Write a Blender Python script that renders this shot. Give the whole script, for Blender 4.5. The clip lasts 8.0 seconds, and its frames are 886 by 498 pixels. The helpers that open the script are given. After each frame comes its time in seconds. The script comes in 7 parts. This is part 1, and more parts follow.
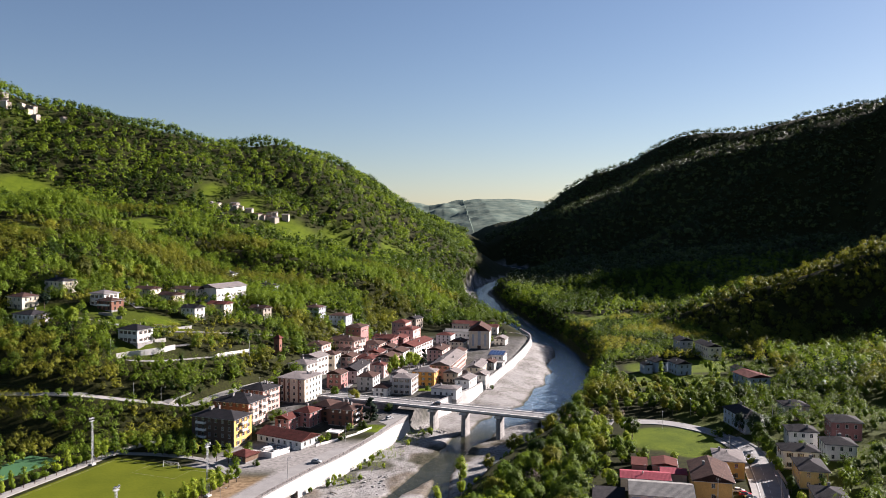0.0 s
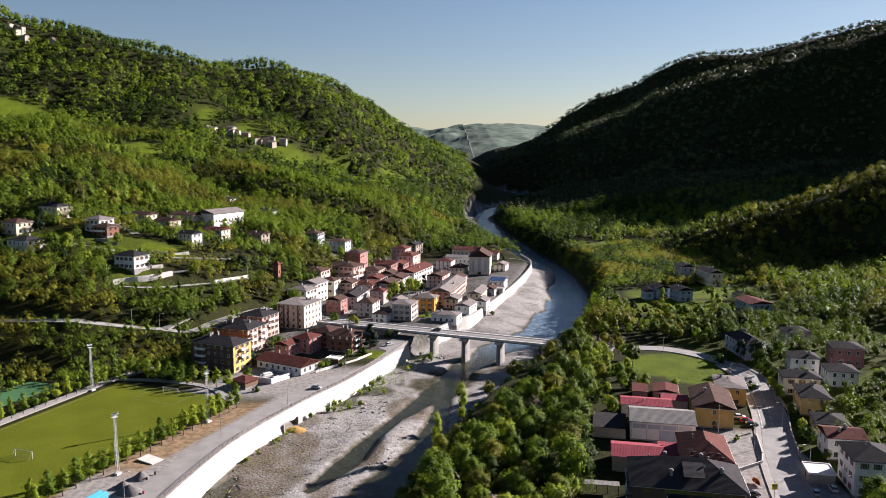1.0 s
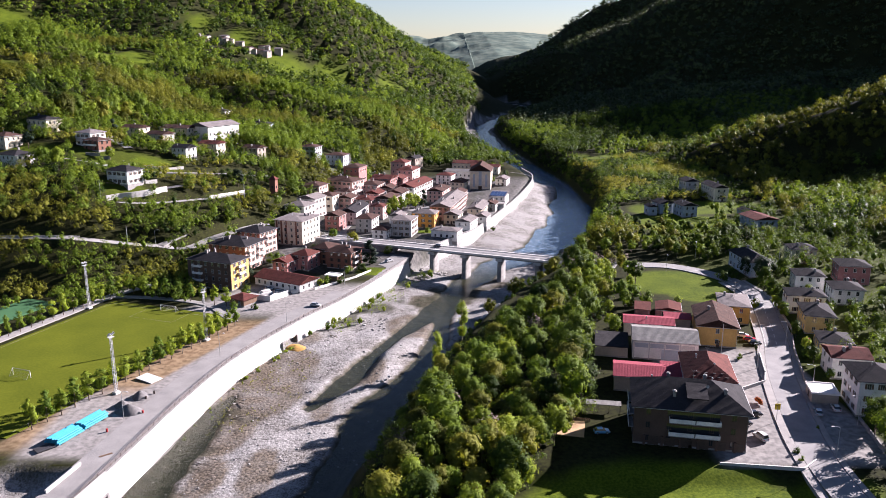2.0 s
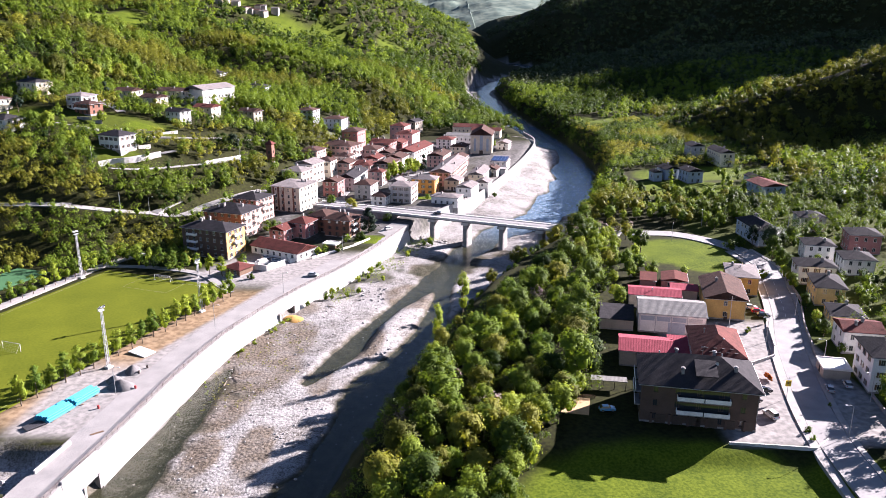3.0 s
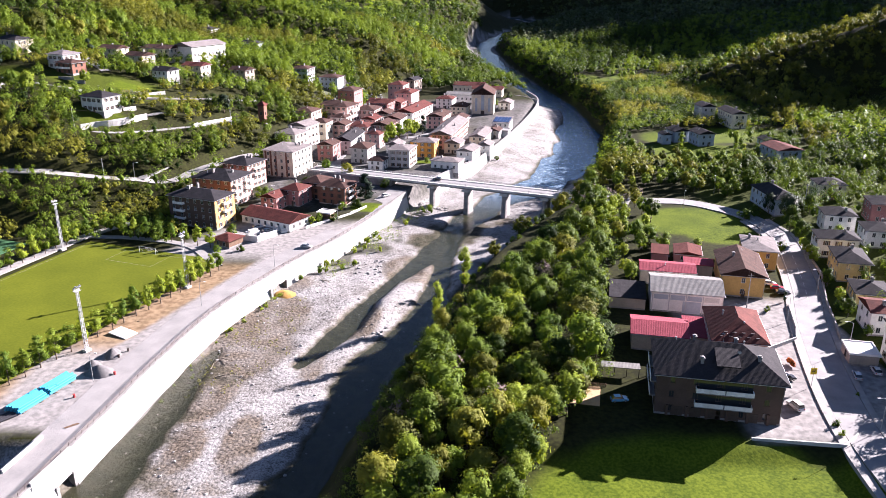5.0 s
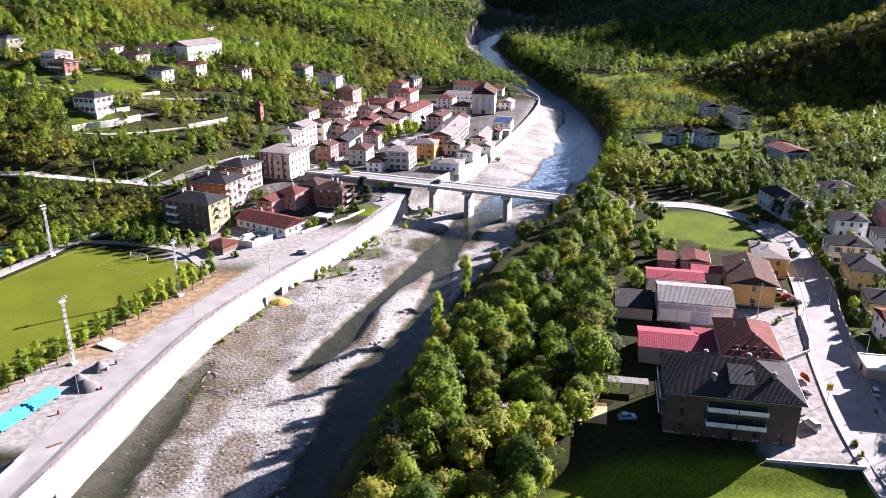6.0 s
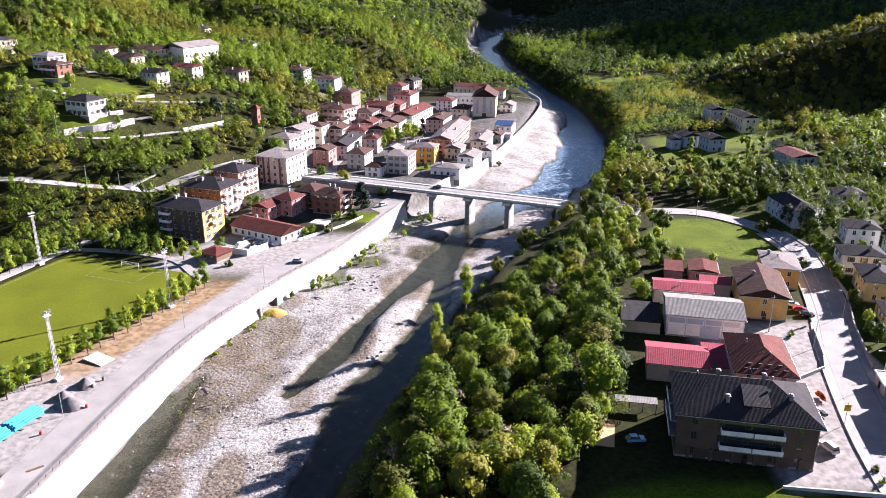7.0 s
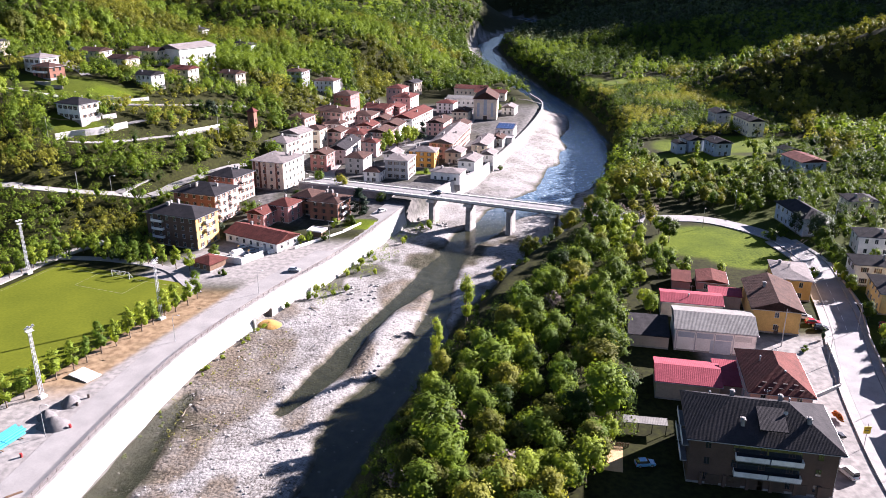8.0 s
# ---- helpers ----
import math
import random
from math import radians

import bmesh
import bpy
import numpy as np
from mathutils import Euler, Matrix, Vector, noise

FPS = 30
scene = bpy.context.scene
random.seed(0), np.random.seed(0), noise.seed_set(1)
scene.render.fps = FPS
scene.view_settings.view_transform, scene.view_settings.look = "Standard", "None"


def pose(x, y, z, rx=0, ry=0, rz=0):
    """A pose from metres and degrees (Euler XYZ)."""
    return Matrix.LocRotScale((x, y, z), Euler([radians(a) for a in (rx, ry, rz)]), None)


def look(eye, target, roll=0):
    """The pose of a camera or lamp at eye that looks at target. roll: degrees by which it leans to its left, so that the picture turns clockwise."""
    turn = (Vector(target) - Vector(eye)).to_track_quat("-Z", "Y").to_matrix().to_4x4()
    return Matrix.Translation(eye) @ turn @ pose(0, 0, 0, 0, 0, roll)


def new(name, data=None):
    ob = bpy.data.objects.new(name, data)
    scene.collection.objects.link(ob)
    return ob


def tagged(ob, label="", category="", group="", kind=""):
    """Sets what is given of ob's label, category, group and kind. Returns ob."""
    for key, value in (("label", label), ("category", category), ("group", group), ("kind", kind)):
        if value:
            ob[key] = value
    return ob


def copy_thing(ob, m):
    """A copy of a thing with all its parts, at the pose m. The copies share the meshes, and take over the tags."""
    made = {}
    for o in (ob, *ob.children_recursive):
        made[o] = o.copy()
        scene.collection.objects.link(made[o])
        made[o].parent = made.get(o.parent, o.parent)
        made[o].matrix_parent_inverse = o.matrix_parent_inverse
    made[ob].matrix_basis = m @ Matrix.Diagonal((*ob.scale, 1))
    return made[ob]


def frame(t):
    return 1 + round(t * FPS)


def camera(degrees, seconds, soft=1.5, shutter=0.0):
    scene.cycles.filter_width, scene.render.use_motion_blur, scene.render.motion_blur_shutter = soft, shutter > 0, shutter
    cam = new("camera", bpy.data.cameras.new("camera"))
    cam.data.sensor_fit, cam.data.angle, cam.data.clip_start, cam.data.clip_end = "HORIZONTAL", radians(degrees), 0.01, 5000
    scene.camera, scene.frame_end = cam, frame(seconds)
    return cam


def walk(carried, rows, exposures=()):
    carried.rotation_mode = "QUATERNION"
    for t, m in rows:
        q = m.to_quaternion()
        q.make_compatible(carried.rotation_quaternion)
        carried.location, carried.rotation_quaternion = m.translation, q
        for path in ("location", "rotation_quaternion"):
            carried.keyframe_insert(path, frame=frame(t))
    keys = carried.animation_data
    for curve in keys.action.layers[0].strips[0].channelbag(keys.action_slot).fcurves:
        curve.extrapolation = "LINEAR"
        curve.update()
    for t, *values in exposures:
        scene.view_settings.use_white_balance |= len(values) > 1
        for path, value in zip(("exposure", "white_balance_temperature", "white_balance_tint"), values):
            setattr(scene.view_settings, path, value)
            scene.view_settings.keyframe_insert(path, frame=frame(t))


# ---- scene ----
cam = camera(59.5, 8.0, 0.65)
# seconds, x, y, z, pitch below the level, roll
ROWS = [
    (0.0, 0.19, -0.07, 108.33, -2.14, 0.00, 0.02),
    (0.5, 0.16, 3.54, 107.90, -4.34, 0.02, 0.02),
    (1.0, 0.05, 7.26, 107.79, -7.64, 0.02, 0.01),
    (1.5, -0.06, 11.02, 107.85, -10.91, 0.01, 0.00),
    (2.0, -0.19, 14.90, 108.00, -14.09, 0.02, -0.01),
    (2.2, -0.23, 16.50, 108.08, -15.25, 0.02, -0.01),
    (3.3, -0.47, 25.75, 108.48, -17.05, 0.06, -0.01),
    (3.5, -0.49, 27.43, 108.52, -17.25, 0.06, -0.01),
    (4.0, -0.42, 31.52, 108.46, -17.80, 0.05, 0.00),
    (4.5, -0.41, 35.64, 108.54, -19.75, 0.05, -0.01),
    (4.7, -0.41, 37.32, 108.60, -19.95, 0.05, -0.01),
    (6.0, -0.41, 48.38, 108.90, -20.26, 0.07, -0.01),
    (6.5, -0.38, 52.67, 108.89, -20.23, 0.10, 0.00),
    (7.0, -0.35, 56.91, 108.88, -20.22, 0.11, 0.01),
    (7.5, -0.33, 61.18, 108.86, -20.19, 0.14, 0.03),
    (8.0, -0.25, 65.44, 108.81, -20.18, 0.15, 0.04),
]
EXPOSURES = [(t, e, 6200 if t < 1.2 else 5900, 20 if t < 1.2 else 27) for t, e in ((0.0, 2.1), (0.5, 1.98), (1.0, 1.92), (1.5, 2.0), (2.0, 2.3), (3.3, 2.82), (4.5, 2.82), (6.0, 2.77), (8.0, 2.77))]
walk(cam, [(t, pose(x, y, z, 90 + pitch, 0, yaw) @ pose(0, 0, 0, 0, 0, roll)) for t, x, y, z, pitch, roll, yaw in ROWS], EXPOSURES)

# ---- sky and sun ----
SUN_TURN, SUN_UP = radians(58.5), radians(22.0)
world = bpy.data.worlds.new("sky")
scene.world = world
world.use_nodes = True
wn = world.node_tree.nodes
sky = wn.new("ShaderNodeTexSky")
sky.sky_type = "NISHITA"
sky.sun_disc = False
sky.sun_elevation, sky.sun_rotation = SUN_UP, SUN_TURN
sky.air_density, sky.dust_density, sky.ozone_density = 1.0, 0.25, 2.0
wn["Background"].inputs["Strength"].default_value = 0.023
world.node_tree.links.new(sky.outputs["Color"], wn["Background"].inputs["Color"])
sun = new("sun", bpy.data.lights.new("sun", "SUN"))
sun.data.energy, sun.data.angle, sun.data.color = 5.0, radians(0.5), (1.0, 0.91, 0.79)
sun_way = Vector((math.sin(SUN_TURN) * math.cos(SUN_UP), math.cos(SUN_TURN) * math.cos(SUN_UP), math.sin(SUN_UP)))
sun.matrix_world = look((sun_way * 300)[:], (0, 0, 0))


# ---- materials ----
def material(name, colour, rough=0.8, dark=None, scale=1.0, grain=8.0, bump=0.2, bump_scale=20.0, metal=0.0, spread=0.0, spec=0.3):
    """A painted or natural surface: two sizes of mottling between two colours, with fine relief."""
    m = bpy.data.materials.new(name)
    m.use_nodes = True
    n, l = m.node_tree.nodes, m.node_tree.links
    b = n["Principled BSDF"]
    dark = dark or tuple(c * 0.7 for c in colour)
    where = n.new("ShaderNodeTexCoord")
    big, small = n.new("ShaderNodeTexNoise"), n.new("ShaderNodeTexNoise")
    big.inputs["Scale"].default_value, small.inputs["Scale"].default_value = scale, grain
    big.inputs["Detail"].default_value = small.inputs["Detail"].default_value = 4
    for k in (big, small):
        l.new(where.outputs["Object"], k.inputs["Vector"])
    both = n.new("ShaderNodeMath")
    both.operation = "MULTIPLY_ADD"
    both.inputs[1].default_value = 0.45
    half = n.new("ShaderNodeMath")
    half.operation = "MULTIPLY"
    half.inputs[1].default_value = 0.55
    l.new(big.outputs["Fac"], half.inputs[0])
    l.new(small.outputs["Fac"], both.inputs[0])
    l.new(half.outputs[0], both.inputs[2])
    ramp = n.new("ShaderNodeValToRGB")
    ramp.color_ramp.elements[0].position, ramp.color_ramp.elements[1].position = 0.34, 0.62
    ramp.color_ramp.elements[0].color, ramp.color_ramp.elements[1].color = (*dark, 1), (*colour, 1)
    l.new(both.outputs[0], ramp.inputs["Fac"])
    out = ramp.outputs["Color"]
    if spread:
        info, hsv = n.new("ShaderNodeObjectInfo"), n.new("ShaderNodeHueSaturation")
        rng = n.new("ShaderNodeMapRange")
        rng.inputs["To Min"].default_value, rng.inputs["To Max"].default_value = 1 - spread, 1 + spread
        l.new(info.outputs["Random"], rng.inputs["Value"])
        l.new(rng.outputs["Result"], hsv.inputs["Value"])
        l.new(out, hsv.inputs["Color"])
        out = hsv.outputs["Color"]
    l.new(out, b.inputs["Base Color"])
    b.inputs["Roughness"].default_value, b.inputs["Metallic"].default_value = rough, metal
    b.inputs["Specular IOR Level"].default_value = spec
    if bump:
        rel, bm_ = n.new("ShaderNodeTexNoise"), n.new("ShaderNodeBump")
        rel.inputs["Scale"].default_value = bump_scale
        rel.inputs["Detail"].default_value = 3
        l.new(where.outputs["Object"], rel.inputs["Vector"])
        l.new(rel.outputs["Fac"], bm_.inputs["Height"])
        bm_.inputs["Strength"].default_value = bump
        bm_.inputs["Distance"].default_value = 0.1
        l.new(bm_.outputs["Normal"], b.inputs["Normal"])
    return m


def tiled(name, colour, dark, period=0.32, across=0.25, bump=0.3):
    """Roof covering: rows of tiles down the slope, mottled, with relief."""
    m = material(name, colour, 0.9, dark, 0.5, 3.0, 0.0, spec=0.06)
    n, l = m.node_tree.nodes, m.node_tree.links
    b = n["Principled BSDF"]
    where = n.new("ShaderNodeTexCoord")
    w1, w2 = n.new("ShaderNodeTexWave"), n.new("ShaderNodeTexWave")
    w1.bands_direction, w2.bands_direction = "X", "Y"
    w1.wave_profile = "SIN"
    w2.wave_profile = "SAW"
    w1.inputs["Scale"].default_value, w2.inputs["Scale"].default_value = 0.314 / across, 0.314 / period
    for w in (w1, w2):
        l.new(where.outputs["Object"], w.inputs["Vector"])
        w.inputs["Distortion"].default_value = 0.4
        w.inputs["Detail Scale"].default_value = 0.6
    add, bm_ = n.new("ShaderNodeMath"), n.new("ShaderNodeBump")
    add.operation = "ADD"
    l.new(w1.outputs["Fac"], add.inputs[0])
    l.new(w2.outputs["Fac"], add.inputs[1])
    l.new(add.outputs[0], bm_.inputs["Height"])
    bm_.inputs["Strength"].default_value, bm_.inputs["Distance"].default_value = bump, 0.06
    l.new(bm_.outputs["Normal"], b.inputs["Normal"])
    return m


def leafy(name, low, high, through_light=0.55):
    """Foliage: colours from low to high by the tree (Object Random or its own tint) and by the leaf."""
    m = bpy.data.materials.new(name)
    m.use_nodes = True
    n, l = m.node_tree.nodes, m.node_tree.links
    b = n["Principled BSDF"]
    att, info, geo = n.new("ShaderNodeAttribute"), n.new("ShaderNodeObjectInfo"), n.new("ShaderNodeNewGeometry")
    att.attribute_name = "tint"
    add = n.new("ShaderNodeMath")
    add.operation = "ADD"
    l.new(att.outputs["Fac"], add.inputs[0])
    l.new(info.outputs["Random"], add.inputs[1])
    frac = n.new("ShaderNodeMath")
    frac.operation = "FRACT"
    l.new(add.outputs[0], frac.inputs[0])
    leaf = n.new("ShaderNodeMath")
    leaf.operation = "MULTIPLY_ADD"
    leaf.inputs[1].default_value = 0.14
    l.new(geo.outputs["Random Per Island"], leaf.inputs[0])
    part_ = n.new("ShaderNodeMath")
    part_.operation = "MULTIPLY"
    part_.inputs[1].default_value = 0.86
    l.new(frac.outputs[0], part_.inputs[0])
    l.new(part_.outputs[0], leaf.inputs[2])
    ramp = n.new("ShaderNodeValToRGB")
    e = ramp.color_ramp.elements
    e[0].color, e[1].color = (*low, 1), (*high, 1)
    e[0].position, e[1].position = 0.1, 0.9
    l.new(leaf.outputs[0], ramp.inputs["Fac"])
    l.new(ramp.outputs["Color"], b.inputs["Base Color"])
    b.inputs["Roughness"].default_value = 0.6
    b.inputs["Specular IOR Level"].default_value = 0.06
    tr, mix = n.new("ShaderNodeBsdfTranslucent"), n.new("ShaderNodeMixShader")
    bright = n.new("ShaderNodeMixRGB")
    bright.blend_type = "MULTIPLY"
    bright.inputs["Fac"].default_value = 1.0
    bright.inputs["Color2"].default_value = (1.55, 1.5, 0.6, 1)
    l.new(ramp.outputs["Color"], bright.inputs["Color1"])
    l.new(bright.outputs["Color"], tr.inputs["Color"])
    mix.inputs["Fac"].default_value = through_light
    l.new(b.outputs[0], mix.inputs[1])
    l.new(tr.outputs[0], mix.inputs[2])
    l.new(mix.outputs[0], n["Material Output"].inputs["Surface"])
    return m


LEAF = leafy("leaves_fresh", (0.018, 0.036, 0.008), (0.105, 0.155, 0.018), 0.42)
LEAF_GOLD = leafy("leaves_golden", (0.045, 0.056, 0.011), (0.175, 0.182, 0.028), 0.42)
LEAF_DARK = leafy("leaves_evergreen", (0.010, 0.020, 0.012), (0.030, 0.048, 0.024), 0.10)
LEAF_LIME = leafy("leaves_lime", (0.065, 0.110, 0.016), (0.185, 0.235, 0.026), 0.45)
# leaf green darkened for the right hills: their shade is in the colour
LEAF_SHADED = leafy("leaves_hill_wood", (0.025, 0.039, 0.017), (0.074, 0.095, 0.033), 0.08)
BARK = material("bark", (0.12, 0.09, 0.065), 0.9, (0.05, 0.04, 0.03), 3, 14)
TWIG = material("bare_twigs", (0.16, 0.12, 0.10), 0.9, (0.09, 0.07, 0.06), 2, 9)


# ---- lie of the land ----
def lattice(ix, iy, seed):
    v = np.sin(ix * 127.1 + iy * 311.7 + seed * 74.7) * 43758.5453
    return v - np.floor(v)


def vnoise(x, y, seed=0):
    """Smooth noise from 0 to 1, one bump to the metre."""
    ix, iy = np.floor(x), np.floor(y)
    fx, fy = x - ix, y - iy
    fx, fy = fx * fx * (3 - 2 * fx), fy * fy * (3 - 2 * fy)
    a, b = lattice(ix, iy, seed), lattice(ix + 1, iy, seed)
    c, d = lattice(ix, iy + 1, seed), lattice(ix + 1, iy + 1, seed)
    return (a * (1 - fx) + b * fx) * (1 - fy) + (c * (1 - fx) + d * fx) * fy


def rough(x, y, size, seed=0, layers=3):
    """Layered noise around 0, the widest bumps size metres across."""
    total, amp = 0, 1.0
    for k in range(layers):
        total = total + amp * (vnoise(x / size, y / size, seed + k) - 0.5)
        size, amp = size / 2.1, amp * 0.5
    return total


def step(a, b, v):
    u = np.clip((v - a) / (b - a), 0, 1)
    return u * u * (3 - 2 * u)


# banks of the river, as x over y
BANK_Y = [-600, 0, 100, 171, 200, 229, 262, 300, 326, 353, 390, 437, 462, 558, 648, 700, 754, 853, 954, 1158, 1300, 1420, 1520, 1620, 1757, 1917]
BANK_L = [-330, -112, -94, -85, -81, -77, -70, -55, -42, -31, -16, 8, 22, 53, 74, 70, 62, 44, 30, 32, 55, 92, 132, 185, 160, 85]
BANK_R = [-270, -52, -36, -27, -20, -11, -1, 13, 26, 44, 66, 82, 88, 110, 112, 108, 100, 92, 82, 76, 104, 142, 172, 222, 205, 130]


def bank(y, xs):
    return np.interp(y, BANK_Y, xs)


def to_line(x, y, pts):
    """Distance to a line of points (x, y, ...), the side (left of its way: +), and the third number there."""
    best = np.full(np.shape(x), 1e9)
    side, third = np.ones(np.shape(x)), np.zeros(np.shape(x))
    for p, q in zip(pts[:-1], pts[1:]):
        dx, dy = q[0] - p[0], q[1] - p[1]
        u = np.clip(((x - p[0]) * dx + (y - p[1]) * dy) / (dx * dx + dy * dy), 0, 1)
        ex, ey = x - p[0] - u * dx, y - p[1] - u * dy
        d = np.hypot(ex, ey)
        near = d < best
        best = np.where(near, d, best)
        side = np.where(near, np.where(dx * ey - dy * ex >= 0, 1.0, -1.0), side)
        if len(p) > 2:
            third = np.where(near, p[2] + u * (q[2] - p[2]), third)
    return best, side, third


TOE_L = [(-900, 280), (-230, 322), (-150, 334), (-112, 372), (-84, 425), (-70, 470), (-66, 520), (-54, 580), (-34, 690), (4, 760), (22, 860), (8, 960), (12, 1160), (34, 1300), (60, 1500), (120, 1900)]
TOE_R = [(330, 0), (240, 150), (215, 300), (225, 420), (260, 520), (310, 580), (340, 640), (320, 720), (230, 800), (175, 880), (140, 960), (118, 1150), (130, 1330), (190, 1500), (260, 1800)]
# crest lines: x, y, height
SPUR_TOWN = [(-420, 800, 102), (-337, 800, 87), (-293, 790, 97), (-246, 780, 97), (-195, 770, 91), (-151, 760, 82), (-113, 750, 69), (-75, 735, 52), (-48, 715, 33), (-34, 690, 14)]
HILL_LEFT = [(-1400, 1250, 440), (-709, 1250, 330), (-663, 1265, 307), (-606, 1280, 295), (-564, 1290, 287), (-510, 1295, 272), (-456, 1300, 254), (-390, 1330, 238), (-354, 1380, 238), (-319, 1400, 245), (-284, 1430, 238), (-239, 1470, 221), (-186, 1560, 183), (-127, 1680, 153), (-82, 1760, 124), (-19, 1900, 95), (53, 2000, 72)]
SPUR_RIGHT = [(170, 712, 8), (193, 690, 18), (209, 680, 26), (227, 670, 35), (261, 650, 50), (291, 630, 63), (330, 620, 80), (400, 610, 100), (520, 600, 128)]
# from (900, 1250) on the crest is out of view, added for its shade
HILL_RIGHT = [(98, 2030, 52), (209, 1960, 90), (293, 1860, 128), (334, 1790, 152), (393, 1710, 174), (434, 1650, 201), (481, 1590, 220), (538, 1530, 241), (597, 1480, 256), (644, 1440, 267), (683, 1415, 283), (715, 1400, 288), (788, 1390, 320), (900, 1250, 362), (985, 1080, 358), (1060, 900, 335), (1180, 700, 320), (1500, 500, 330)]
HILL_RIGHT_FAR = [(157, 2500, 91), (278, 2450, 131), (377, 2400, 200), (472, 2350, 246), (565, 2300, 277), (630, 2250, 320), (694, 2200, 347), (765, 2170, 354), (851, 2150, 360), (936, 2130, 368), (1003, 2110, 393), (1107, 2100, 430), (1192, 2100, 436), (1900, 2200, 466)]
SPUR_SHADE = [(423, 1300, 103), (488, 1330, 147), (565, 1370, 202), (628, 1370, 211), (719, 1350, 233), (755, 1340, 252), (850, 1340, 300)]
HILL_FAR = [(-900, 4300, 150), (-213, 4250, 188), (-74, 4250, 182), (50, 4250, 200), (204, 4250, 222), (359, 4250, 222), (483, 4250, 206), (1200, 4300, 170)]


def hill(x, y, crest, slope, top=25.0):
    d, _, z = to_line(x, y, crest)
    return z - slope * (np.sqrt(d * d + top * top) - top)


def blend_max(a, b, k):
    h = np.clip(0.5 + 0.5 * (a - b) / k, 0, 1)
    return b * (1 - h) + a * h + k * h * (1 - h)


# water courses over the gravel: x, y, half width
CHANNELS = [
    [(-46, 100, 11), (-36, 150, 11), (-28, 191, 10), (-26, 205, 10), (-23, 222, 10), (-19, 238, 9.5), (-12, 254, 9), (-6, 272, 8), (-3, 292, 6), (-1, 312, 4), (1, 332, 4), (5, 357, 5.5), (11, 375, 7), (22, 398, 9), (38, 420, 13), (56, 440, 16), (74, 490, 19), (90, 545, 20), (94, 620, 20), (92, 700, 19), (86, 760, 18), (72, 850, 17), (60, 954, 15), (56, 1158, 12), (84, 1300, 14), (120, 1430, 14), (150, 1520, 14), (205, 1620, 14), (182, 1757, 16), (108, 1917, 16)],
    [(-92, 100, 8), (-80, 160, 8), (-75.5, 191, 7.5), (-73.5, 211, 6.0), (-72, 228, 4.2), (-68.5, 246, 2.0)],
    [(-42, 238, 2), (-37, 249, 4.5), (-31.5, 262, 5.5), (-26, 281, 4.5), (-19, 301, 4), (-11, 318, 6), (-3, 338, 6), (4, 357, 6)],
]


# roads cut into the hillside: x, y, height
HILL_ROAD = [(-330, 356, 27), (-184, 361.4, 26.6), (-170, 362, 25.8), (-158, 365, 23.8), (-148, 369, 21.6), (-135, 375, 19), (-127.4, 377, 17.4), (-122, 383, 17), (-118, 395, 17.5), (-113, 404.5, 18), (-106, 417, 18.2), (-98, 431, 17.5), (-85, 440, 15), (-72, 442, 11.8), (-62, 440, 10.2), (-54, 425, 10)]
TERRACE_LOW = [(-108, 474, 28.5), (-117, 453, 30.2), (-122, 440, 31.2), (-128, 431, 31.8), (-137, 418.5, 33), (-146.5, 407, 34), (-154.5, 400.5, 35), (-161, 397.5, 36.2), (-166, 399, 37)]
TERRACE_HIGH = [(-166, 400.5, 37.2), (-161.5, 406, 38), (-155.8, 413, 38.4), (-149, 423.5, 38.6), (-143, 434, 38.5)]


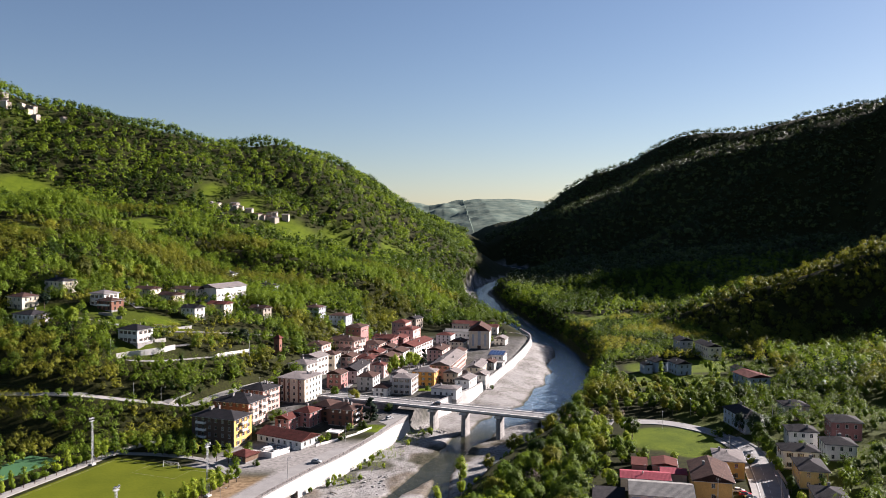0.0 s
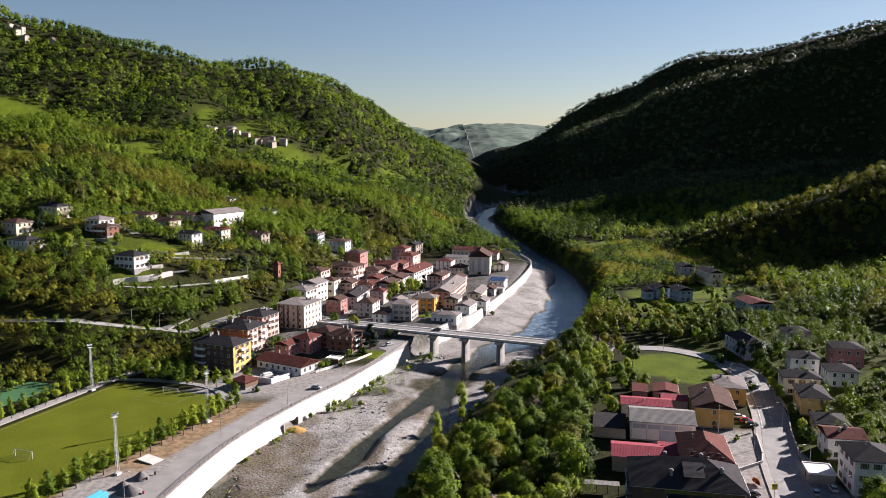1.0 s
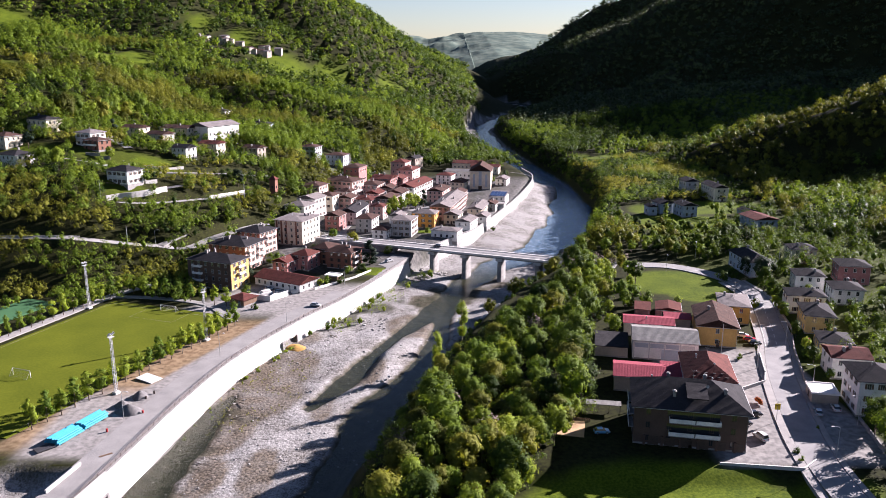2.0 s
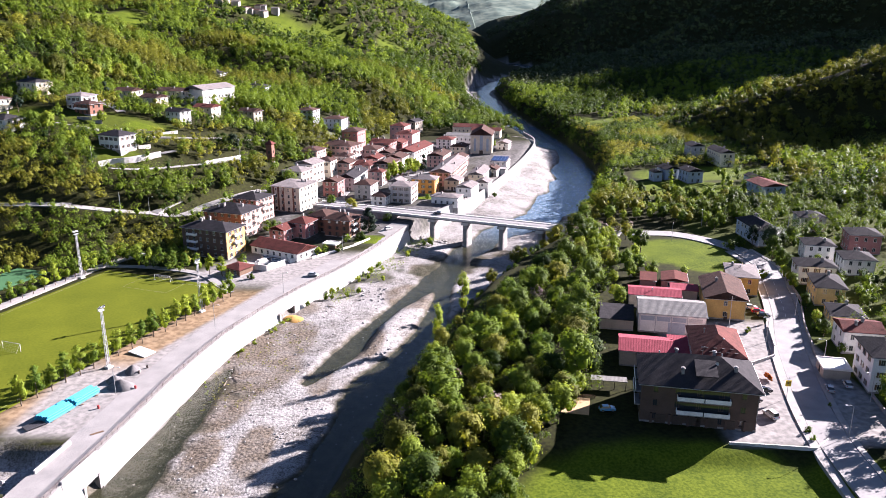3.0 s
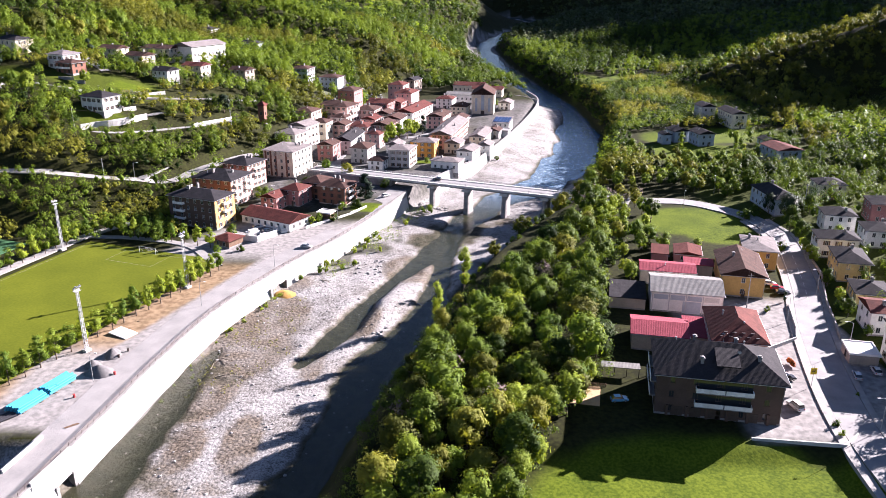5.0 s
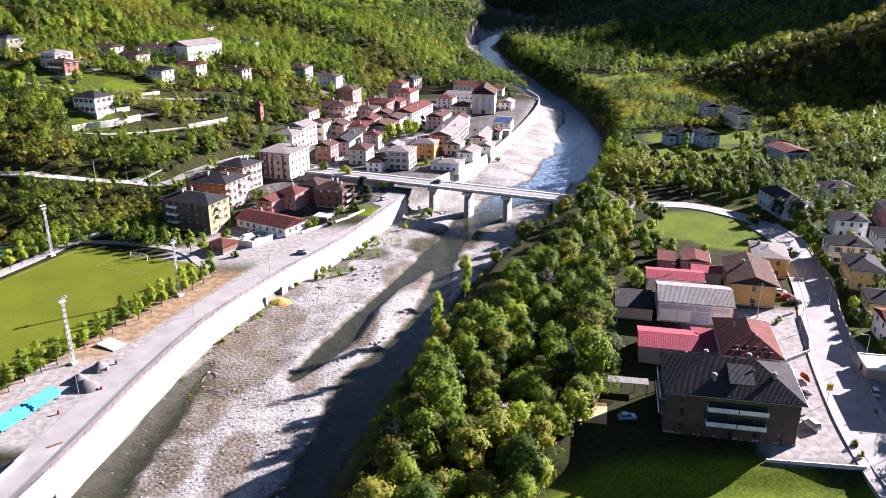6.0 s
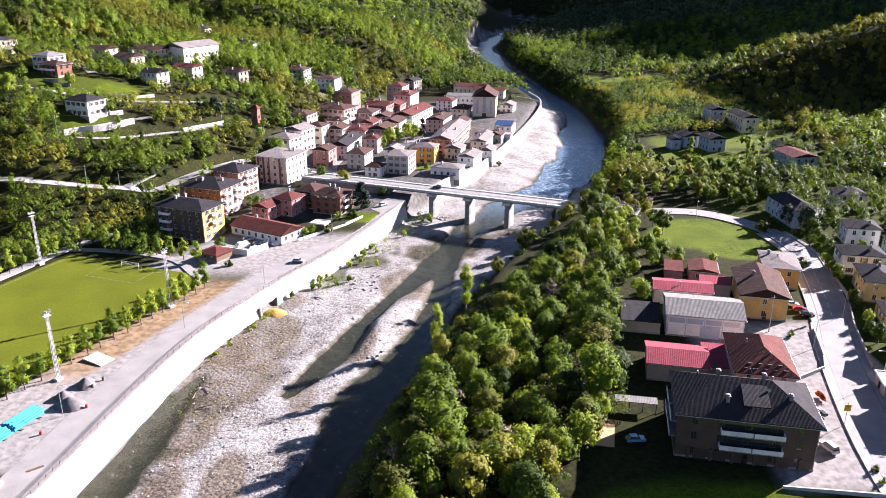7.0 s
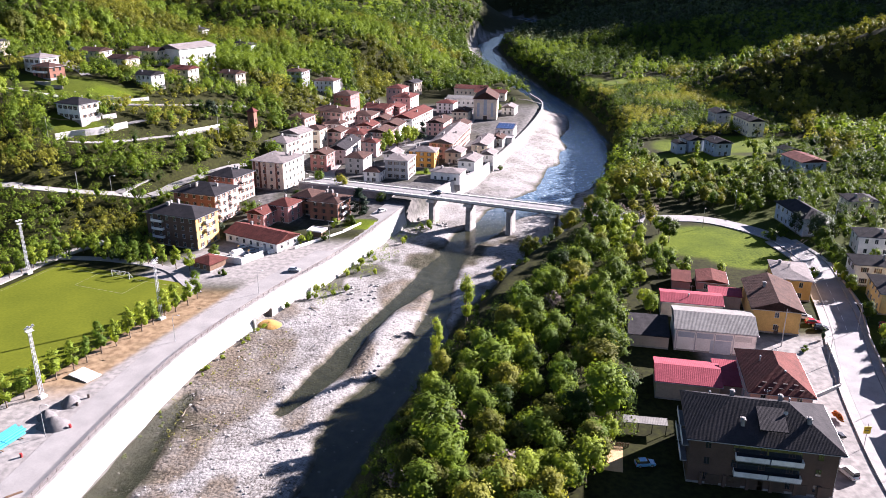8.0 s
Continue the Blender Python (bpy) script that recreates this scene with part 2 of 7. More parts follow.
def land(x, y):
    """Height of the ground."""
    x, y = np.asarray(x, float), np.asarray(y, float)
    left, right = bank(y, BANK_L), bank(y, BANK_R)
    # level terraces on both sides
    floor_l = 8.4 + 1.4 * step(330, 400, y) * step(-200, -60, x) + 1.5 * step(700, 900, y)
    floor_r = 11.5 + 0.012 * np.clip(y - 200, 0, 500) + 0.03 * np.clip(x - 110, 0, 150) - 2.4 * step(184, 177, y) * step(88, 82, x)
    dl, sl, _ = to_line(x, y, TOE_L)
    dr, sr, _ = to_line(x, y, TOE_R)
    ramp_l = np.interp(np.where(sl > 0, dl, 0), [0, 30, 60, 100, 150, 200, 300, 400, 700, 1500], [0, 17, 31, 42, 50, 66, 98, 112, 160, 260])
    ramp_r = np.interp(np.where(sr < 0, dr, 0), [0, 40, 100, 200, 400, 1500], [0, 5, 14, 26, 50, 180])
    near = 1 - step(1300, 1600, y)
    high_l = floor_l + ramp_l * near
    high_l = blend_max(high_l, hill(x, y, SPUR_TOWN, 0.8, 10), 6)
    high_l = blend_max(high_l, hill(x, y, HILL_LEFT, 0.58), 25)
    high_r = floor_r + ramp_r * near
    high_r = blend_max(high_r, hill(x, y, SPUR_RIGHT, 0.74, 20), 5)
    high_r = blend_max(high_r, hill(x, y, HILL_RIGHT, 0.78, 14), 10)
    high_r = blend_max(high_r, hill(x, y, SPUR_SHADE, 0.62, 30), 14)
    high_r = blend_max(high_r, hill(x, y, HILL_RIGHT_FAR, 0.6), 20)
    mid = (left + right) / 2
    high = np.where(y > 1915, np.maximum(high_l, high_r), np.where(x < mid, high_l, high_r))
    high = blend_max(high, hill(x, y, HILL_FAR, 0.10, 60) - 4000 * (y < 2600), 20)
    uneven = rough(x, y, 160, 3) * np.where(x < mid, 34, 16) * step(25, 90, np.maximum(high - 10, 0)) + rough(x, y, 30, 9) * 1.6 * step(2, 12, high - 10)
    high = high + uneven
    for cut in (HILL_ROAD, TERRACE_LOW, TERRACE_HIGH):
        off_way, _, level = to_line(x, y, cut)
        on = 1 - step(3.0, 6.5, off_way)
        high = high * (1 - on) + level * on
    creek, _, _ = to_line(x, y, [(-200, 146), (-135, 170), (-106, 180), (-84, 178)])
    high = high - 4.2 * (1 - step(4.0, 11.0, creek)) * (x < -60)
    # river bed with bars and courses
    bed = 0.62 + rough(x, y, 26, 5) * 1.3 + rough(x, y, 5, 6) * 0.25
    for course in CHANNELS:
        d, _, w = to_line(x, y, course)
        w = w * (0.9 + 0.5 * rough(x, y, 22, 11))
        bed = bed - 1.7 * (1 - step(0.35, 1.25, d / w))
    bed = bed + 1.5 * np.exp(-(((x + 20 - (y - 277) * 0.3) / 5.0) ** 2) - ((y - 277) / 15.0) ** 2)
    bed = bed + 1.1 * step(6, 0, right - x) * (1 - step(380, 420, y))
    bed = bed + 3.6 * step(30, 2, x - left) * step(430, 470, y) * step(700, 650, y)
    # sheer wall on the town's side, sloping bank on the other
    into = step(-0.4, 3.0, left - x)
    soft = step(-4, 8, x - right)
    free = step(690, 760, y)
    into = into * (1 - free) + step(-6, 6, left - x) * free
    wide = step(1250, 1420, y)
    into = into * (1 - wide) + step(-6, 80, left - x) * wide
    soft = soft * (1 - wide) + step(-4, 80, x - right) * wide
    closed = step(1850, 1960, y)
    z = np.where(x < mid, bed * (1 - into) + high * into, bed * (1 - soft) + high * soft)
    return z * (1 - closed) + np.maximum(z, high) * closed


def at(x, y):
    return float(land(np.array([x]), np.array([y]))[0])


# ---- building blocks ----
class Shape:
    """Gathers corners and faces of one mesh."""

    def __init__(self):
        self.v, self.f = [], []

    def box(self, x0, y0, z0, x1, y1, z1, m=None):
        n = len(self.v)
        for z in (z0, z1):
            for x, y in ((x0, y0), (x1, y0), (x1, y1), (x0, y1)):
                p = Vector((x, y, z))
                self.v.append(tuple(m @ p) if m else (x, y, z))
        self.f += [tuple(n + i for i in q) for q in ((3, 2, 1, 0), (4, 5, 6, 7), (0, 1, 5, 4), (1, 2, 6, 5), (2, 3, 7, 6), (3, 0, 4, 7))]
        return self

    def poly(self, pts, faces):
        n = len(self.v)
        self.v += [tuple(p) for p in pts]
        self.f += [tuple(n + i for i in q) for q in faces]
        return self

    def tube(self, a, b, ra, rb, sides=6):
        a, b = Vector(a), Vector(b)
        q = (b - a).to_track_quat("Z", "Y")
        n = len(self.v)
        for c, r in ((a, ra), (b, rb)):
            for i in range(sides):
                t = 2 * math.pi * i / sides
                self.v.append(tuple(c + q @ Vector((r * math.cos(t), r * math.sin(t), 0))))
        for i in range(sides):
            j = (i + 1) % sides
            self.f.append((n + i, n + j, n + sides + j, n + sides + i))
        self.f.append(tuple(n + i for i in reversed(range(sides))))
        self.f.append(tuple(n + sides + i for i in range(sides)))
        return self

    def mesh(self, name, mat, smooth=False):
        me = bpy.data.meshes.new(name)
        me.from_pydata(self.v, [], self.f)
        me.materials.append(mat)
        if smooth:
            me.polygons.foreach_set("use_smooth", [True] * len(me.polygons))
        me.update()
        return me


def put(name, me, parent, m=None, label=""):
    """A mesh object under a thing or a part."""
    ob = new(name, me)
    ob.parent = parent
    if m is not None:
        ob.matrix_basis = m
    if label:
        ob["label"] = label
    return ob


def thing(name, m, label, category, group="", kind=""):
    return_ob = new(name)
    return_ob.empty_display_size = 0.5
    return_ob.matrix_basis = m
    return tagged(return_ob, label, category, group, kind)


def setting(name, me, label, category, kind="structure"):
    return tagged(new(name, me), label, category, "", kind)


def big_mesh(name, co, quads, mat, normals=None):
    """A mesh from arrays of corners and of faces with one count of corners; normals: a way for each corner, for soft crowns."""
    me = bpy.data.meshes.new(name)
    me.vertices.add(len(co))
    me.vertices.foreach_set("co", np.ascontiguousarray(co, np.float32).ravel())
    n, k = quads.shape
    me.loops.add(k * n)
    me.polygons.add(n)
    me.loops.foreach_set("vertex_index", np.ascontiguousarray(quads, np.int32).ravel())
    me.polygons.foreach_set("loop_start", np.arange(0, k * n, k, dtype=np.int32))
    me.materials.append(mat)
    me.polygons.foreach_set("use_smooth", np.full(n, normals is not None))
    me.update(calc_edges=True)
    if normals is not None:
        me.normals_split_custom_set_from_vertices(normals / (np.linalg.norm(normals, axis=1, keepdims=True) + 1e-9))
    return me


# ---- ground ----
def ground_material():
    m = bpy.data.materials.new("ground_cover")
    m.use_nodes = True
    n, l = m.node_tree.nodes, m.node_tree.links
    b = n["Principled BSDF"]
    b.inputs["Roughness"].default_value, b.inputs["Specular IOR Level"].default_value = 0.95, 0.04
    where = n.new("ShaderNodeTexCoord")

    def noisy(scale, c0, c1, p0=0.35, p1=0.65, detail=5):
        t, r = n.new("ShaderNodeTexNoise"), n.new("ShaderNodeValToRGB")
        t.inputs["Scale"].default_value, t.inputs["Detail"].default_value = scale, detail
        l.new(where.outputs["Object"], t.inputs["Vector"])
        e = r.color_ramp.elements
        e[0].position, e[1].position = p0, p1
        e[0].color, e[1].color = (*c0, 1), (*c1, 1)
        l.new(t.outputs["Fac"], r.inputs["Fac"])
        return r.outputs["Color"]

    def mixed(a, c, attribute=None, node=None):
        x = n.new("ShaderNodeMixRGB")
        if attribute:
            t = n.new("ShaderNodeAttribute")
            t.attribute_name = attribute
            node = t.outputs["Fac"]
        l.new(node, x.inputs["Fac"])
        l.new(a, x.inputs["Color1"])
        l.new(c, x.inputs["Color2"])
        return x.outputs["Color"]

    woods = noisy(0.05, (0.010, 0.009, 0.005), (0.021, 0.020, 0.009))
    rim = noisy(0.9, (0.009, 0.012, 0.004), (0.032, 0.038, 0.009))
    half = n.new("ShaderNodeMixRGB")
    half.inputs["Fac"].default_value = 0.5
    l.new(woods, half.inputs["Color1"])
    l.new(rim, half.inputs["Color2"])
    meadow = noisy(0.12, (0.038, 0.060, 0.003), (0.080, 0.108, 0.006))
    fine = noisy(1.6, (0.024, 0.042, 0.003), (0.086, 0.112, 0.009), 0.4, 0.6)
    mead = n.new("ShaderNodeMixRGB")
    mead.inputs["Fac"].default_value = 0.5
    l.new(meadow, mead.inputs["Color1"])
    l.new(fine, mead.inputs["Color2"])
    cobble, sort, grey = n.new("ShaderNodeTexVoronoi"), n.new("ShaderNodeSeparateColor"), n.new("ShaderNodeValToRGB")
    cobble.inputs["Scale"].default_value = 0.95
    l.new(where.outputs["Object"], cobble.inputs["Vector"])
    l.new(cobble.outputs["Color"], sort.inputs["Color"])
    l.new(sort.outputs["Red"], grey.inputs["Fac"])
    e = grey.color_ramp.elements
    e[0].position, e[1].position = 0.05, 0.6
    e[0].color, e[1].color = (0.030, 0.028, 0.026, 1), (0.255, 0.248, 0.24, 1)
    stones = noisy(2.2, (0.035, 0.033, 0.030), (0.27, 0.263, 0.256), 0.42, 0.55, 8)
    grit = n.new("ShaderNodeMixRGB")
    grit.inputs["Fac"].default_value = 0.55
    l.new(grey.outputs["Color"], grit.inputs["Color1"])
    l.new(stones, grit.inputs["Color2"])
    silt = noisy(0.07, (0.085, 0.072, 0.058), (0.27, 0.263, 0.256), 0.38, 0.55, 7)
    grav = n.new("ShaderNodeMixRGB")
    grav.inputs["Fac"].default_value = 0.3
    l.new(grit.outputs["Color"], grav.inputs["Color1"])
    l.new(silt, grav.inputs["Color2"])
    # far hills paler and bluer: distance haze is put into this ground colour
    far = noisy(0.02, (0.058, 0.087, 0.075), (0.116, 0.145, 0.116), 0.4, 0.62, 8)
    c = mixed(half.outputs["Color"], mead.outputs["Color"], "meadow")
    c = mixed(c, noisy(0.5, (0.128, 0.087, 0.052), (0.232, 0.168, 0.104)), "soil")
    c = mixed(c, noisy(0.6, (0.139, 0.133, 0.128), (0.232, 0.220, 0.209)), "yard")
    c = mixed(c, noisy(0.5, (0.049, 0.048, 0.048), (0.110, 0.106, 0.101)), "street")
    c = mixed(c, grav.outputs["Color"], "gravel")
    c = mixed(c, noisy(1.4, (0.035, 0.027, 0.019), (0.139, 0.113, 0.084), 0.38, 0.62, 8), "damp")
    c = mixed(c, noisy(0.3, (0.020, 0.021, 0.013), (0.058, 0.055, 0.038)), "wet")
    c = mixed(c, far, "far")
    l.new(c, b.inputs["Base Color"])
    t, bp = n.new("ShaderNodeTexNoise"), n.new("ShaderNodeBump")
    t.inputs["Scale"].default_value, t.inputs["Detail"].default_value = 2.6, 8
    l.new(where.outputs["Object"], t.inputs["Vector"])
    lumps = n.new("ShaderNodeMath")
    lumps.operation = "MULTIPLY_ADD"
    lumps.inputs[1].default_value = -0.9
    l.new(cobble.outputs["Distance"], lumps.inputs[0])
    l.new(t.outputs["Fac"], lumps.inputs[2])
    l.new(lumps.outputs[0], bp.inputs["Height"])
    bp.inputs["Distance"].default_value = 0.3
    rough_by, by = n.new("ShaderNodeAttribute"), n.new("ShaderNodeMath")
    rough_by.attribute_name = "gravel"
    by.operation = "MULTIPLY_ADD"
    by.inputs[1].default_value, by.inputs[2].default_value = 0.45, 0.12
    l.new(rough_by.outputs["Fac"], by.inputs[0])
    l.new(by.outputs[0], bp.inputs["Strength"])
    l.new(bp.outputs["Normal"], b.inputs["Normal"])
    return m


# meadows and clearings: x, y, half width, half depth
MEADOWS = [(-303, 750, 27, 80), (-325, 582, 26, 16), (-335, 1130, 22, 40), (-275, 1115, 30, 30), (-215, 1090, 46, 40), (-155, 1120, 28, 34), (-112, 1069, 20, 24), (-75, 1163, 24, 30), (-527, 1002, 60, 40),
           (127, 694, 17, 30), (163, 716, 22, 26), (174, 790, 22, 16), (131, 448, 32, 22), (-230, 452, 20, 9), (-166, 455, 11, 6), (98, 334, 20, 19), (104, 321, 14, 15), (156, 484, 42, 22), (55, 168, 42, 19), (-33, 366, 9, 7), (-10, 447, 8, 5)]
CLEAR = [(-232, 450, 22, 16), (-190, 455, 24, 16), (-165, 455, 14, 16), (-166, 412, 14, 10), (-165, 515, 30, 12), (-127, 530, 12, 8), (-91, 588, 18, 10), (-265, 1092, 30, 16), (-640, 1180, 60, 18), (-150, 545, 16, 10)]


def oval(x, y, spots, grow=1.0):
    out = np.zeros(np.shape(x))
    for cx, cy, rx, ry in spots:
        q = np.hypot((x - cx) / rx, (y - cy) / ry) + 0.35 * rough(x, y, 25, 21)
        out = np.maximum(out, 1 - step(0.85 * grow, 1.1 * grow, q))
    return out


def spaced(lo, hi, dense_lo, dense_hi, fine, coarse):
    """Grid lines: fine steps in the dense stretch, growing outside it."""
    mid = list(np.arange(dense_lo, dense_hi + fine, fine))
    s, v, up = fine, mid[-1], []
    while v < hi:
        s = min(s * 1.06, coarse)
        v += s
        up.append(v)
    s, v, down = fine, mid[0], []
    while v > lo:
        s = min(s * 1.06, coarse)
        v -= s
        down.append(v)
    return np.array(down[::-1] + mid + up)


gx, gy = spaced(-3200, 3400, -125, 150, 1.6, 70), spaced(-700, 4900, 150, 430, 1.8, 45)
GX, GY = np.meshgrid(gx, gy)
GZ = land(GX, GY)
co = np.stack([GX.ravel(), GY.ravel(), GZ.ravel()], 1)
nx, ny = len(gx), len(gy)
base = (np.arange(ny - 1)[:, None] * nx + np.arange(nx - 1)[None]).ravel()
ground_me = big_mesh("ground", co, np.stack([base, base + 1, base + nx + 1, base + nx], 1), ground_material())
ground_me.polygons.foreach_set("use_smooth", np.ones(len(ground_me.polygons), bool))


def mask(me, name, values):
    a = me.attributes.new(name, "FLOAT", "POINT")
    a.data.foreach_set("value", np.ascontiguousarray(values, np.float32).ravel())


LBANK, RBANK = bank(GY, BANK_L), bank(GY, BANK_R)
in_bed = step(-1.5, 1.0, GX - LBANK) * step(5, 8, RBANK - GX) * step(1880, 1840, GY)
green = step(0.02, 0.22, rough(GX, GY, 14, 31)) * step(26, 4, np.abs(GX - LBANK - 9)) * step(296, 312, GY) * step(385, 365, GY)
CREEK = [(-200, 146), (-135, 170), (-106, 180), (-84, 178)]
stony = (1 - step(5.0, 11.0, to_line(GX, GY, CREEK)[0] + 3 * rough(GX, GY, 6, 15))) * (GX < LBANK - 2)
mask(ground_me, "gravel", np.maximum(in_bed * (1 - 0.75 * green), stony))
mask(ground_me, "wet", in_bed * step(0.5, 0.1, GZ))
DAMP = [(-60, 248, 13, 22), (-64, 224, 9, 16), (-54, 272, 10, 15), (-49, 198, 5, 14), (-38, 238, 4, 10), (-27, 268, 7, 14), (-54, 298, 7, 8), (-12, 312, 12, 16), (-62, 196, 5, 10)]
damp_low = step(0.42, 0.12, GZ + 0.4 * rough(GX, GY, 7, 61)) * step(430, 400, GY)
damp_mud = oval(GX, GY, DAMP) * (0.55 + 0.6 * vnoise(GX / 4, GY / 4, 62))
mask(ground_me, "damp", 0.9 * in_bed * np.clip(np.maximum(damp_low, damp_mud), 0, 1))
# open grass: meadows and all the foot of the valley between the houses
mead = np.maximum(oval(GX, GY, MEADOWS), 0.55 * oval(GX, GY, CLEAR))
mead = np.maximum(mead, 0.35 * step(108, 116, GX) * step(320, 300, GX) * step(140, 160, GY) * step(470, 450, GY))
town = step(-92, -80, GX) * step(352, 380, GY) * step(655, 635, GY) * (GX < LBANK) * (0.55 + 0.45 * step(0.35, 0.5, vnoise(GX / 9, GY / 9, 51))) * (1 - oval(GX, GY, [(-33, 366, 9, 7), (-10, 447, 8, 5)]))
mask(ground_me, "meadow", np.clip(mead, 0, 1))
row_off = (GX + 97) * 0.938 - (GY - 250) * 0.347
soil = step(-3.0, -1.0, row_off) * step(12.5, 10.0, row_off + 2 * rough(GX, GY, 8, 14)) * step(192, 204, GY) * step(304, 290, GY)
mask(ground_me, "soil", soil * (0.75 + 0.5 * vnoise(GX / 3, GY / 3, 4)))
yard_near = step(-7, 3, 30 - np.abs(GX + 62 - (GY - 330) * 0.52)) * step(296, 312, GY) * step(352, 340, GY) * (GX < LBANK)
depot = step(190, 196, GY) * step(240, 226, GY) * step(-112, -107, GX) * (GX < LBANK)
forecourt = step(66, 70, GX) * (GX < 112) * step(183, 185, GY) * step(262, 256, GY)
mask(ground_me, "yard", np.clip(yard_near + depot + forecourt + step(9.0, 11.0, row_off) * step(194, 200, GY) * step(312, 306, GY) * (GX < LBANK), 0, 1) * (1 - in_bed))
mask(ground_me, "street", town * (1 - in_bed))
# the haze-tinted colour sets in with distance
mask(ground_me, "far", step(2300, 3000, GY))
setting("ground", ground_me, "valley floor and wooded hills with meadows and a grey gravel river bed", "ground")

# ---- water ----
WATER = bpy.data.materials.new("river_water")
WATER.use_nodes = True
wnod, wlin = WATER.node_tree.nodes, WATER.node_tree.links
wb = wnod["Principled BSDF"]
wb.inputs["Base Color"].default_value = (0.055, 0.070, 0.060, 1)
wb.inputs["Roughness"].default_value = 0.12
wb.inputs["IOR"].default_value = 1.33
wb.inputs["Alpha"].default_value = 0.62
wc, wt, wt2, wbp = wnod.new("ShaderNodeTexCoord"), wnod.new("ShaderNodeTexNoise"), wnod.new("ShaderNodeTexNoise"), wnod.new("ShaderNodeBump")
wt.inputs["Scale"].default_value, wt.inputs["Detail"].default_value = 0.9, 6
wlin.new(wc.outputs["Object"], wt.inputs["Vector"])
wlin.new(wt.outputs["Fac"], wbp.inputs["Height"])
wbp.inputs["Strength"].default_value, wbp.inputs["Distance"].default_value = 0.6, 0.22
wlin.new(wbp.outputs["Normal"], wb.inputs["Normal"])
# broken white water in scattered riffles
wt2.inputs["Scale"].default_value, wt2.inputs["Detail"].default_value = 0.45, 9
wt2.inputs["Roughness"].default_value = 0.75
wlin.new(wc.outputs["Object"], wt2.inputs["Vector"])
wr = wnod.new("ShaderNodeValToRGB")
wr.color_ramp.elements[0].position, wr.color_ramp.elements[1].position = 0.64, 0.86
wr.color_ramp.elements[0].color, wr.color_ramp.elements[1].color = (0.026, 0.028, 0.016, 1), (0.40, 0.42, 0.43, 1)
wlin.new(wt2.outputs["Fac"], wr.inputs["Fac"])
# beyond the bridge, the sky's blue reflection and glitter are painted into the colour
wr2, wsheen, wmix = wnod.new("ShaderNodeValToRGB"), wnod.new("ShaderNodeAttribute"), wnod.new("ShaderNodeMixRGB")
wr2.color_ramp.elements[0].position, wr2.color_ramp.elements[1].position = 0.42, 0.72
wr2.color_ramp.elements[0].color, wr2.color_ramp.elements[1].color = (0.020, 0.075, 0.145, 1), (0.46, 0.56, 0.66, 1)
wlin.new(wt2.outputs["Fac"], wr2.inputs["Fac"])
wsheen.attribute_name = "fast"
wlin.new(wsheen.outputs["Fac"], wmix.inputs["Fac"])
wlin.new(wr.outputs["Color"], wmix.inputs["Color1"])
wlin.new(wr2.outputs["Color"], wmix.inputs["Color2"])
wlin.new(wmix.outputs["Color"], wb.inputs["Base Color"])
yy = np.concatenate([np.arange(60, 720, 4.0), np.arange(720, 1922, 12.0)])
wl, wrr = bank(yy, BANK_L) + 0.1, bank(yy, BANK_R) + 1.0
cols = 9
co = np.stack([np.stack([wl + (wrr - wl) * k / (cols - 1), yy, np.zeros_like(yy)], 1) for k in range(cols)], 1).reshape(-1, 3)
base = (np.arange(len(yy) - 1)[:, None] * cols + np.arange(cols - 1)[None]).ravel()
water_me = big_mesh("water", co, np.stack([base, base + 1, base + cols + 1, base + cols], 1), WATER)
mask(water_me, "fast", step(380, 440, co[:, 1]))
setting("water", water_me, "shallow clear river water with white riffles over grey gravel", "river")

# ---- roads ----
ASPHALT = material("old_asphalt", (0.209, 0.204, 0.200), 0.9, (0.131, 0.129, 0.131), 0.25, 6.0, 0.2, 30)
LANE = material("grey_lane", (0.214, 0.207, 0.200), 0.9, (0.143, 0.139, 0.136), 0.2, 5.0, 0.2, 30)
PAVING = material("pale_paving", (0.246, 0.234, 0.222), 0.9, (0.163, 0.158, 0.152), 0.4, 7.0, 0.2, 25)
CONCRETE = material("pale_concrete", (0.439, 0.427, 0.408), 0.9, (0.329, 0.321, 0.309), 0.35, 5.0, 0.25, 12)
CONCRETE_OLD = material("weathered_concrete", (0.232, 0.223, 0.215), 0.9, (0.116, 0.113, 0.11), 0.5, 3.0, 0.35, 10)
PAINT = material("road_paint", (0.562, 0.562, 0.547), 0.7, (0.375, 0.375, 0.367), 2.0, 9.0, 0.0)
STEEL = material("galvanised_steel", (0.375, 0.383, 0.39), 0.45, (0.27, 0.277, 0.285), 2.0, 20.0, 0.05, 40, 0.7)
IRON = material("dark_iron", (0.07, 0.055, 0.05), 0.6, (0.035, 0.03, 0.028), 2.0, 20.0, 0.05, 40, 0.4)


def curve(pts, gap=3.0):
    """Points along a smooth line through pts, with their ways."""
    p = np.array(pts, float)
    full = np.vstack([2 * p[0] - p[1], p, 2 * p[-1] - p[-2]])
    out = []
    for i in range(1, len(full) - 2):
        a, b, c, d = full[i - 1], full[i], full[i + 1], full[i + 2]
        n = max(1, int(np.linalg.norm((c - b)[:2]) / gap))
        for k in range(n):
            t = k / n
            out.append(0.5 * (2 * b + (c - a) * t + (2 * a - 5 * b + 4 * c - d) * t * t + (3 * b - a - 3 * c + d) * t ** 3))
    out.append(p[-1])
    out = np.array(out)
    way = np.gradient(out[:, :2], axis=0)
    return out, way / np.linalg.norm(way, axis=1, keepdims=True)


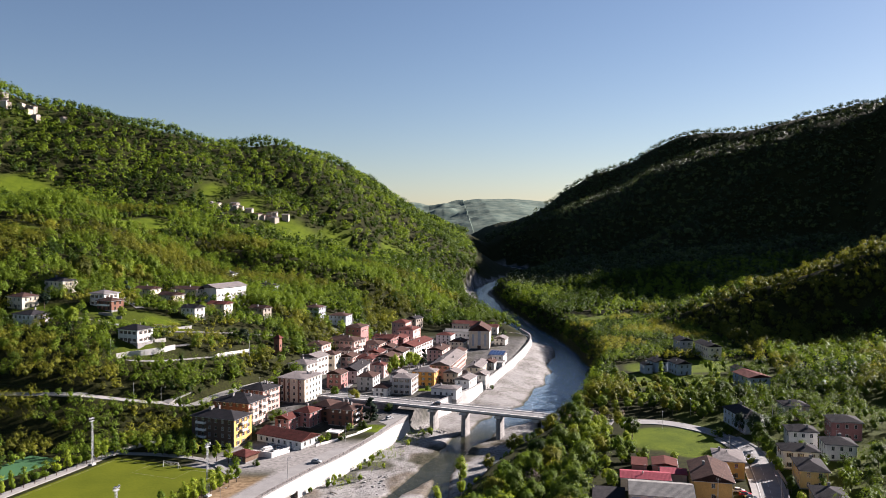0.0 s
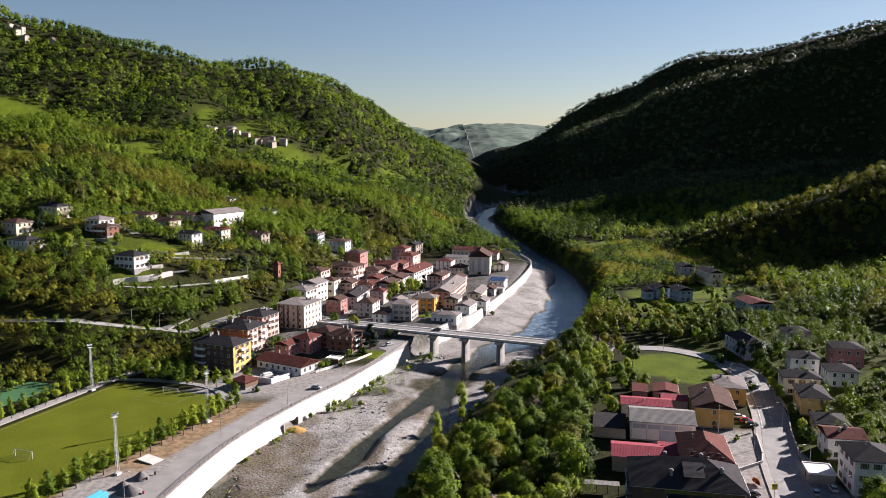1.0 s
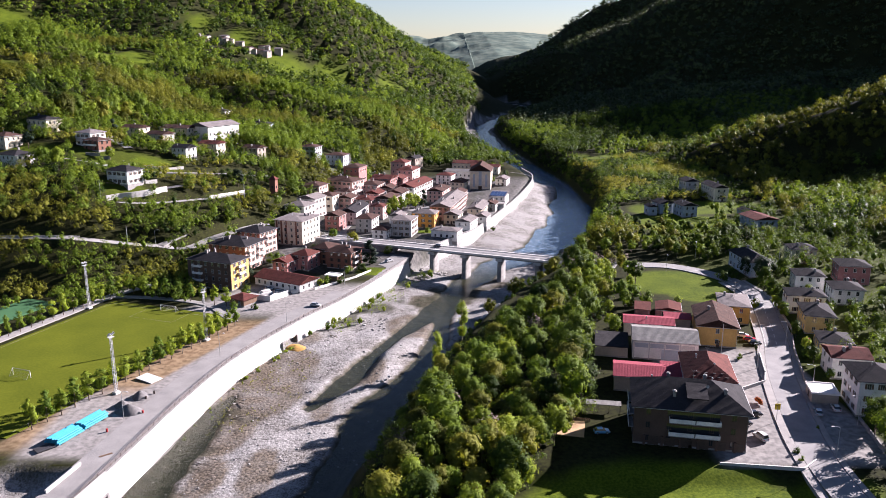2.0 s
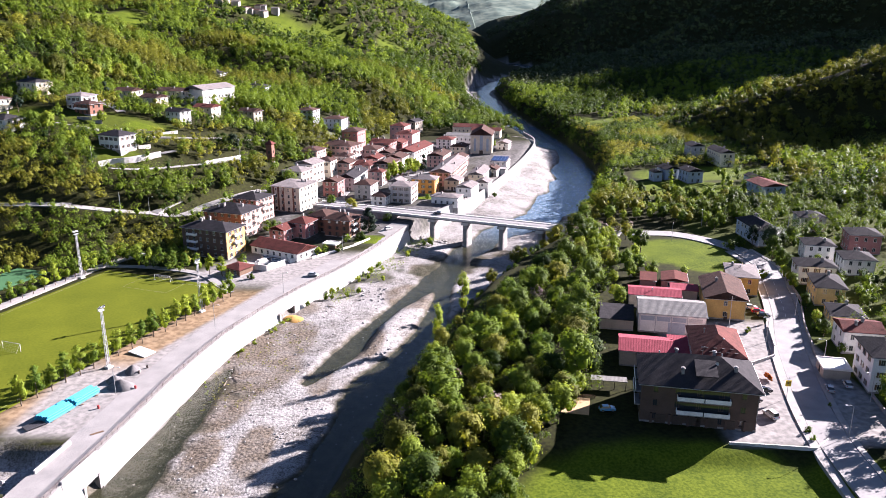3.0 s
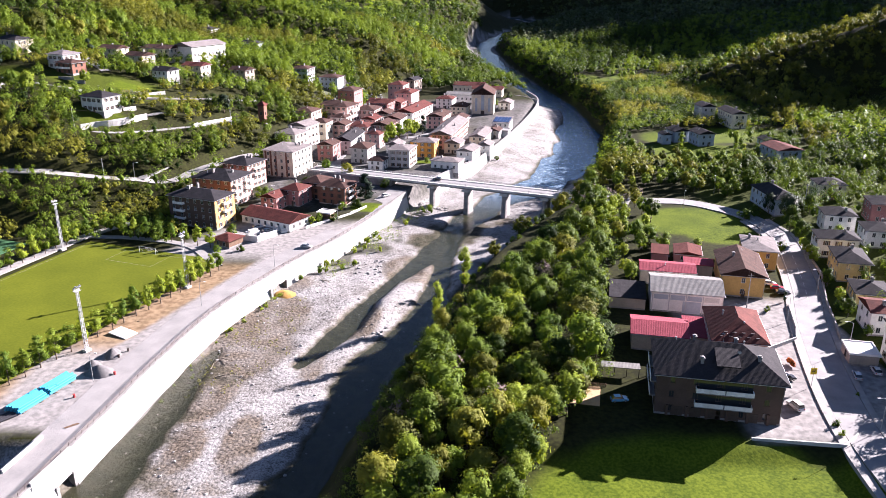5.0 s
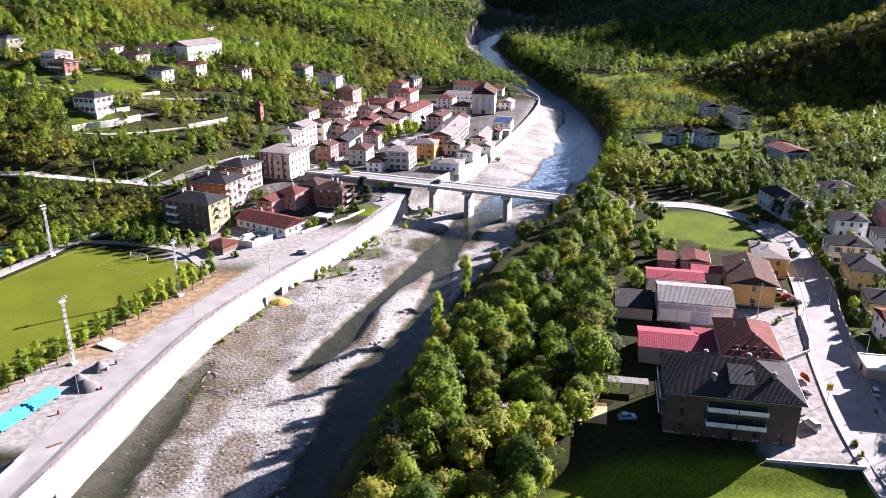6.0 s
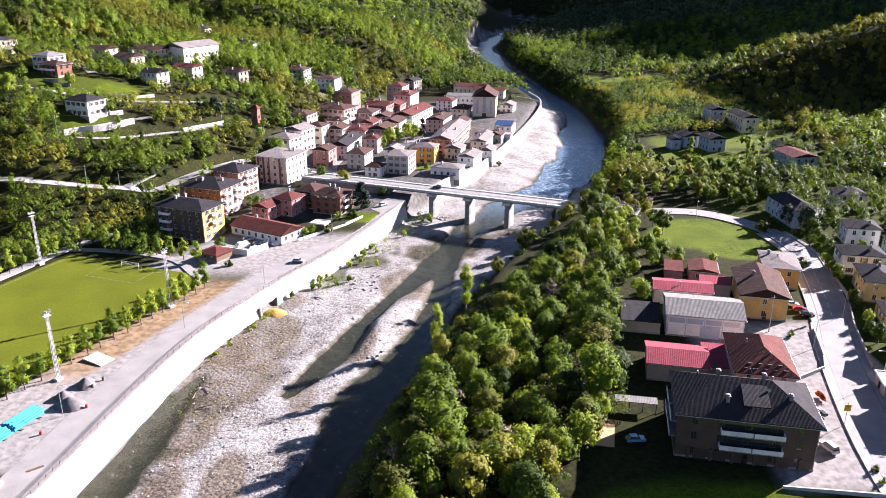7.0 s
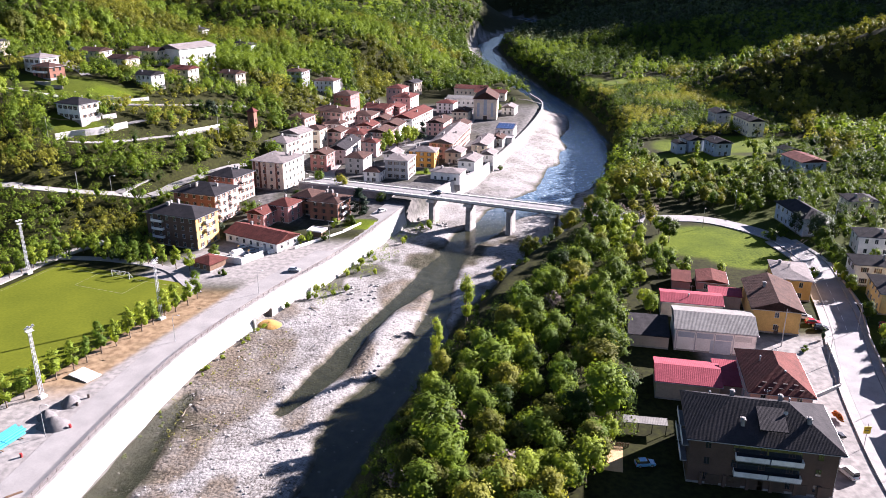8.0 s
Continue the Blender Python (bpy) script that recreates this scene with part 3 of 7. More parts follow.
def ribbon(pts, half, lift=0.12, offset=0.0, thick=0.7, gap=3.0):
    """A strip of even width laid along a line; heights from the land unless given."""
    c, way = curve(pts, gap)
    side = np.stack([way[:, 1], -way[:, 0]], 1)
    mid = c[:, :2] + side * offset
    a, b = mid - side * half, mid + side * half
    if c.shape[1] > 2:
        z = c[:, 2]
    else:
        z = np.mean([land(q[:, 0], q[:, 1]) for q in (a, mid, mid, b)], axis=0) + 0.12
        z = np.convolve(np.pad(z, 3, "edge"), np.ones(7) / 7, "valid")
    z = z + lift
    n = len(c)
    co = np.concatenate([np.column_stack([a, z]), np.column_stack([b, z]), np.column_stack([a, z - thick]), np.column_stack([b, z - thick])])
    i = np.arange(n - 1)
    q = np.concatenate([np.stack([i, i + n, i + n + 1, i + 1], 1), np.stack([i, i + 1, i + 2 * n + 1, i + 2 * n], 1), np.stack([i + n, i + 3 * n, i + 3 * n + 1, i + n + 1], 1)])
    return co, q


def road(name, pts, half, mat, label, lift=0.12, offset=0.0, thick=0.7, category="road"):
    co, q = ribbon(pts, half, lift, offset, thick)
    return setting(name, big_mesh(name, co, q, mat), label, category)


river_lane = [(x - 5.3, y, 8.5 + 4.6 * max(0, (y - 352) / 75) ** 1.5) for x, y in zip(BANK_L[1:11], BANK_Y[1:11])]
road("road_riverside", river_lane, 4.6, LANE, "grey riverside lane along the top of the river wall", 0.0, thick=2.5)
MAIN = [(92, 60), (91, 120), (91, 168), (94, 196), (104, 236), (114, 265), (121, 290), (126, 312), (124, 334), (115, 350), (102, 360), (84, 361)]
road("road_main", MAIN, 4.0, ASPHALT, "village main road of worn grey asphalt")
for k, (off, hw) in enumerate(((-5.2, 1.1), (4.9, 0.8))):
    road("pavement_main", MAIN[:9], hw, PAVING, "narrow pale pavement beside the main road", 0.22, off, 1.0, "pavement")
road("road_hill", HILL_ROAD, 3.2, LANE, "pale grey road climbing round the foot of the wooded hill")
road("road_turn", [(-135.5, 375.5, 19.2), (-132, 384, 20.6), (-129, 391, 21.2)], 2.4, LANE, "short pale side road off the hill road")
road("road_terrace", TERRACE_LOW, 2.4, LANE, "pale lane on a retaining wall across the slope")
road("road_bend", TERRACE_HIGH, 2.4, LANE, "pale upper arm of the lane's hairpin bend")
road("road_upper", [(-270, 440), (-217, 438), (-197, 437), (-171, 438), (-151, 450), (-132, 470), (-112, 500)], 2.2, LANE, "narrow lane between hillside houses")
road("road_far", [(-104, 860), (-80, 900), (-50, 960), (-40, 1050)], 2.0, LANE, "pale far valley lane")
road("road_street", [(-54, 425), (-58, 450), (-52, 480), (-35, 500), (-8, 520), (12, 560), (18, 610), (0, 650)], 2.8, ASPHALT, "asphalt street through the old village")


def dashes(name, pts, offset, half, every, length, label):
    """Painted marks along a road."""
    c, way = curve(pts, 1.0)
    side = np.stack([way[:, 1], -way[:, 0]], 1)
    zz = np.array([np.max(land(np.array([p[0] - 4 * s[0], p[0], p[0] + 4 * s[0]]), np.array([p[1] - 4 * s[1], p[1], p[1] + 4 * s[1]]))) for p, s in zip(c, side)])
    zz = np.convolve(np.pad(zz, 9, "edge"), np.ones(19) / 19, "valid") + 0.15
    sh = Shape()
    k = 0
    while k + length < len(c):
        for j in range(k, k + length):
            a, b = c[j, :2] + side[j] * offset, c[j + 1, :2] + side[j + 1] * offset
            sh.poly([(*(a - side[j] * half), zz[j] + .01), (*(a + side[j] * half), zz[j] + .01), (*(b + side[j + 1] * half), zz[j + 1] + .01), (*(b - side[j + 1] * half), zz[j + 1] + .01)], [(0, 1, 2, 3)])
        k += every
    setting(name, sh.mesh(name, PAINT), label, "road marking")


dashes("road_marking_middle", MAIN, 0.0, 0.07, 6, 3, "broken white centre line on the main road")
dashes("road_marking_edge", MAIN, -3.6, 0.08, 30, 29, "white edge line on the main road")
cross = Shape()
zc = at(103.4, 227.5) + 0.2
for k in range(7):
    cross.box(-3.6 + k * 1.05, -1.5, 0, -3.1 + k * 1.05, 1.5, 0.02)
ob = setting("road_marking_crossing", cross.mesh("crossing", PAINT), "white striped pedestrian crossing", "road marking")
ob.matrix_basis = pose(103.4, 227.5, zc, 0, 0, -14)

# ---- river walls ----
wall_pts = [(x, y, 8.6) for x, y in zip(BANK_L[1:10], BANK_Y[1:10])] + [(-17.5, 388, 9.2)]
CULVERTS = [(178.5, 184.5, 3.4), (286, 295, 3.6)]


def river_wall(name, pts, label, thick=0.7, batter=1.6, foot=-1.5, culverts=()):
    """Concrete wall with a leaning face, a coping and culvert mouths, in cast lengths."""
    c, way = curve(pts, 1.5)
    side = np.stack([way[:, 1], -way[:, 0]], 1)
    root = thing(name, Matrix.Identity(4), label, "river wall", kind="structure")
    face, cope = Shape(), Shape()
    for i in range(len(c) - 1):
        low = foot
        for y0, y1, top in culverts:
            if y0 < (c[i, 1] + c[i + 1, 1]) / 2 < y1:
                low = top
        for sh, z0, z1, out, back, lean in ((face, low, None, 0.0, thick, batter), (cope, -0.35, 0.0, 0.22, thick + 0.1, 0)):
            pts8 = []
            for j in (i, i + 1):
                top = c[j, 2]
                za, zb = (z0, top - 0.35) if z1 is None else (top + z0, top + z1)
                lo_out = out + (lean * (top - za) / 9 if lean else 0)
                for z, o in ((za, lo_out), (zb, out)):
                    pts8.append((*(c[j, :2] + side[j] * o), z))
                    pts8.append((*(c[j, :2] - side[j] * back), z))
            sh.poly(pts8, [(0, 4, 6, 2), (1, 3, 7, 5), (2, 6, 7, 3), (0, 1, 5, 4), (0, 2, 3, 1), (4, 5, 7, 6)])
    put("wall_face", face.mesh("wall_face", CONCRETE), root)
    put("coping", cope.mesh("coping", CONCRETE_OLD), root)
    return root, c, side


rw, wall_c, wall_side = river_wall("river_wall", wall_pts, "tall pale concrete river wall with a leaning face", culverts=CULVERTS)
for y0, y1, top in CULVERTS:
    mouth = Shape()
    for y, hw in ((y0, 0.35), (y1, 0.35)):
        x = bank(y, BANK_L)
        mouth.box(-5, -hw, -1.5, 1.35, hw, top + 0.4, pose(float(x), y, 0, 0, 0, -20))
    xm, ym = float(bank((y0 + y1) / 2, BANK_L)), (y0 + y1) / 2
    mouth.box(-5, -(y1 - y0) / 2, top, 0.6, (y1 - y0) / 2, top + 0.5, pose(xm, ym, 0, 0, 0, -20))
    tagged(new("culvert", mouth.mesh("culvert", CONCRETE_OLD)), "concrete box culvert mouth in the river wall", "culvert", "culverts", "structure")
up_pts = [(x, y, 10.4) for x, y in zip(BANK_L[11:16], BANK_Y[11:16])]
river_wall("river_wall_town", [(-5, 412, 10.4)] + up_pts, "pale concrete flood wall below the old village", 0.6, 0.8)
river_wall("river_wall_bend", [(74, 648, 10.4), (66, 668, 10.2), (58, 676, 10.0)], "low concrete wall returning inland at the river bend", 0.6, 0.6)

# railing along the lane
rail_root = thing("railing", Matrix.Identity(4), "dark iron railing along the river wall", "railing")
post = Shape().box(-0.05, -0.05, 0, 0.05, 0.05, 1.1).mesh("railing_post", IRON)
rail = [Shape() for k in range(5)]
for i in range(0, len(wall_c) - 2, 2):
    if wall_c[i, 1] < 120:
        continue
    p, q = wall_c[i], wall_c[i + 2]
    put("post", post, rail_root, pose(p[0] - wall_side[i][0] * 0.3, p[1] - wall_side[i][1] * 0.3, p[2]))
    for k, z in enumerate((1.08, 0.86, 0.64, 0.42, 0.2)):
        rail[k].tube((p[0] - wall_side[i][0] * 0.3, p[1] - wall_side[i][1] * 0.3, p[2] + z), (q[0] - wall_side[i + 2][0] * 0.3, q[1] - wall_side[i + 2][1] * 0.3, q[2] + z), 0.05, 0.05, 4)
for r in rail:
    put("rail", r.mesh("rail", IRON), rail_root)

# ---- bridge ----
DECK_A, DECK_B = Vector((-66.0, 420.2, 13.4)), Vector((80.0, 360.2, 13.4))
deck_len = (DECK_B - DECK_A).length
deck_turn = math.degrees(math.atan2(DECK_B.y - DECK_A.y, DECK_B.x - DECK_A.x))
bridge = thing("bridge", pose(DECK_A.x, DECK_A.y, DECK_A.z, 0, 0, deck_turn), "long pale concrete road bridge on broad piers over the river", "bridge")
deck = Shape().box(0, -4.6, -0.55, deck_len, 4.6, 0).box(0, -3.4, -1.6, deck_len, -2.6, -0.55).box(0, 2.6, -1.6, deck_len, 3.4, -0.55).box(0, -0.4, -1.6, deck_len, 0.4, -0.55)
put("deck", deck.mesh("deck", CONCRETE_OLD), bridge)
put("carriageway", Shape().box(0, -3.3, 0.004, deck_len, 3.3, 0.06).mesh("carriageway", ASPHALT), bridge)
for s in (-1, 1):
    put("kerb", Shape().box(0, min(s * 3.4, s * 4.85), 0.006, deck_len, max(s * 3.4, s * 4.85), 0.25).mesh("kerb", CONCRETE), bridge)
    put("fascia", Shape().box(0, min(s * 4.62, s * 4.9), -0.75, deck_len, max(s * 4.62, s * 4.9), 0.0).mesh("fascia", CONCRETE), bridge, label="pale concrete deck edge")
    for z in (0.55, 0.85, 1.15):
        put("handrail", Shape().tube((0, s * 4.6, z), (deck_len, s * 4.6, z), 0.05, 0.05, 5).mesh("handrail", STEEL), bridge)
bpost = Shape().box(-0.06, -0.06, 0.2, 0.06, 0.06, 1.2).mesh("bridge_post", STEEL)
for k in range(int(deck_len / 3) + 1):
    for s in (-1, 1):
        put("railing_post", bpost, bridge, pose(k * 3, s * 4.6, 0))
for px in (-4.5, 11.5, 28.5, 46.0, 64.0):
    s = (px - DECK_A.x) / (DECK_B.x - DECK_A.x) * deck_len
    pier, capm = Shape(), Shape()
    n = 12
    ring = []
    for lvl, (z, g) in enumerate(((-15.2, 1.12), (-12.0, 1.0), (-2.7, 0.92))):
        for i in range(n):
            t = 2 * math.pi * i / n
            ring.append((s + 1.5 * g * math.copysign(abs(math.cos(t)) ** 0.5, math.cos(t)), 4.0 * g * math.copysign(abs(math.sin(t)) ** 0.7, math.sin(t)), z))
    fs = [(l * n + i, l * n + (i + 1) % n, (l + 1) * n + (i + 1) % n, (l + 1) * n + i) for l in range(2) for i in range(n)] + [tuple(range(2 * n, 3 * n))]
    pier.poly(ring, fs)
    capm.box(s - 1.9, -4.3, -2.7, s + 1.9, 4.3, -1.9).box(s - 1.5, -3.9, -1.9, s + 1.5, 3.9, -1.6)
    p = put("pier", pier.mesh("pier", CONCRETE_OLD), bridge)
    put("pier_cap", capm.mesh("pier_cap", CONCRETE), p)
put("abutment", Shape().box(0, -5.2, -6.5, 46, 5.2, -0.56).mesh("abutment", CONCRETE_OLD), bridge)
put("abutment", Shape().box(deck_len - 8, -5.2, -8, deck_len, 5.2, -0.56).mesh("abutment", CONCRETE_OLD), bridge)


# ---- houses ----
def plaster(name, c):
    return material(name, c, 0.9, tuple(k * 0.72 for k in c), 0.4, 3.0, 0.15, 14, spread=0.06)


WHITE = plaster("white_plaster", (0.634, 0.617, 0.592))
CREAM = plaster("cream_plaster", (0.567, 0.498, 0.386))
PINK = plaster("pink_plaster", (0.532, 0.343, 0.300))
ROSE = plaster("rose_plaster", (0.30, 0.135, 0.125))
OCHRE = plaster("ochre_plaster", (0.532, 0.326, 0.103))
ORANGE = plaster("orange_plaster", (0.567, 0.257, 0.052))
YELLOW = plaster("yellow_plaster", (0.532, 0.403, 0.172))
GREY = plaster("grey_plaster", (0.386, 0.369, 0.352))
TAN = plaster("tan_plaster", (0.085, 0.055, 0.042))
BRICKY = plaster("brick_facing", (0.165, 0.075, 0.05))
# dim blue-white: the shade on white house walls is put into the colour
BLUISH = plaster("blue_white_plaster", (0.34, 0.38, 0.43))
STONE = plaster("old_stone", (0.309, 0.267, 0.224))
TILE_RED = tiled("red_roof_tiles", (0.105, 0.036, 0.030), (0.058, 0.022, 0.019))
TILE_PINK = tiled("pink_roof_sheets", (0.235, 0.052, 0.068), (0.16, 0.036, 0.048), 0.5, 0.45)
TILE_BROWN = tiled("brown_roof_tiles", (0.072, 0.041, 0.034), (0.036, 0.023, 0.020))
TILE_DARK = tiled("dark_slate_tiles", (0.031, 0.029, 0.032), (0.016, 0.016, 0.018))
TILE_GREY = tiled("grey_roof_slabs", (0.18, 0.162, 0.156), (0.102, 0.09, 0.09))
SHEET = tiled("corrugated_fibre_cement", (0.179, 0.176, 0.168), (0.117, 0.113, 0.109), 1.2, 0.35)
GLASS = bpy.data.materials.new("window_glass")
GLASS.use_nodes = True
gb = GLASS.node_tree.nodes["Principled BSDF"]
gb.inputs["Base Color"].default_value, gb.inputs["Roughness"].default_value = (0.02, 0.024, 0.028, 1), 0.06
gb.inputs["Specular IOR Level"].default_value = 0.8
FRAME_WHITE = material("window_frame_paint", (0.434, 0.428, 0.409), 0.6, (0.31, 0.304, 0.291), 2, 9, 0)
SHUTTER_BROWN = material("brown_shutter", (0.099, 0.056, 0.031), 0.7, (0.056, 0.031, 0.019), 2, 9, 0.1)
SHUTTER_GREEN = material("green_shutter", (0.037, 0.087, 0.056), 0.7, (0.019, 0.05, 0.031), 2, 9, 0.1)
WOOD = material("brown_wood", (0.136, 0.081, 0.05), 0.75, (0.074, 0.043, 0.025), 1, 9, 0.2)
DOOR = material("dark_door", (0.062, 0.043, 0.031), 0.6, (0.037, 0.025, 0.019), 1, 9, 0.1)

# one window mesh of each kind, shared by all houses; they look along -y, the pane's middle at the origin
win_frame = Shape()
for a in ((-0.58, -0.80, -0.50, 0.80), (0.50, -0.80, 0.58, 0.80), (-0.50, 0.72, 0.50, 0.80), (-0.03, -0.72, 0.03, 0.72)):
    win_frame.box(a[0], -0.07, a[1], a[2], 0.05, a[3])
win_frame.box(-0.68, -0.16, -0.88, 0.68, 0.05, -0.80)
WIN_FRAME = win_frame.mesh("window_frame", FRAME_WHITE)
WIN_DARK = win_frame.mesh("window_frame", TAN)
WIN_PANE = Shape().box(-0.5, -0.03, -0.8, 0.5, 0.04, 0.72).mesh("pane", GLASS)
shut = Shape().box(-0.24, -0.09, -0.80, 0.24, -0.03, 0.74)
for z in (-0.74, -0.05, 0.64):
    shut.box(-0.22, -0.11, z, 0.22, -0.09, z + 0.07)
SHUT_BROWN, SHUT_GREEN = shut.mesh("shutter", SHUTTER_BROWN), shut.mesh("shutter", SHUTTER_GREEN)
DOOR_ME = Shape().box(-0.55, -0.06, 0, 0.55, 0.05, 2.15).box(-0.65, -0.09, 2.15, 0.65, 0.05, 2.3).mesh("door", DOOR)
GARAGE_ME = Shape().box(-1.3, -0.05, 0, 1.3, 0.05, 2.3).box(-1.3, -0.07, 1.1, 1.3, -0.05, 1.15).mesh("garage_door", DOOR)
chim = Shape().box(-0.35, -0.45, -0.6, 0.35, 0.45, 1.3).box(-0.5, -0.6, 1.3, 0.5, 0.6, 1.42).box(-0.25, -0.35, 1.42, 0.25, 0.35, 1.65)
CHIMNEY_ME = chim.mesh("chimney", CONCRETE_OLD)
VENT_ME = Shape().tube((0, 0, -0.4), (0, 0, 0.9), 0.16, 0.16, 8).tube((0, 0, 0.9), (0, 0, 1.15), 0.26, 0.2, 8).mesh("vent_pipe", STEEL)
aer = Shape().tube((0, 0, 0), (0, 0, 2.6), 0.03, 0.025, 4)
for z, w in ((2.5, 0.7), (2.2, 0.5)):
    aer.tube((-w, 0, z), (w, 0, z), 0.02, 0.02, 4)
for x in (-0.6, -0.3, 0.0, 0.3, 0.6):
    aer.tube((x, -0.3, 2.5), (x, 0.3, 2.5), 0.015, 0.015, 4)
AERIAL_ME = aer.mesh("aerial", STEEL)
dish = Shape()
for r, y in ((0.45, 0.0), (0.2, 0.12)):
    dish.v += [(r * math.cos(2 * math.pi * i / 10), y, 0.8 + r * math.sin(2 * math.pi * i / 10)) for i in range(10)]
dish.f += [(i, (i + 1) % 10, 10 + (i + 1) % 10, 10 + i) for i in range(10)] + [tuple(range(10, 20))]
dish.tube((0, 0.1, 0), (0, 0.1, 0.8), 0.03, 0.03, 4)
DISH_ME = dish.mesh("dish", FRAME_WHITE)
dice = random.Random(7)


def roof_shape(kind, w, d, h, rise, over, thick=0.22):
    """Roof over a w by d plan with its eaves at height h; the ridge runs along the longer side."""
    sh = Shape()
    a, b = w / 2 + over, d / 2 + over
    drop = rise * over / (min(w, d) / 2)
    e, t = h - drop, h + rise
    if kind == "flat":
        sh.box(-a, -b, h, a, b, h + 0.3)
        for x0, y0, x1, y1 in ((-a, -b, a, -b + 0.25), (-a, b - 0.25, a, b), (-a, -b + 0.25, -a + 0.25, b - 0.25), (a - 0.25, -b + 0.25, a, b - 0.25)):
            sh.box(x0, y0, h + 0.3, x1, y1, h + 0.55)
        return sh
    if kind == "shed":
        low = [(-a, -b, h), (a, -b, h), (a, b, h + rise), (-a, b, h + rise)]
        return sh.poly(low + [(x, y, z + thick) for x, y, z in low], [(3, 2, 1, 0), (4, 5, 6, 7), (0, 1, 5, 4), (1, 2, 6, 5), (2, 3, 7, 6), (3, 0, 4, 7)])
    along_x = w >= d
    run = max(a - b if kind == "hip" else a, 0.3) if along_x else max(b - a if kind == "hip" else b, 0.3)
    r0, r1 = ((-run, 0, t), (run, 0, t)) if along_x else ((0, -run, t), (0, run, t))
    eave = [(-a, -b, e), (a, -b, e), (a, b, e), (-a, b, e)]
    up = lambda p: (p[0], p[1], p[2] + thick)
    pts = eave + [r0, r1] + [up(p) for p in eave] + [up(r0), up(r1)]
    if along_x:
        tops = [(0, 1, 5, 4), (1, 2, 5), (2, 3, 4, 5), (3, 0, 4)]
    else:
        tops = [(0, 1, 4), (1, 2, 5, 4), (2, 3, 5), (3, 0, 4, 5)]
    faces = [tuple(6 + i for i in f) for f in tops] + [tuple(reversed(f)) for f in tops]
    faces += [(i, (i + 1) % 4, 6 + (i + 1) % 4, 6 + i) for i in range(4)]
    return sh.poly(pts, faces)


def windows_on(root, face, w, d, h, storeys, shutters, base=0.0, skip_ground=False, every=3.2, floor_h=None, dark_frames=False):
    """Rows of windows on one side of a house: F, B, L or R."""
    length = w if face in "FB" else d
    n = max(1, int((length - 1.2) / every))
    fh = floor_h or (h - base) / storeys
    for r in range(storeys):
        if skip_ground and r == 0:
            continue
        for k in range(n):
            u = (k - (n - 1) / 2) * (length - 1.6) / n
            z = base + fh * (r + 0.54)
            m = {"F": pose(u, -d / 2 - 0.02, z), "B": pose(u, d / 2 + 0.02, z, 0, 0, 180), "L": pose(-w / 2 - 0.02, u, z, 0, 0, -90), "R": pose(w / 2 + 0.02, u, z, 0, 0, 90)}[face]
            win = put("window", WIN_DARK if dark_frames else WIN_FRAME, root, m)
            put("pane", WIN_PANE, win)
            if shutters:
                for sx in (-0.86, 0.86):
                    put("shutter", shutters, win, pose(sx, 0, 0))


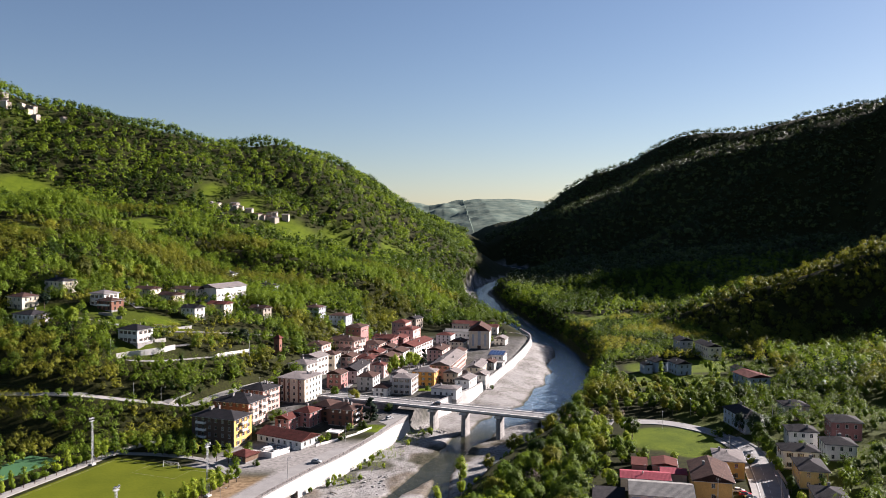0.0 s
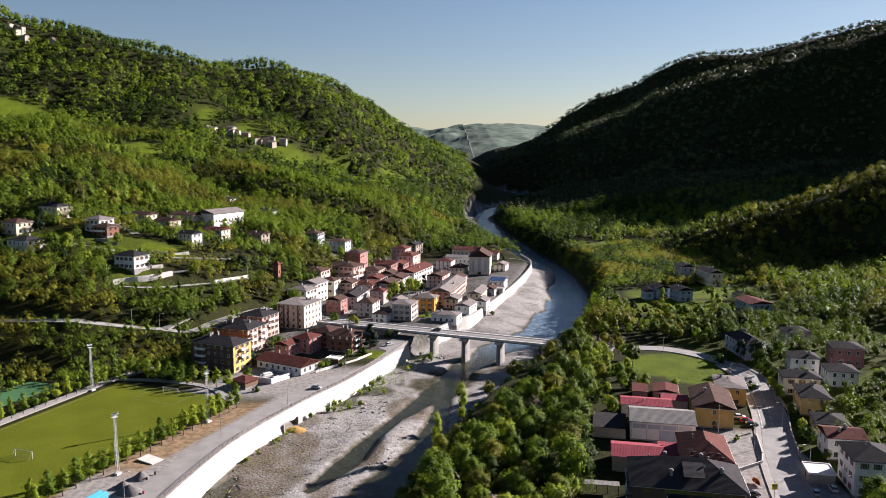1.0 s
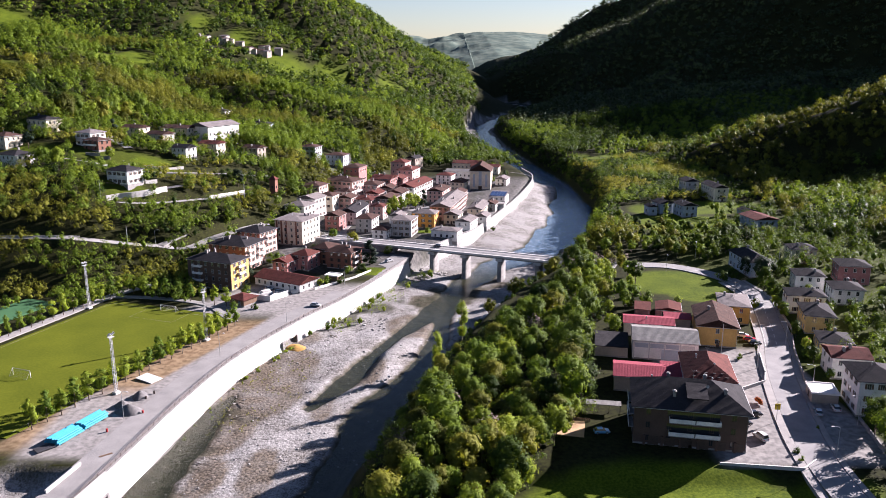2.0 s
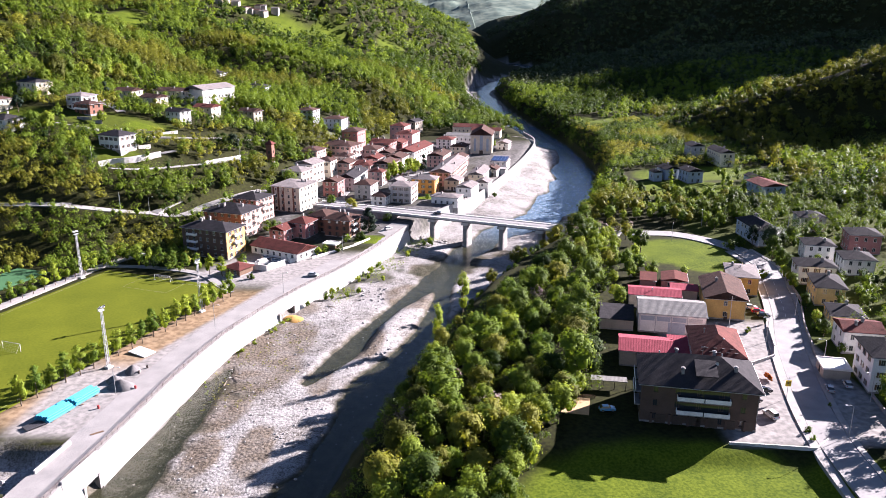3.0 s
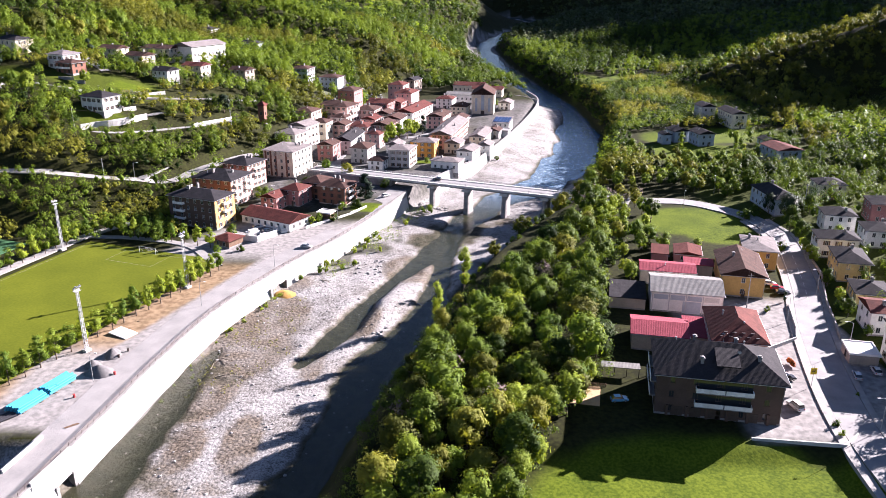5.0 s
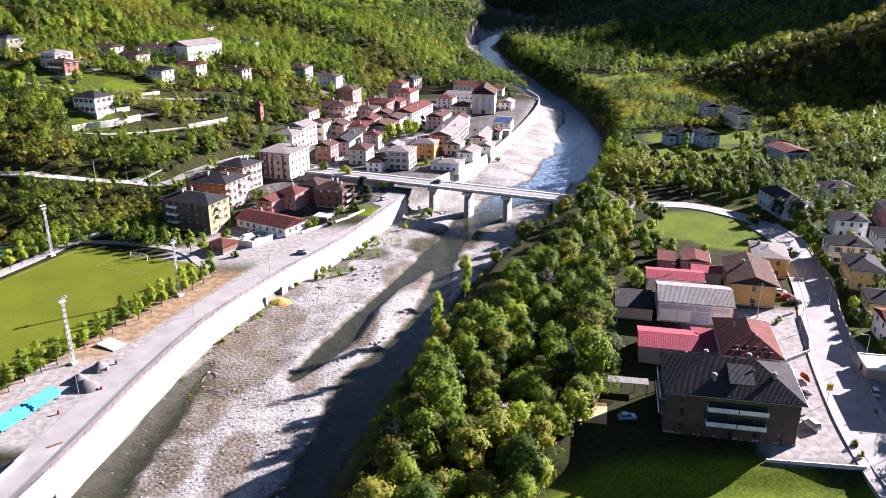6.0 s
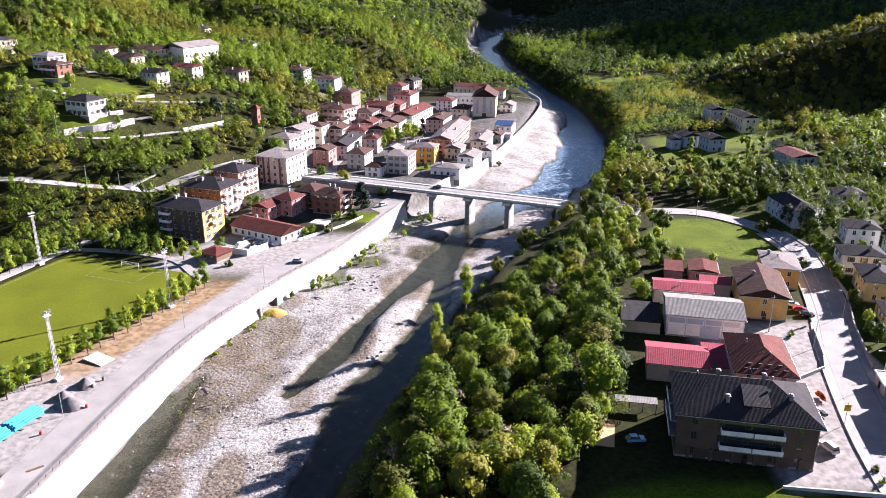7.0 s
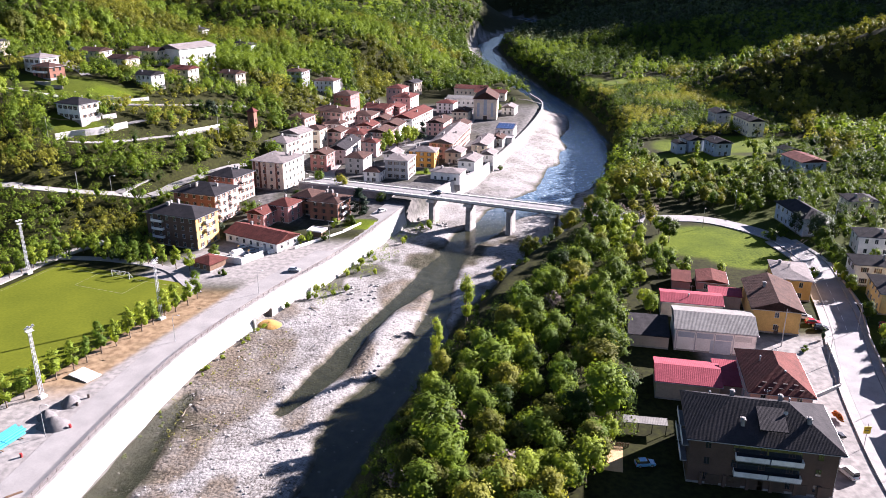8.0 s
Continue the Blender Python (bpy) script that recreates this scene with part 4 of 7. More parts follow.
def house(label, x, y, w, d, yaw, eave, storeys, wall, roof, kind="hip", rise=None, faces="FR", over=0.6, shutters=None, name="house", category="house", chimneys=1, ground_doors=0, every=3.2, balconies=(), group="houses of the village", extras=(), z=None, plinth=None, facade=None):
    """A house over a w by d plan; x runs along its front, which looks along -y before the turn."""
    c, s = math.cos(radians(yaw)), math.sin(radians(yaw))
    corners = [at(x + c * u - s * v, y + s * u + c * v) for u in (-w / 2, w / 2) for v in (-d / 2, d / 2)]
    z0 = min(corners) if z is None else z
    z0 = max(z0, 7.5)
    h = eave - z0
    root = thing(name, pose(x, y, z0, 0, 0, yaw), label, category, group)
    rise = rise if rise is not None else 0.36 * min(w, d) / 2
    body = Shape().box(-w / 2, -d / 2, -2.5, w / 2, d / 2, h)
    if kind == "gable":
        if w >= d:
            for e in (-w / 2, w / 2 - 0.3):
                body.poly([(e, -d / 2, h), (e, d / 2, h), (e, 0, h + rise - 0.02), (e + 0.3, -d / 2, h), (e + 0.3, d / 2, h), (e + 0.3, 0, h + rise - 0.02)], [(0, 2, 1), (3, 4, 5), (0, 3, 5, 2), (1, 2, 5, 4)])
        else:
            for e in (-d / 2, d / 2 - 0.3):
                body.poly([(-w / 2, e, h), (w / 2, e, h), (0, e, h + rise - 0.02), (-w / 2, e + 0.3, h), (w / 2, e + 0.3, h), (0, e + 0.3, h + rise - 0.02)], [(0, 1, 2), (3, 5, 4), (0, 2, 5, 3), (1, 4, 5, 2)])
    put("wall", body.mesh("wall", wall), root)
    put("plinth", Shape().box(-w / 2 - 0.06, -d / 2 - 0.06, -2.5, w / 2 + 0.06, d / 2 + 0.06, 0.5).mesh("plinth", plinth or CONCRETE_OLD), root)
    top = put("roof", roof_shape(kind, w, d, h, rise, over).mesh("roof", roof), root)
    if kind in ("hip", "gable") and w * d > 60:
        a_, b_ = w / 2 + over, d / 2 + over
        e_ = h - rise * over / (min(w, d) / 2)
        gut = Shape()
        gut.tube((-a_, -b_ - 0.06, e_), (a_, -b_ - 0.06, e_), 0.09, 0.09, 5)
        gut.tube((a_ + 0.06, -b_, e_), (a_ + 0.06, b_, e_), 0.09, 0.09, 5)
        gut.tube((w / 2 - 0.15, -d / 2 - 0.12, 0), (w / 2 - 0.15, -d / 2 - 0.12, h), 0.06, 0.06, 5)
        put("gutter", gut.mesh("gutter", STEEL), root, label="metal gutter and downpipe")
    if facade:
        put("facade", Shape().box(-w / 2 + 0.02, -d / 2 - 0.015, 0.5, w / 2 - 0.02, -d / 2 + 0.1, h - 0.05).mesh("facade", facade), root, label="darker facing of the front wall")
    skip = ground_doors > 0
    for f in faces:
        windows_on(root, f, w, d, h, storeys, shutters, 0, skip and f == "F", every, None, wall in (TAN, BRICKY, STONE))
    for k in range(ground_doors):
        u = (k - (ground_doors - 1) / 2) * (w - 1) / ground_doors
        put("garage_door", GARAGE_ME, root, pose(u, -d / 2 - 0.03, 0.05))
    if not skip and "F" in faces and storeys > 1:
        put("door", DOOR_ME, root, pose(dice.uniform(-0.3, 0.3) * w * 0.2 + 0.9, -d / 2 - 0.03, 0))
    for k in range(chimneys):
        u, v = dice.uniform(-0.3, 0.3) * w, dice.uniform(-0.3, 0.3) * d
        frac = 1 - (abs(v) / (d / 2) if w >= d else abs(u) / (w / 2))
        if kind == "hip":
            frac = min(1 - abs(u) / (w / 2), 1 - abs(v) / (d / 2)) * (max(w, d) / min(w, d)) ** 0.5
            frac = min(frac, 1)
        zc_ = h + (0.3 if kind == "flat" else rise * frac)
        put("chimney", dice.choice((CHIMNEY_ME, CHIMNEY_ME, VENT_ME)), top, pose(u, v, zc_))
    if chimneys:
        zr = h + (0.3 if kind == "flat" else rise) + 0.1
        put("aerial", AERIAL_ME, top, pose(dice.uniform(-0.05, 0.05) * w, dice.uniform(-0.05, 0.05) * d, zr))
    for face, u, lvl, length in balconies:
        fh = h / storeys
        slab = Shape().box(-length / 2, -1.3, -0.18, length / 2, 0, 0)
        bar = Shape().box(-length / 2, -1.3, 0, length / 2, -1.2, 0.95).box(-length / 2, -1.2, 0, -length / 2 + 0.1, 0, 0.95).box(length / 2 - 0.1, -1.2, 0, length / 2, 0, 0.95)
        m = {"F": pose(u, -d / 2, fh * lvl), "R": pose(w / 2, u, fh * lvl, 0, 0, 90), "L": pose(-w / 2, u, fh * lvl, 0, 0, -90)}[face]
        bal = put("balcony", slab.mesh("balcony", CONCRETE_OLD), root, m)
        put("parapet", bar.mesh("parapet", WHITE if wall is not WHITE else CREAM), bal)
    return root, z0, h


# the big block beside the main road, in tan with a slate roof and long white balconies
r1, r1z, r1h = house("tan apartment block with dark slate hip roof and white balconies", 63.6, 201.1, 27.4, 17.0, -11.5, 22.3, 3, TAN, TILE_DARK, "hip", 4.4, "FL", 0.9, None, "apartment_block", "apartment block", 0, 0, 4.4, (), "")
for lvl in (1, 2):
    bal = put("balcony", Shape().box(-6.2, -1.5, -0.2, 6.2, 0, 0).mesh("balcony", CONCRETE_OLD), r1, pose(1.0, -8.5, r1h / 3 * lvl))
    put("parapet", Shape().box(-6.2, -1.5, 0, 0.0, -1.38, 1.0).box(0.25, -1.5, 0, 6.2, -1.38, 1.0).box(-6.2, -1.38, 0, -6.08, 0, 1.0).box(6.08, -1.38, 0, 6.2, 0, 1.0).mesh("parapet", WHITE), bal, label="long white balcony parapet")
    # dark glass sheet on the wall stands in for the balcony's shaded recess
    put("recess", Shape().box(-6.0, -0.06, 0.05, 6.0, 0.02, 2.4).mesh("recess", GLASS), bal)
for k in range(6):
    put("garage_pillar", Shape().box(-0.3, -0.5, 0, 0.3, 0, 2.7).mesh("garage_pillar", TAN), r1, pose(-11 + k * 4.4, -8.5, 0))
    put("garage_door", GARAGE_ME, r1, pose(-8.8 + k * 4.1, -8.54, 0.05))
for lvl in (1, 2):
    for v in (-3.6, 3.6):
        bal = put("balcony", Shape().box(-3.0, -1.3, -0.2, 3.0, 0, 0).mesh("balcony", CONCRETE_OLD), r1, pose(-13.7, v, r1h / 3 * lvl, 0, 0, -90))
        put("parapet", Shape().box(-3.0, -1.3, 0, 3.0, -1.2, 1.0).mesh("parapet", WHITE), bal)
put("dormer", Shape().box(-2.6, -4.5, 0, 2.6, 2, 0.25).mesh("dormer", TILE_DARK), r1, pose(1.5, -3.2, r1h + 3.2, 14, 0, 0), "raised dark dormer roof")
for u, v, zz_, me in ((4.2, -2.9, 3.0, DISH_ME), (-4, -5.4, 1.7, CHIMNEY_ME), (8.5, -3.7, 2.3, CHIMNEY_ME), (-5, 3.3, 2.8, CHIMNEY_ME), (4, 1.8, 3.6, CHIMNEY_ME), (6, 2.7, 3.0, VENT_ME), (1, 0.4, 4.2, AERIAL_ME), (-9, 5.2, 1.4, VENT_ME)):
    put(me.name.split(".")[0], me, r1, pose(u, v, r1h + zz_))

# the red-tiled house next to it with rows of snow guards
r2, r2z, r2h = house("pale villa with red sheet-tile hip roof and dark snow guards", 76.4, 224.6, 13.0, 20.0, -11.5, 20.3, 3, PINK, TILE_RED, "hip", 3.4, "FL", 0.7, None, "villa", "house", 2, 0, 3.6, (), "")
guard = Shape().box(-0.45, -0.16, 0, 0.45, 0.16, 0.09).mesh("snow_guard", IRON)
for row_, (v, zz_) in enumerate(((-9.3, 0.80), (-8.1, 1.42))):
    for k in range(5 - row_):
        put("snow_guard", guard, r2, pose(-4.6 + row_ * 1.1 + k * 2.2, v, r2h + zz_ - 0.15, 0, 0, 0))
put("porch_post", Shape().box(-0.15, -0.15, 0, 0.15, 0.15, r2h - 0.3).mesh("porch_post", WOOD), r2, pose(6.3, -9.6, 0))

house("long low shed with a pink-red corrugated roof", 58.5, 230.9, 14.4, 11.5, -12, 16.6, 1, STONE, TILE_PINK, "gable", 1.4, "", 0.5, None, "shed", "shed", 0, group="")
house("pink-roofed lean-to joining villa and shed", 69.0, 230.5, 7.5, 11.0, -12, 16.0, 1, STONE, TILE_PINK, "shed", 0.9, "", 0.3, None, "shed", "shed", 0, group="")
r4, r4z, r4h = house("white workshop hall with weathered corrugated fibre-cement roof", 72.9, 256.1, 20.4, 14.8, -12, 18.4, 1, WHITE, SHEET, "gable", 1.9, "", 0.4, None, "workshop_hall", "workshop", 0, group="")
for k in range(4):
    put("glazing", Shape().box(-2.1, -0.05, 0, 2.1, 0.04, 1.5).mesh("glazing", FRAME_WHITE if k == 3 else BLUISH), r4, pose(-7.4 + k * 4.8, -7.42, 4.1), "band of translucent panes")
    put("mullion", Shape().box(-0.12, -0.1, 0, 0.12, 0.02, 5.8).mesh("mullion", STEEL), r4, pose(-9.8 + k * 4.8, -7.42, 0.1))
put("gate", Shape().box(-2.6, -0.08, 0, 2.6, 0, 3.8).box(-0.05, -0.12, 0, 0.05, -0.08, 3.8).mesh("gate", BLUISH), r4, pose(1.5, -7.42, 0.05), "pale sliding workshop gate")
house("dark blue flat-roofed lean-to shed", 56.0, 258.0, 10.5, 12.0, -12, 15.6, 1, STONE, TILE_DARK, "shed", 0.8, "", 0.2, None, "shed", "shed", 0, group="")
house("low outbuilding with pink sheet roof", 72.5, 274.5, 17, 9, -12, 17.0, 1, STONE, TILE_PINK, "gable", 1.0, "", 0.4, None, "shed", "shed", 1, group="")
house("small shed with a pale pink sheet roof", 84.0, 279.0, 9, 5, -14, 16.6, 1, STONE, TILE_PINK, "shed", 0.6, "", 0.3, None, "shed", "shed", 0, group="")
house("ochre village house with brown gable roof", 94.5, 270.9, 12.6, 21, -13, 19.6, 2, OCHRE, TILE_BROWN, "gable", 2.3, "F", 0.8, None, "house", "house", 1, every=6.5, group="")
r7, _, r7h = house("ochre house with a low pale grey roof", 108.0, 290.4, 10.6, 15.5, -15, 19.3, 2, OCHRE, TILE_GREY, "hip", 0.9, "F", 0.5, None, "house", "house", 2, group="")
house("low shed with dark red sheet roof", 85.0, 294.0, 9, 10, -14, 15.6, 1, ROSE, TILE_RED, "gable", 0.9, "F", 0.3, None, "shed", "shed", 0, group="")
house("low open shed with dark red sheet roof", 75.5, 294.5, 5.5, 8, -14, 15.4, 1, ROSE, TILE_RED, "shed", 0.6, "", 0.3, None, "shed", "shed", 0, group="")
house("yellow villa with dark roof beside the main road", 133.2, 278.0, 9.2, 15, -14, 19.8, 2, YELLOW, TILE_DARK, "hip", 1.7, "FL", 0.7, None, "villa", "house", 1, group="")
house("low yellow house with dark hip roof", 129.8, 257.8, 9.8, 11.5, -15, 16.8, 1, YELLOW, TILE_DARK, "hip", 1.6, "FL", 0.6, None, "house", "house", 1, group="")
house("white house with bright red ribbed roof", 124.1, 238.4, 11, 10.5, -10, 19.2, 2, WHITE, TILE_RED, "gable", 1.5, "FL", 0.5, None, "house", "house", 2, group="")
house("white house with dark slate roof", 119.8, 215.5, 11.5, 13.5, -10, 22.4, 3, WHITE, TILE_DARK, "hip", 2.4, "FL", 0.7, SHUT_BROWN, "house", "house", 1, group="")
house("small roadside kiosk with flat white roof", 108.8, 221.0, 7.0, 7.5, -12, 14.8, 1, STONE, WHITE, "flat", 0.3, "L", 0.3, None, "kiosk", "kiosk", 0, group="")
house("white house with dark roof and shuttered windows", 137.0, 296.0, 13.2, 9.5, -12, 20.6, 2, WHITE, TILE_DARK, "hip", 1.7, "FL", 0.6, SHUT_BROWN, group="")
house("grey house with dark hip roof among trees", 137.0, 349.3, 9.5, 22, 4, 21.2, 2, BLUISH, TILE_DARK, "hip", 2.2, "FL", 0.7, None, group="")
house("pale house with dark hip roof above the main road", 150.0, 322.0, 11, 10, -12, 21.0, 2, WHITE, TILE_DARK, "hip", 1.8, "FL", 0.6, None, group="")
house("rose house with dark roof above the main road", 172.0, 330.0, 12, 11, -12, 23.0, 2, ROSE, TILE_DARK, "hip", 1.8, "FL", 0.6, None, group="")
house("white house with dark roof above the main road", 157.0, 305.0, 11, 11, -12, 20.5, 2, WHITE, TILE_DARK, "hip", 1.8, "FL", 0.6, None, group="")
house("pale house with dark roof above the road", 165.0, 362.0, 11, 10, -5, 22.0, 2, CREAM, TILE_DARK, "hip", 1.8, "FL", 0.6, None, group="")
house("blue-white barn with a broad red roof", 170.0, 424.0, 12.5, 17, 8, 23.4, 2, BLUISH, TILE_RED, "gable", 1.4, "FL", 0.7, None, "barn", "barn", 0, group="")
house("blue-white house with dark roof above a lawn", 143.0, 465.0, 9, 12, 10, 22.6, 2, BLUISH, TILE_DARK, "gable", 1.6, "FL", 0.6, None, group="")
house("white house with dark roof above a lawn", 132.5, 475.0, 9, 10, 14, 21.8, 2, BLUISH, TILE_DARK, "gable", 1.6, "FL", 0.5, None, group="")
house("low white annexe above a lawn", 124.0, 470.0, 5, 7, 10, 20.6, 1, BLUISH, TILE_DARK, "gable", 1.0, "FL", 0.4, None, group="")
house("long cream house in the shade of the wood", 176.0, 512.0, 9, 22, 4, 26.0, 2, CREAM, TILE_DARK, "gable", 1.6, "FL", 0.6, None, group="")
house("dark blue-grey house in the shade of the wood", 165.0, 530.0, 9, 12, 4, 26.5, 2, GREY, TILE_DARK, "gable", 1.6, "FL", 0.6, None, group="")
house("small grey house beside the barn", 172.0, 446.0, 7, 9, 8, 22.6, 2, BLUISH, TILE_DARK, "gable", 1.3, "FL", 0.5, None, group="")

# apartments and houses by the bridge
house("four-storey apartment block, brown front and ochre end wall", -99.7, 346.4, 23, 12.7, -22, 21.0, 4, OCHRE, TILE_DARK, "hip", 2.0, "FR", 0.8, SHUT_BROWN, "apartment_block", "apartment block", 5, balconies=[("F", -6, 1, 5), ("F", -6, 2, 5), ("F", -6, 3, 5), ("R", 0, 2, 4), ("R", 0, 3, 4)], facade=TAN)
house("four-storey brick and pink apartment block with dark hip roof", -98.8, 375.4, 20, 16, -20, 21.5, 4, PINK, TILE_DARK, "hip", 2.6, "FR", 0.9, SHUT_BROWN, "apartment_block", "apartment block", 6, balconies=[("R", -4, 1, 5), ("R", -4, 2, 5), ("R", -4, 3, 5), ("R", 4, 2, 5), ("R", 4, 3, 5)], facade=BRICKY)
house("four-storey pale apartment block with dark hip roof", -95.2, 401.3, 14, 14, -24, 21.5, 4, PINK, TILE_DARK, "hip", 2.2, "FR", 0.8, SHUT_BROWN, "apartment_block", "apartment block", 4, balconies=[("R", 0, 2, 6), ("R", 0, 3, 6)], facade=BRICKY)
banded, _, banded_h = house("cream apartment house with brown bands and a low roof", -78.6, 423.8, 16.5, 19, -20, 23.0, 4, CREAM, TILE_GREY, "hip", 0.9, "FR", 0.7, None, "apartment_block", "apartment block", 3)
for bx in (-7.0, -4.2, -1.4, 4.6):
    put("facade_band", Shape().box(bx - 0.55, -9.54, 0.4, bx + 0.55, -9.4, banded_h - 0.3).mesh("facade_band", BRICKY), banded, label="brown vertical facade band")
house("brick house with brown hip roof and corner balconies", -47.5, 375.0, 13, 11.5, -20, 17.6, 3, BRICKY, TILE_BROWN, "hip", 2.0, "FR", 0.8, SHUT_BROWN, "house", "house", 3, balconies=[("R", -2, 1, 4), ("R", -2, 2, 4)])
house("brick wing with brown hip roof", -57.5, 382.5, 9, 11, -20, 17.4, 3, BRICKY, TILE_BROWN, "hip", 1.8, "FR", 0.7, SHUT_BROWN)
house("rose-plastered house with a red roof", -74.0, 366.0, 8.0, 9, -24, 14.8, 2, ROSE, TILE_RED, "gable", 1.5, "FR", 0.6, None)
house("rose house with red hip roof and open stair", -65.5, 372.5, 9.0, 10, -24, 16.5, 3, ROSE, TILE_RED, "hip", 1.7, "FR", 0.7, None)
house("long white workshop with brown-red gable roof", -69.5, 345.0, 12.5, 25.5, 60, 12.3, 1, WHITE, TILE_RED, "gable", 2.2, "FRL", 0.6, None, "workshop", "workshop", 1)
house("low hut with red roof beside the sports ground", -82.5, 319.5, 8, 7.5, -30, 11.4, 1, WOOD, TILE_RED, "hip", 1.2, "F", 0.7, None, "hut", "hut", 0)
house("garden kiosk with flat white roof", -49.5, 351.5, 5.5, 4.0, -20, 11.4, 1, WOOD, WHITE, "flat", 0.2, "", 0.6, None, "kiosk", "kiosk", 0)

# the old village, row by row
house("white-roofed pale house on the rise", -84.0, 463.0, 13, 13, -22, 23.0, 3, WHITE, TILE_GREY, "hip", 1.8, "FR", 0.6, SHUT_BROWN, chimneys=2)
house("stepped pale house on the rise", -80.0, 480.0, 12, 13, -22, 24.0, 3, WHITE, TILE_GREY, "gable", 1.8, "FR", 0.6, SHUT_BROWN)
house("pink house with brown hip roof on the rise", -82.5, 509.0, 12, 13, -18, 27.0, 3, PINK, TILE_BROWN, "hip", 1.8, "FR", 0.7, SHUT_BROWN)
house("large pink and white house of four storeys with dark roof", -68.5, 543.0, 23, 16, -24, 25.0, 4, PINK, TILE_BROWN, "hip", 2.0, "FR", 0.8, SHUT_BROWN, "apartment_block", "apartment block", 3, balconies=[("R", 0, 2, 7), ("R", 0, 3, 7)])
house("brick-red house with hip roof behind the village", -64.0, 576.0, 12, 14, -18, 29.5, 3, ROSE, TILE_BROWN, "hip", 1.8, "FR", 0.7, None)
house("pale pink house with brown roof", -49.5, 553.0, 13, 16, -15, 20.5, 3, PINK, TILE_BROWN, "hip", 1.8, "FR", 0.6, SHUT_BROWN)
house("pink house with red roofs", -51.0, 508.0, 16, 14, -18, 18.2, 3, PINK, TILE_RED, "hip", 1.8, "FR", 0.5, SHUT_BROWN, chimneys=3)
house("small pink house with red hip roof", -39.5, 484.0, 8, 9, -15, 18.0, 3, PINK, TILE_RED, "hip", 1.4, "FR", 0.5, None)
house("grey-pink house with a bay and brown roof", -43.4, 450.0, 9.5, 13, -14, 18.0, 3, GREY, TILE_BROWN, "hip", 1.7, "FR", 0.6, None, chimneys=2)
house("long house with dark roof along the street", -54.0, 478.0, 10, 28, -10, 17.6, 3, GREY, TILE_DARK, "gable", 2.2, "FR", 0.5, None, chimneys=2)
house("pink terraced house with brown roof", -36.5, 512.0, 12, 15, -15, 18.3, 3, PINK, TILE_BROWN, "gable", 1.9, "FR", 0.5, SHUT_BROWN, chimneys=2)
house("white terraced house with brown roof", -31.0, 531.0, 12, 14, -15, 18.6, 3, WHITE, TILE_BROWN, "gable", 1.9, "FR", 0.5, None)
house("long pale house with dark red roof", -20.0, 562.0, 13, 38, -19, 19.2, 3, WHITE, TILE_RED, "gable", 2.2, "FR", 0.5, SHUT_BROWN, chimneys=4)
house("red plastered town house with a red-brown tiled roof", -42.5, 570.0, 15, 15, -17, 22.0, 3, ROSE, TILE_RED, "gable", 2.0, "FR", 0.5, SHUT_BROWN, chimneys=2)
house("pink house with red roof at the village edge", -27.0, 612.0, 13, 18, -17, 22.5, 3, PINK, TILE_RED, "hip", 2.0, "FR", 0.6, None, chimneys=2)
house("pink house with red roof at the foot of the wood", -34.0, 634.0, 12, 14, -17, 25.0, 3, PINK, TILE_RED, "hip", 2.0, "FR", 0.6, None)
house("square grey house of three storeys with flat hip roof", -21.6, 440.5, 11.5, 14, -14, 19.2, 3, GREY, TILE_GREY, "hip", 1.2, "FR", 0.4, SHUT_BROWN, chimneys=2)
house("bright orange house with grey-brown hip roof", -10.5, 461.0, 13.5, 10, -13, 18.6, 3, ORANGE, TILE_GREY, "hip", 1.6, "FR", 0.5, SHUT_BROWN, chimneys=2)
house("long pink house with grey-brown gable roof", 3.6, 500.0, 12.5, 50, -13, 18.6, 3, PINK, TILE_GREY, "gable", 2.2, "FR", 0.5, SHUT_BROWN, chimneys=4)
house("white house with flat roofs below the village", 2.0, 437.0, 15, 10, -18, 13.6, 1, WHITE, TILE_GREY, "hip", 1.0, "FR", 0.5, None, chimneys=2)
house("white waterside house with grey roof", 13.5, 456.0, 9, 14, -20, 15.2, 2, WHITE, TILE_GREY, "gable", 1.4, "FR", 0.5, None, chimneys=2)
house("narrow waterside house with grey roof", 22.5, 498.0, 9, 26, -14, 15.4, 2, CREAM, TILE_GREY, "gable", 1.5, "FR", 0.5, None, chimneys=2)
s20, _, s20h = house("white house with blue solar panels on its roof", 38.0, 537.5, 11, 14, -15, 14.8, 2, WHITE, TILE_GREY, "shed", 1.8, "FR", 0.4, None, chimneys=0)
SOLAR = material("solar_panel", (0.03, 0.05, 0.12), 0.15, (0.02, 0.035, 0.09), 1, 6, 0, spec=0.6)
for i in range(5):
    for j in range(3):
        put("solar_panel", Shape().box(-0.95, -1.6, 0, 0.95, 1.6, 0.08).mesh("solar_panel", SOLAR), s20, pose(-4.2 + i * 2.1, -4.2 + j * 3.5, s20h + 0.35 + (j * 3.5 + 3.4) / 14.8 * 1.8, math.degrees(math.atan2(1.8, 14.8)), 0, 0))
house("grey garage row with flat roof under the flood wall", 36.0, 520.0, 10, 8, -15, 12.6, 1, CONCRETE, CONCRETE_OLD, "flat", 0.2, "", 0.2, None, "garage", "garage", 0)
house("long low white hall with pale roof", 14.0, 644.0, 22, 12, -14, 16.0, 1, WHITE, SHEET, "gable", 1.4, "F", 0.5, None, "hall", "hall", 0)
house("long barn with dark red roof", 22.0, 690.0, 26, 14, -12, 16.5, 1, CREAM, TILE_RED, "gable", 2.0, "F", 0.5, None, "barn", "barn", 0)
